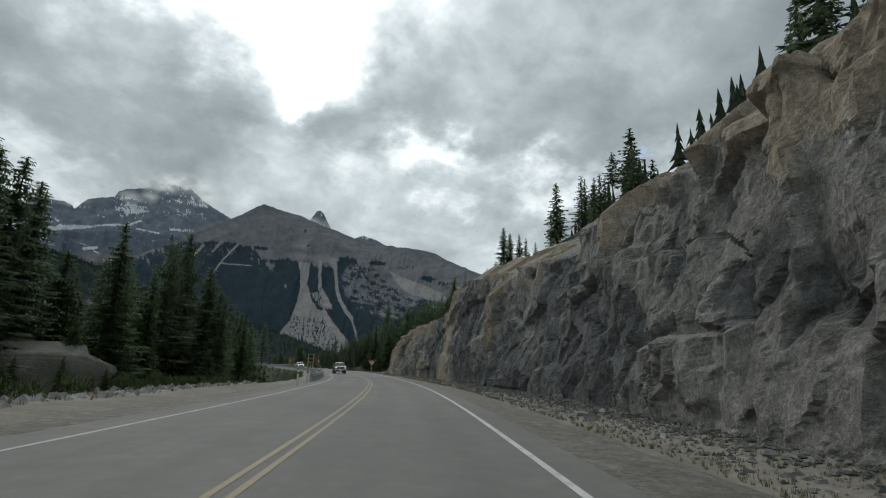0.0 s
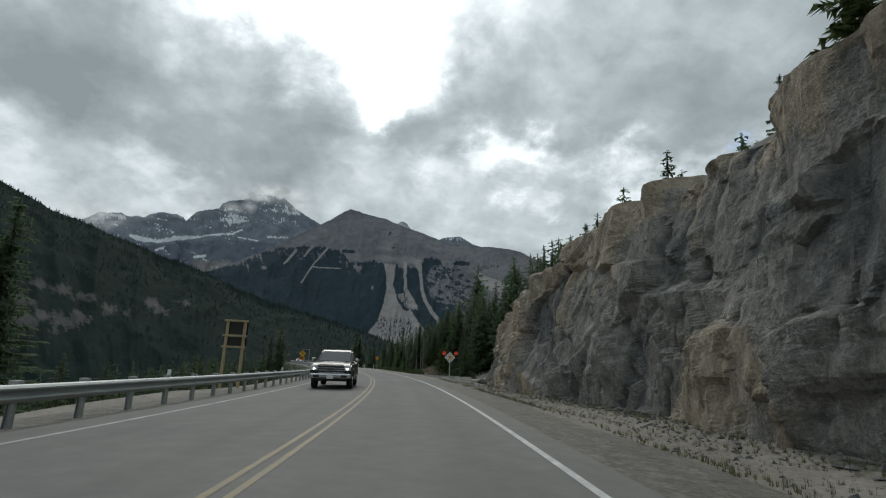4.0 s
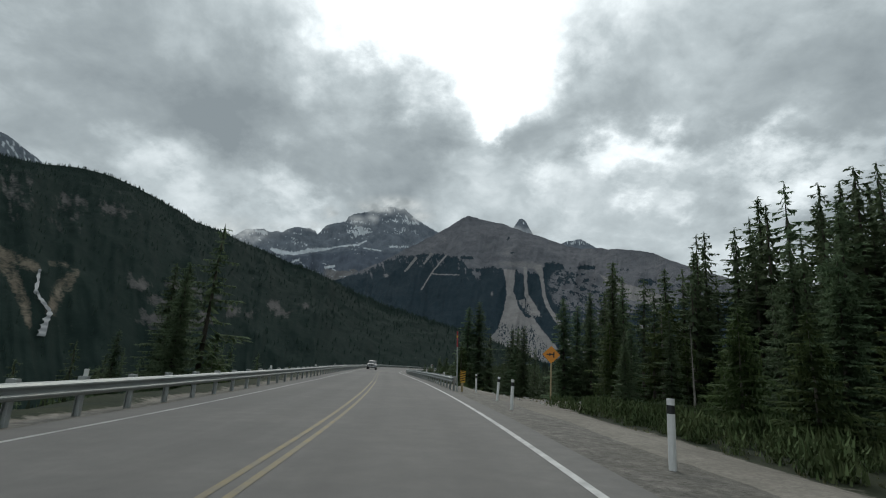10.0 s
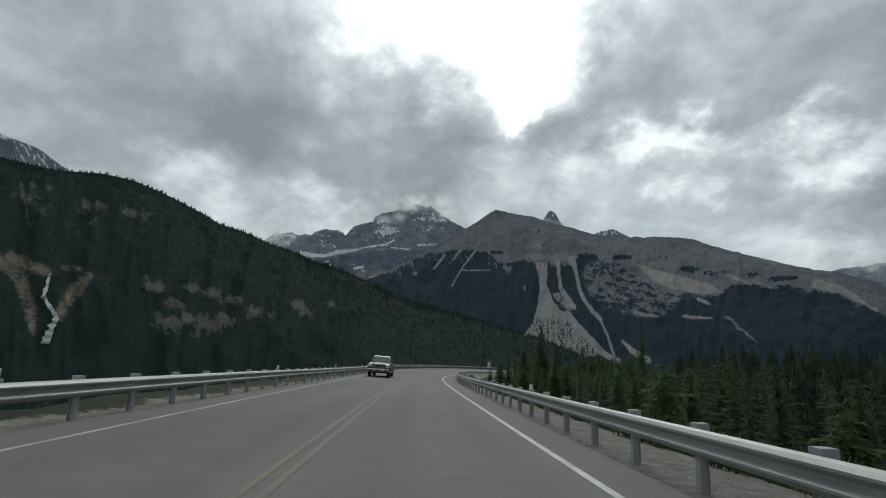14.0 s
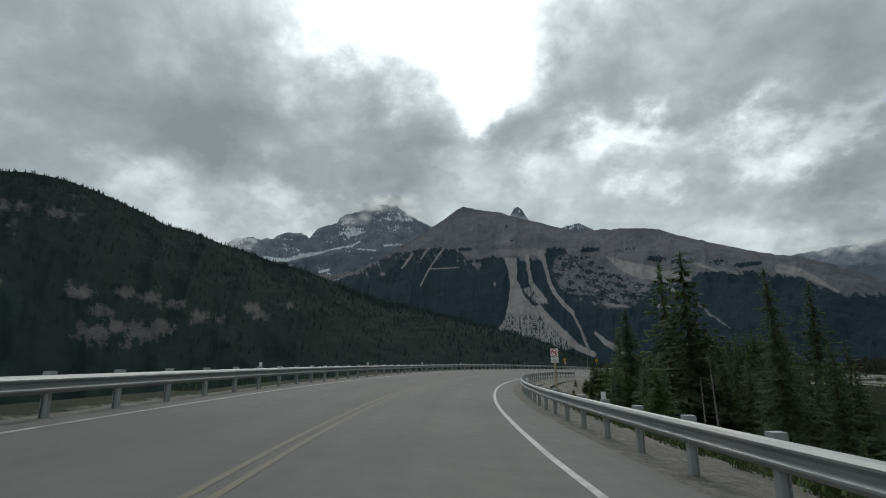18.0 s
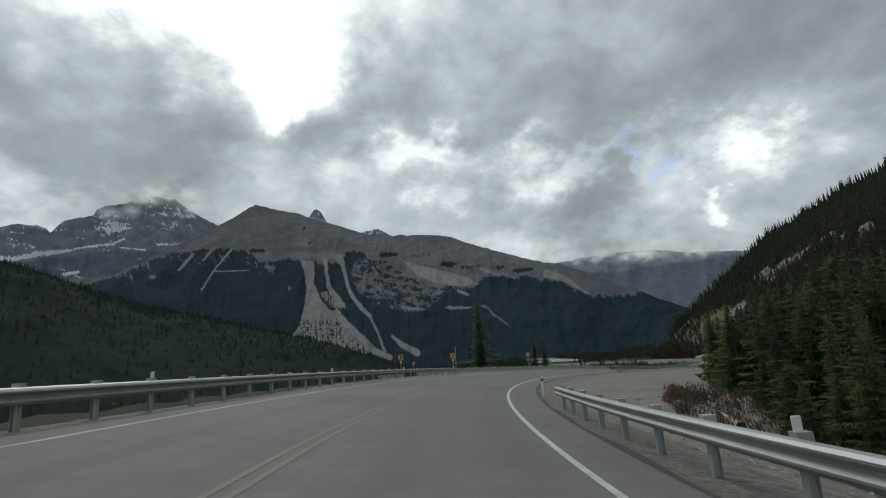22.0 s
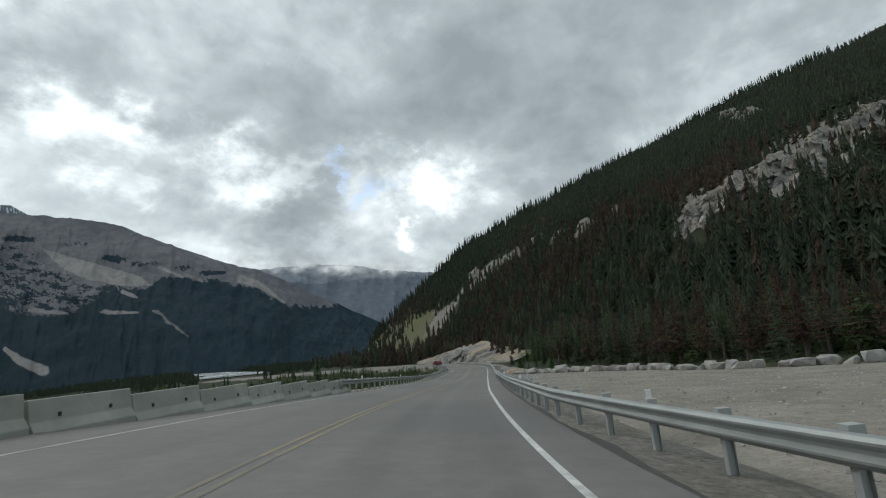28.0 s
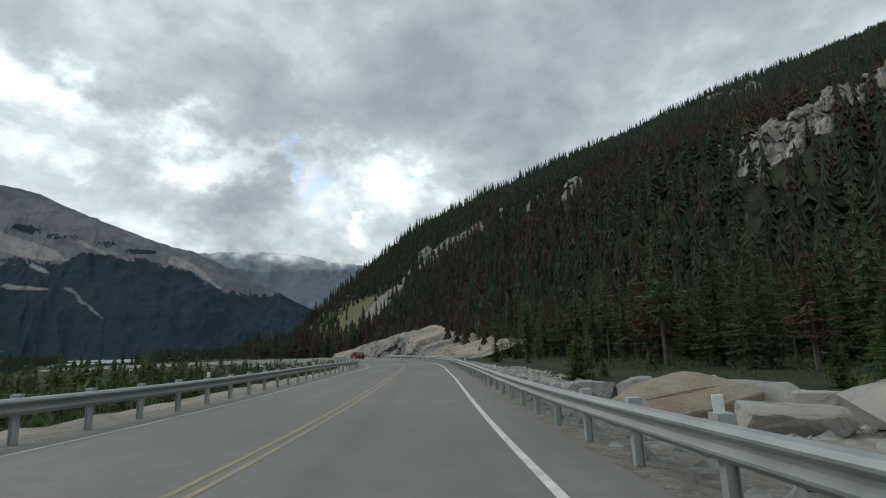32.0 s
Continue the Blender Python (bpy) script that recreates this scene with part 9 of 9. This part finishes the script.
    part("number_plate", one_box("number_plate", (0, 3.09, 0.62), (0.32, 0.02, 0.16), M_DARK_TRIM if chrome else M_REFLECT, 0.005), ob, "plain number plate")
    part("rear_bumper", one_box("rear_bumper", (0, -2.98, 0.60), (1.9, 0.16, 0.2), M_CHROME, 0.04), ob)
    part("bed_floor", one_box("bed_floor", (0, -1.95, 1.325), (1.62, 1.75, 0.05), M_DARK_TRIM, 0.01), ob, "dark load bed")
    part("underbody", one_box("underbody", (0, 0, 0.55), (1.5, 5.2, 0.3), M_DARK_TRIM), ob)
    for sx in (-0.35, 0.35):
        part("wiper", one_box("wiper", (sx, 1.17, 1.365), (0.55, 0.03, 0.02), M_DARK_TRIM, rot=None), ob)
    if lights:
        lamp = bpy.data.materials.new("lit_headlamp")
        lamp.use_nodes = True
        b = lamp.node_tree.nodes["Principled BSDF"]
        b.inputs["Emission Color"].default_value, b.inputs["Emission Strength"].default_value = (1, 0.97, 0.9, 1), 6
        for sx in (-0.80, 0.80):
            part("lamp_bulb", one_box("lamp_bulb", (sx, 2.965, 1.0), (0.08, 0.02, 0.07), lamp, 0.02), ob, "lit lamp")
    return ob


def car(m, paint, label):
    """A compact sport utility car, nose towards +y."""
    ob = thing("car", m, label, "car", "vehicles on the road")
    low = 0.34
    side = [(2.15, low + 0.1), (2.2, 0.72), (2.05, 0.92), (0.95, 1.02), (-2.1, 1.05), (-2.2, 0.9), (-2.15, low + 0.1), (-1.85, low)] + arch(-1.32, 0.40, low, 8, True) + [(-0.7, low - 0.04), (0.7, low - 0.04)] + arch(1.32, 0.40, low, 8, True) + [(1.85, low)]
    part("body", extrude_profile("body", side, 0.91, paint, 0.05, 0.7, 0.05), ob)
    part("cabin", extrude_profile("cabin", [(1.02, 1.0), (0.30, 1.55), (-0.1, 1.62), (-1.6, 1.60), (-2.08, 1.05)], 0.85, paint, 0.22, 1.0, 0.05), ob)
    window("windshield", [(-0.72, 0.97, 1.06), (0.72, 0.97, 1.06), (0.64, 0.34, 1.54), (-0.64, 0.34, 1.54)], ob, "dark windshield")
    window("rear_window", [(0.68, -2.06, 1.10), (-0.68, -2.06, 1.10), (-0.62, -1.70, 1.52), (0.62, -1.70, 1.52)], ob, "dark rear window")
    for sx in (-1, 1):
        window("side_window", [(sx * 0.845, 0.75, 1.08), (sx * 0.845, -0.35, 1.08), (sx * 0.74, -0.35, 1.52), (sx * 0.74, 0.28, 1.52)], ob)
        window("side_window", [(sx * 0.845, -0.43, 1.08), (sx * 0.845, -1.75, 1.08), (sx * 0.74, -1.55, 1.52), (sx * 0.74, -0.43, 1.52)], ob)
        part("mirror", one_box("mirror", (sx * 0.98, 0.75, 1.08), (0.16, 0.10, 0.14), paint, 0.03), ob)
        part("headlight", one_box("headlight", (sx * 0.66, 2.13, 0.76), (0.34, 0.12, 0.14), M_LAMP_GLASS, 0.03), ob)
        part("tail_light", one_box("tail_light", (sx * 0.74, -2.16, 0.92), (0.24, 0.08, 0.22), M_TAIL, 0.03), ob, "red tail light")
        for y in (1.32, -1.32):
            wheel(ob, sx * 0.80, y, 0.34, 0.22)
    part("bumper", one_box("bumper", (0, -2.16, 0.55), (1.7, 0.14, 0.24), M_DARK_TRIM, 0.05), ob)
    part("bumper", one_box("bumper", (0, 2.14, 0.52), (1.7, 0.14, 0.26), M_DARK_TRIM, 0.05), ob)
    part("number_plate", one_box("number_plate", (0, -2.24, 0.80), (0.32, 0.015, 0.15), M_REFLECT, 0.004), ob, "plain number plate")
    part("underbody", one_box("underbody", (0, 0, 0.36), (1.4, 3.8, 0.2), M_DARK_TRIM), ob)
    return ob


def banked(s, d, turn):
    """On the carriageway, leaning with its cross slope."""
    b = float(spline(ROAD_BANK, s))
    m = stand(s, d, 0.0) @ pose(0, 0, 0, 0, -b, 0)
    return m @ pose(0, 0, 0, 0, 0, turn)


def build_vehicles():
    silver = plain("silver_paint", (0.36, 0.36, 0.355), 0.3, 0.5, grime=0.03)
    grey = plain("dark_grey_paint", (0.055, 0.062, 0.066), 0.28, 0.5, grime=0.03)
    black = plain("black_paint", (0.03, 0.031, 0.033), 0.28, 0.3, grime=0.03)
    red = plain("dark_red_paint", (0.20, 0.018, 0.015), 0.3, 0.2, grime=0.03)
    pickup(banked(159.8, -2.2, 180), silver, "silver crew-cab pickup truck with chrome grille and lit headlights", True, True)
    pickup(banked(272.4, -2.7, 180), grey, "dark grey crew-cab pickup truck with a chrome grille on the highway", True)
    pickup(banked(92.0, -1.75, 180), black, "dark pickup truck with lit headlights approaching on the highway", False, True)
    car(banked(FAR_CAR[0], FAR_CAR[1], 0), red, "dark red car driving far ahead on the highway")


FAR_CAR = (628.0, 1.8)
build_boulders()
build_signs()
build_vehicles()
build_ground_cover()
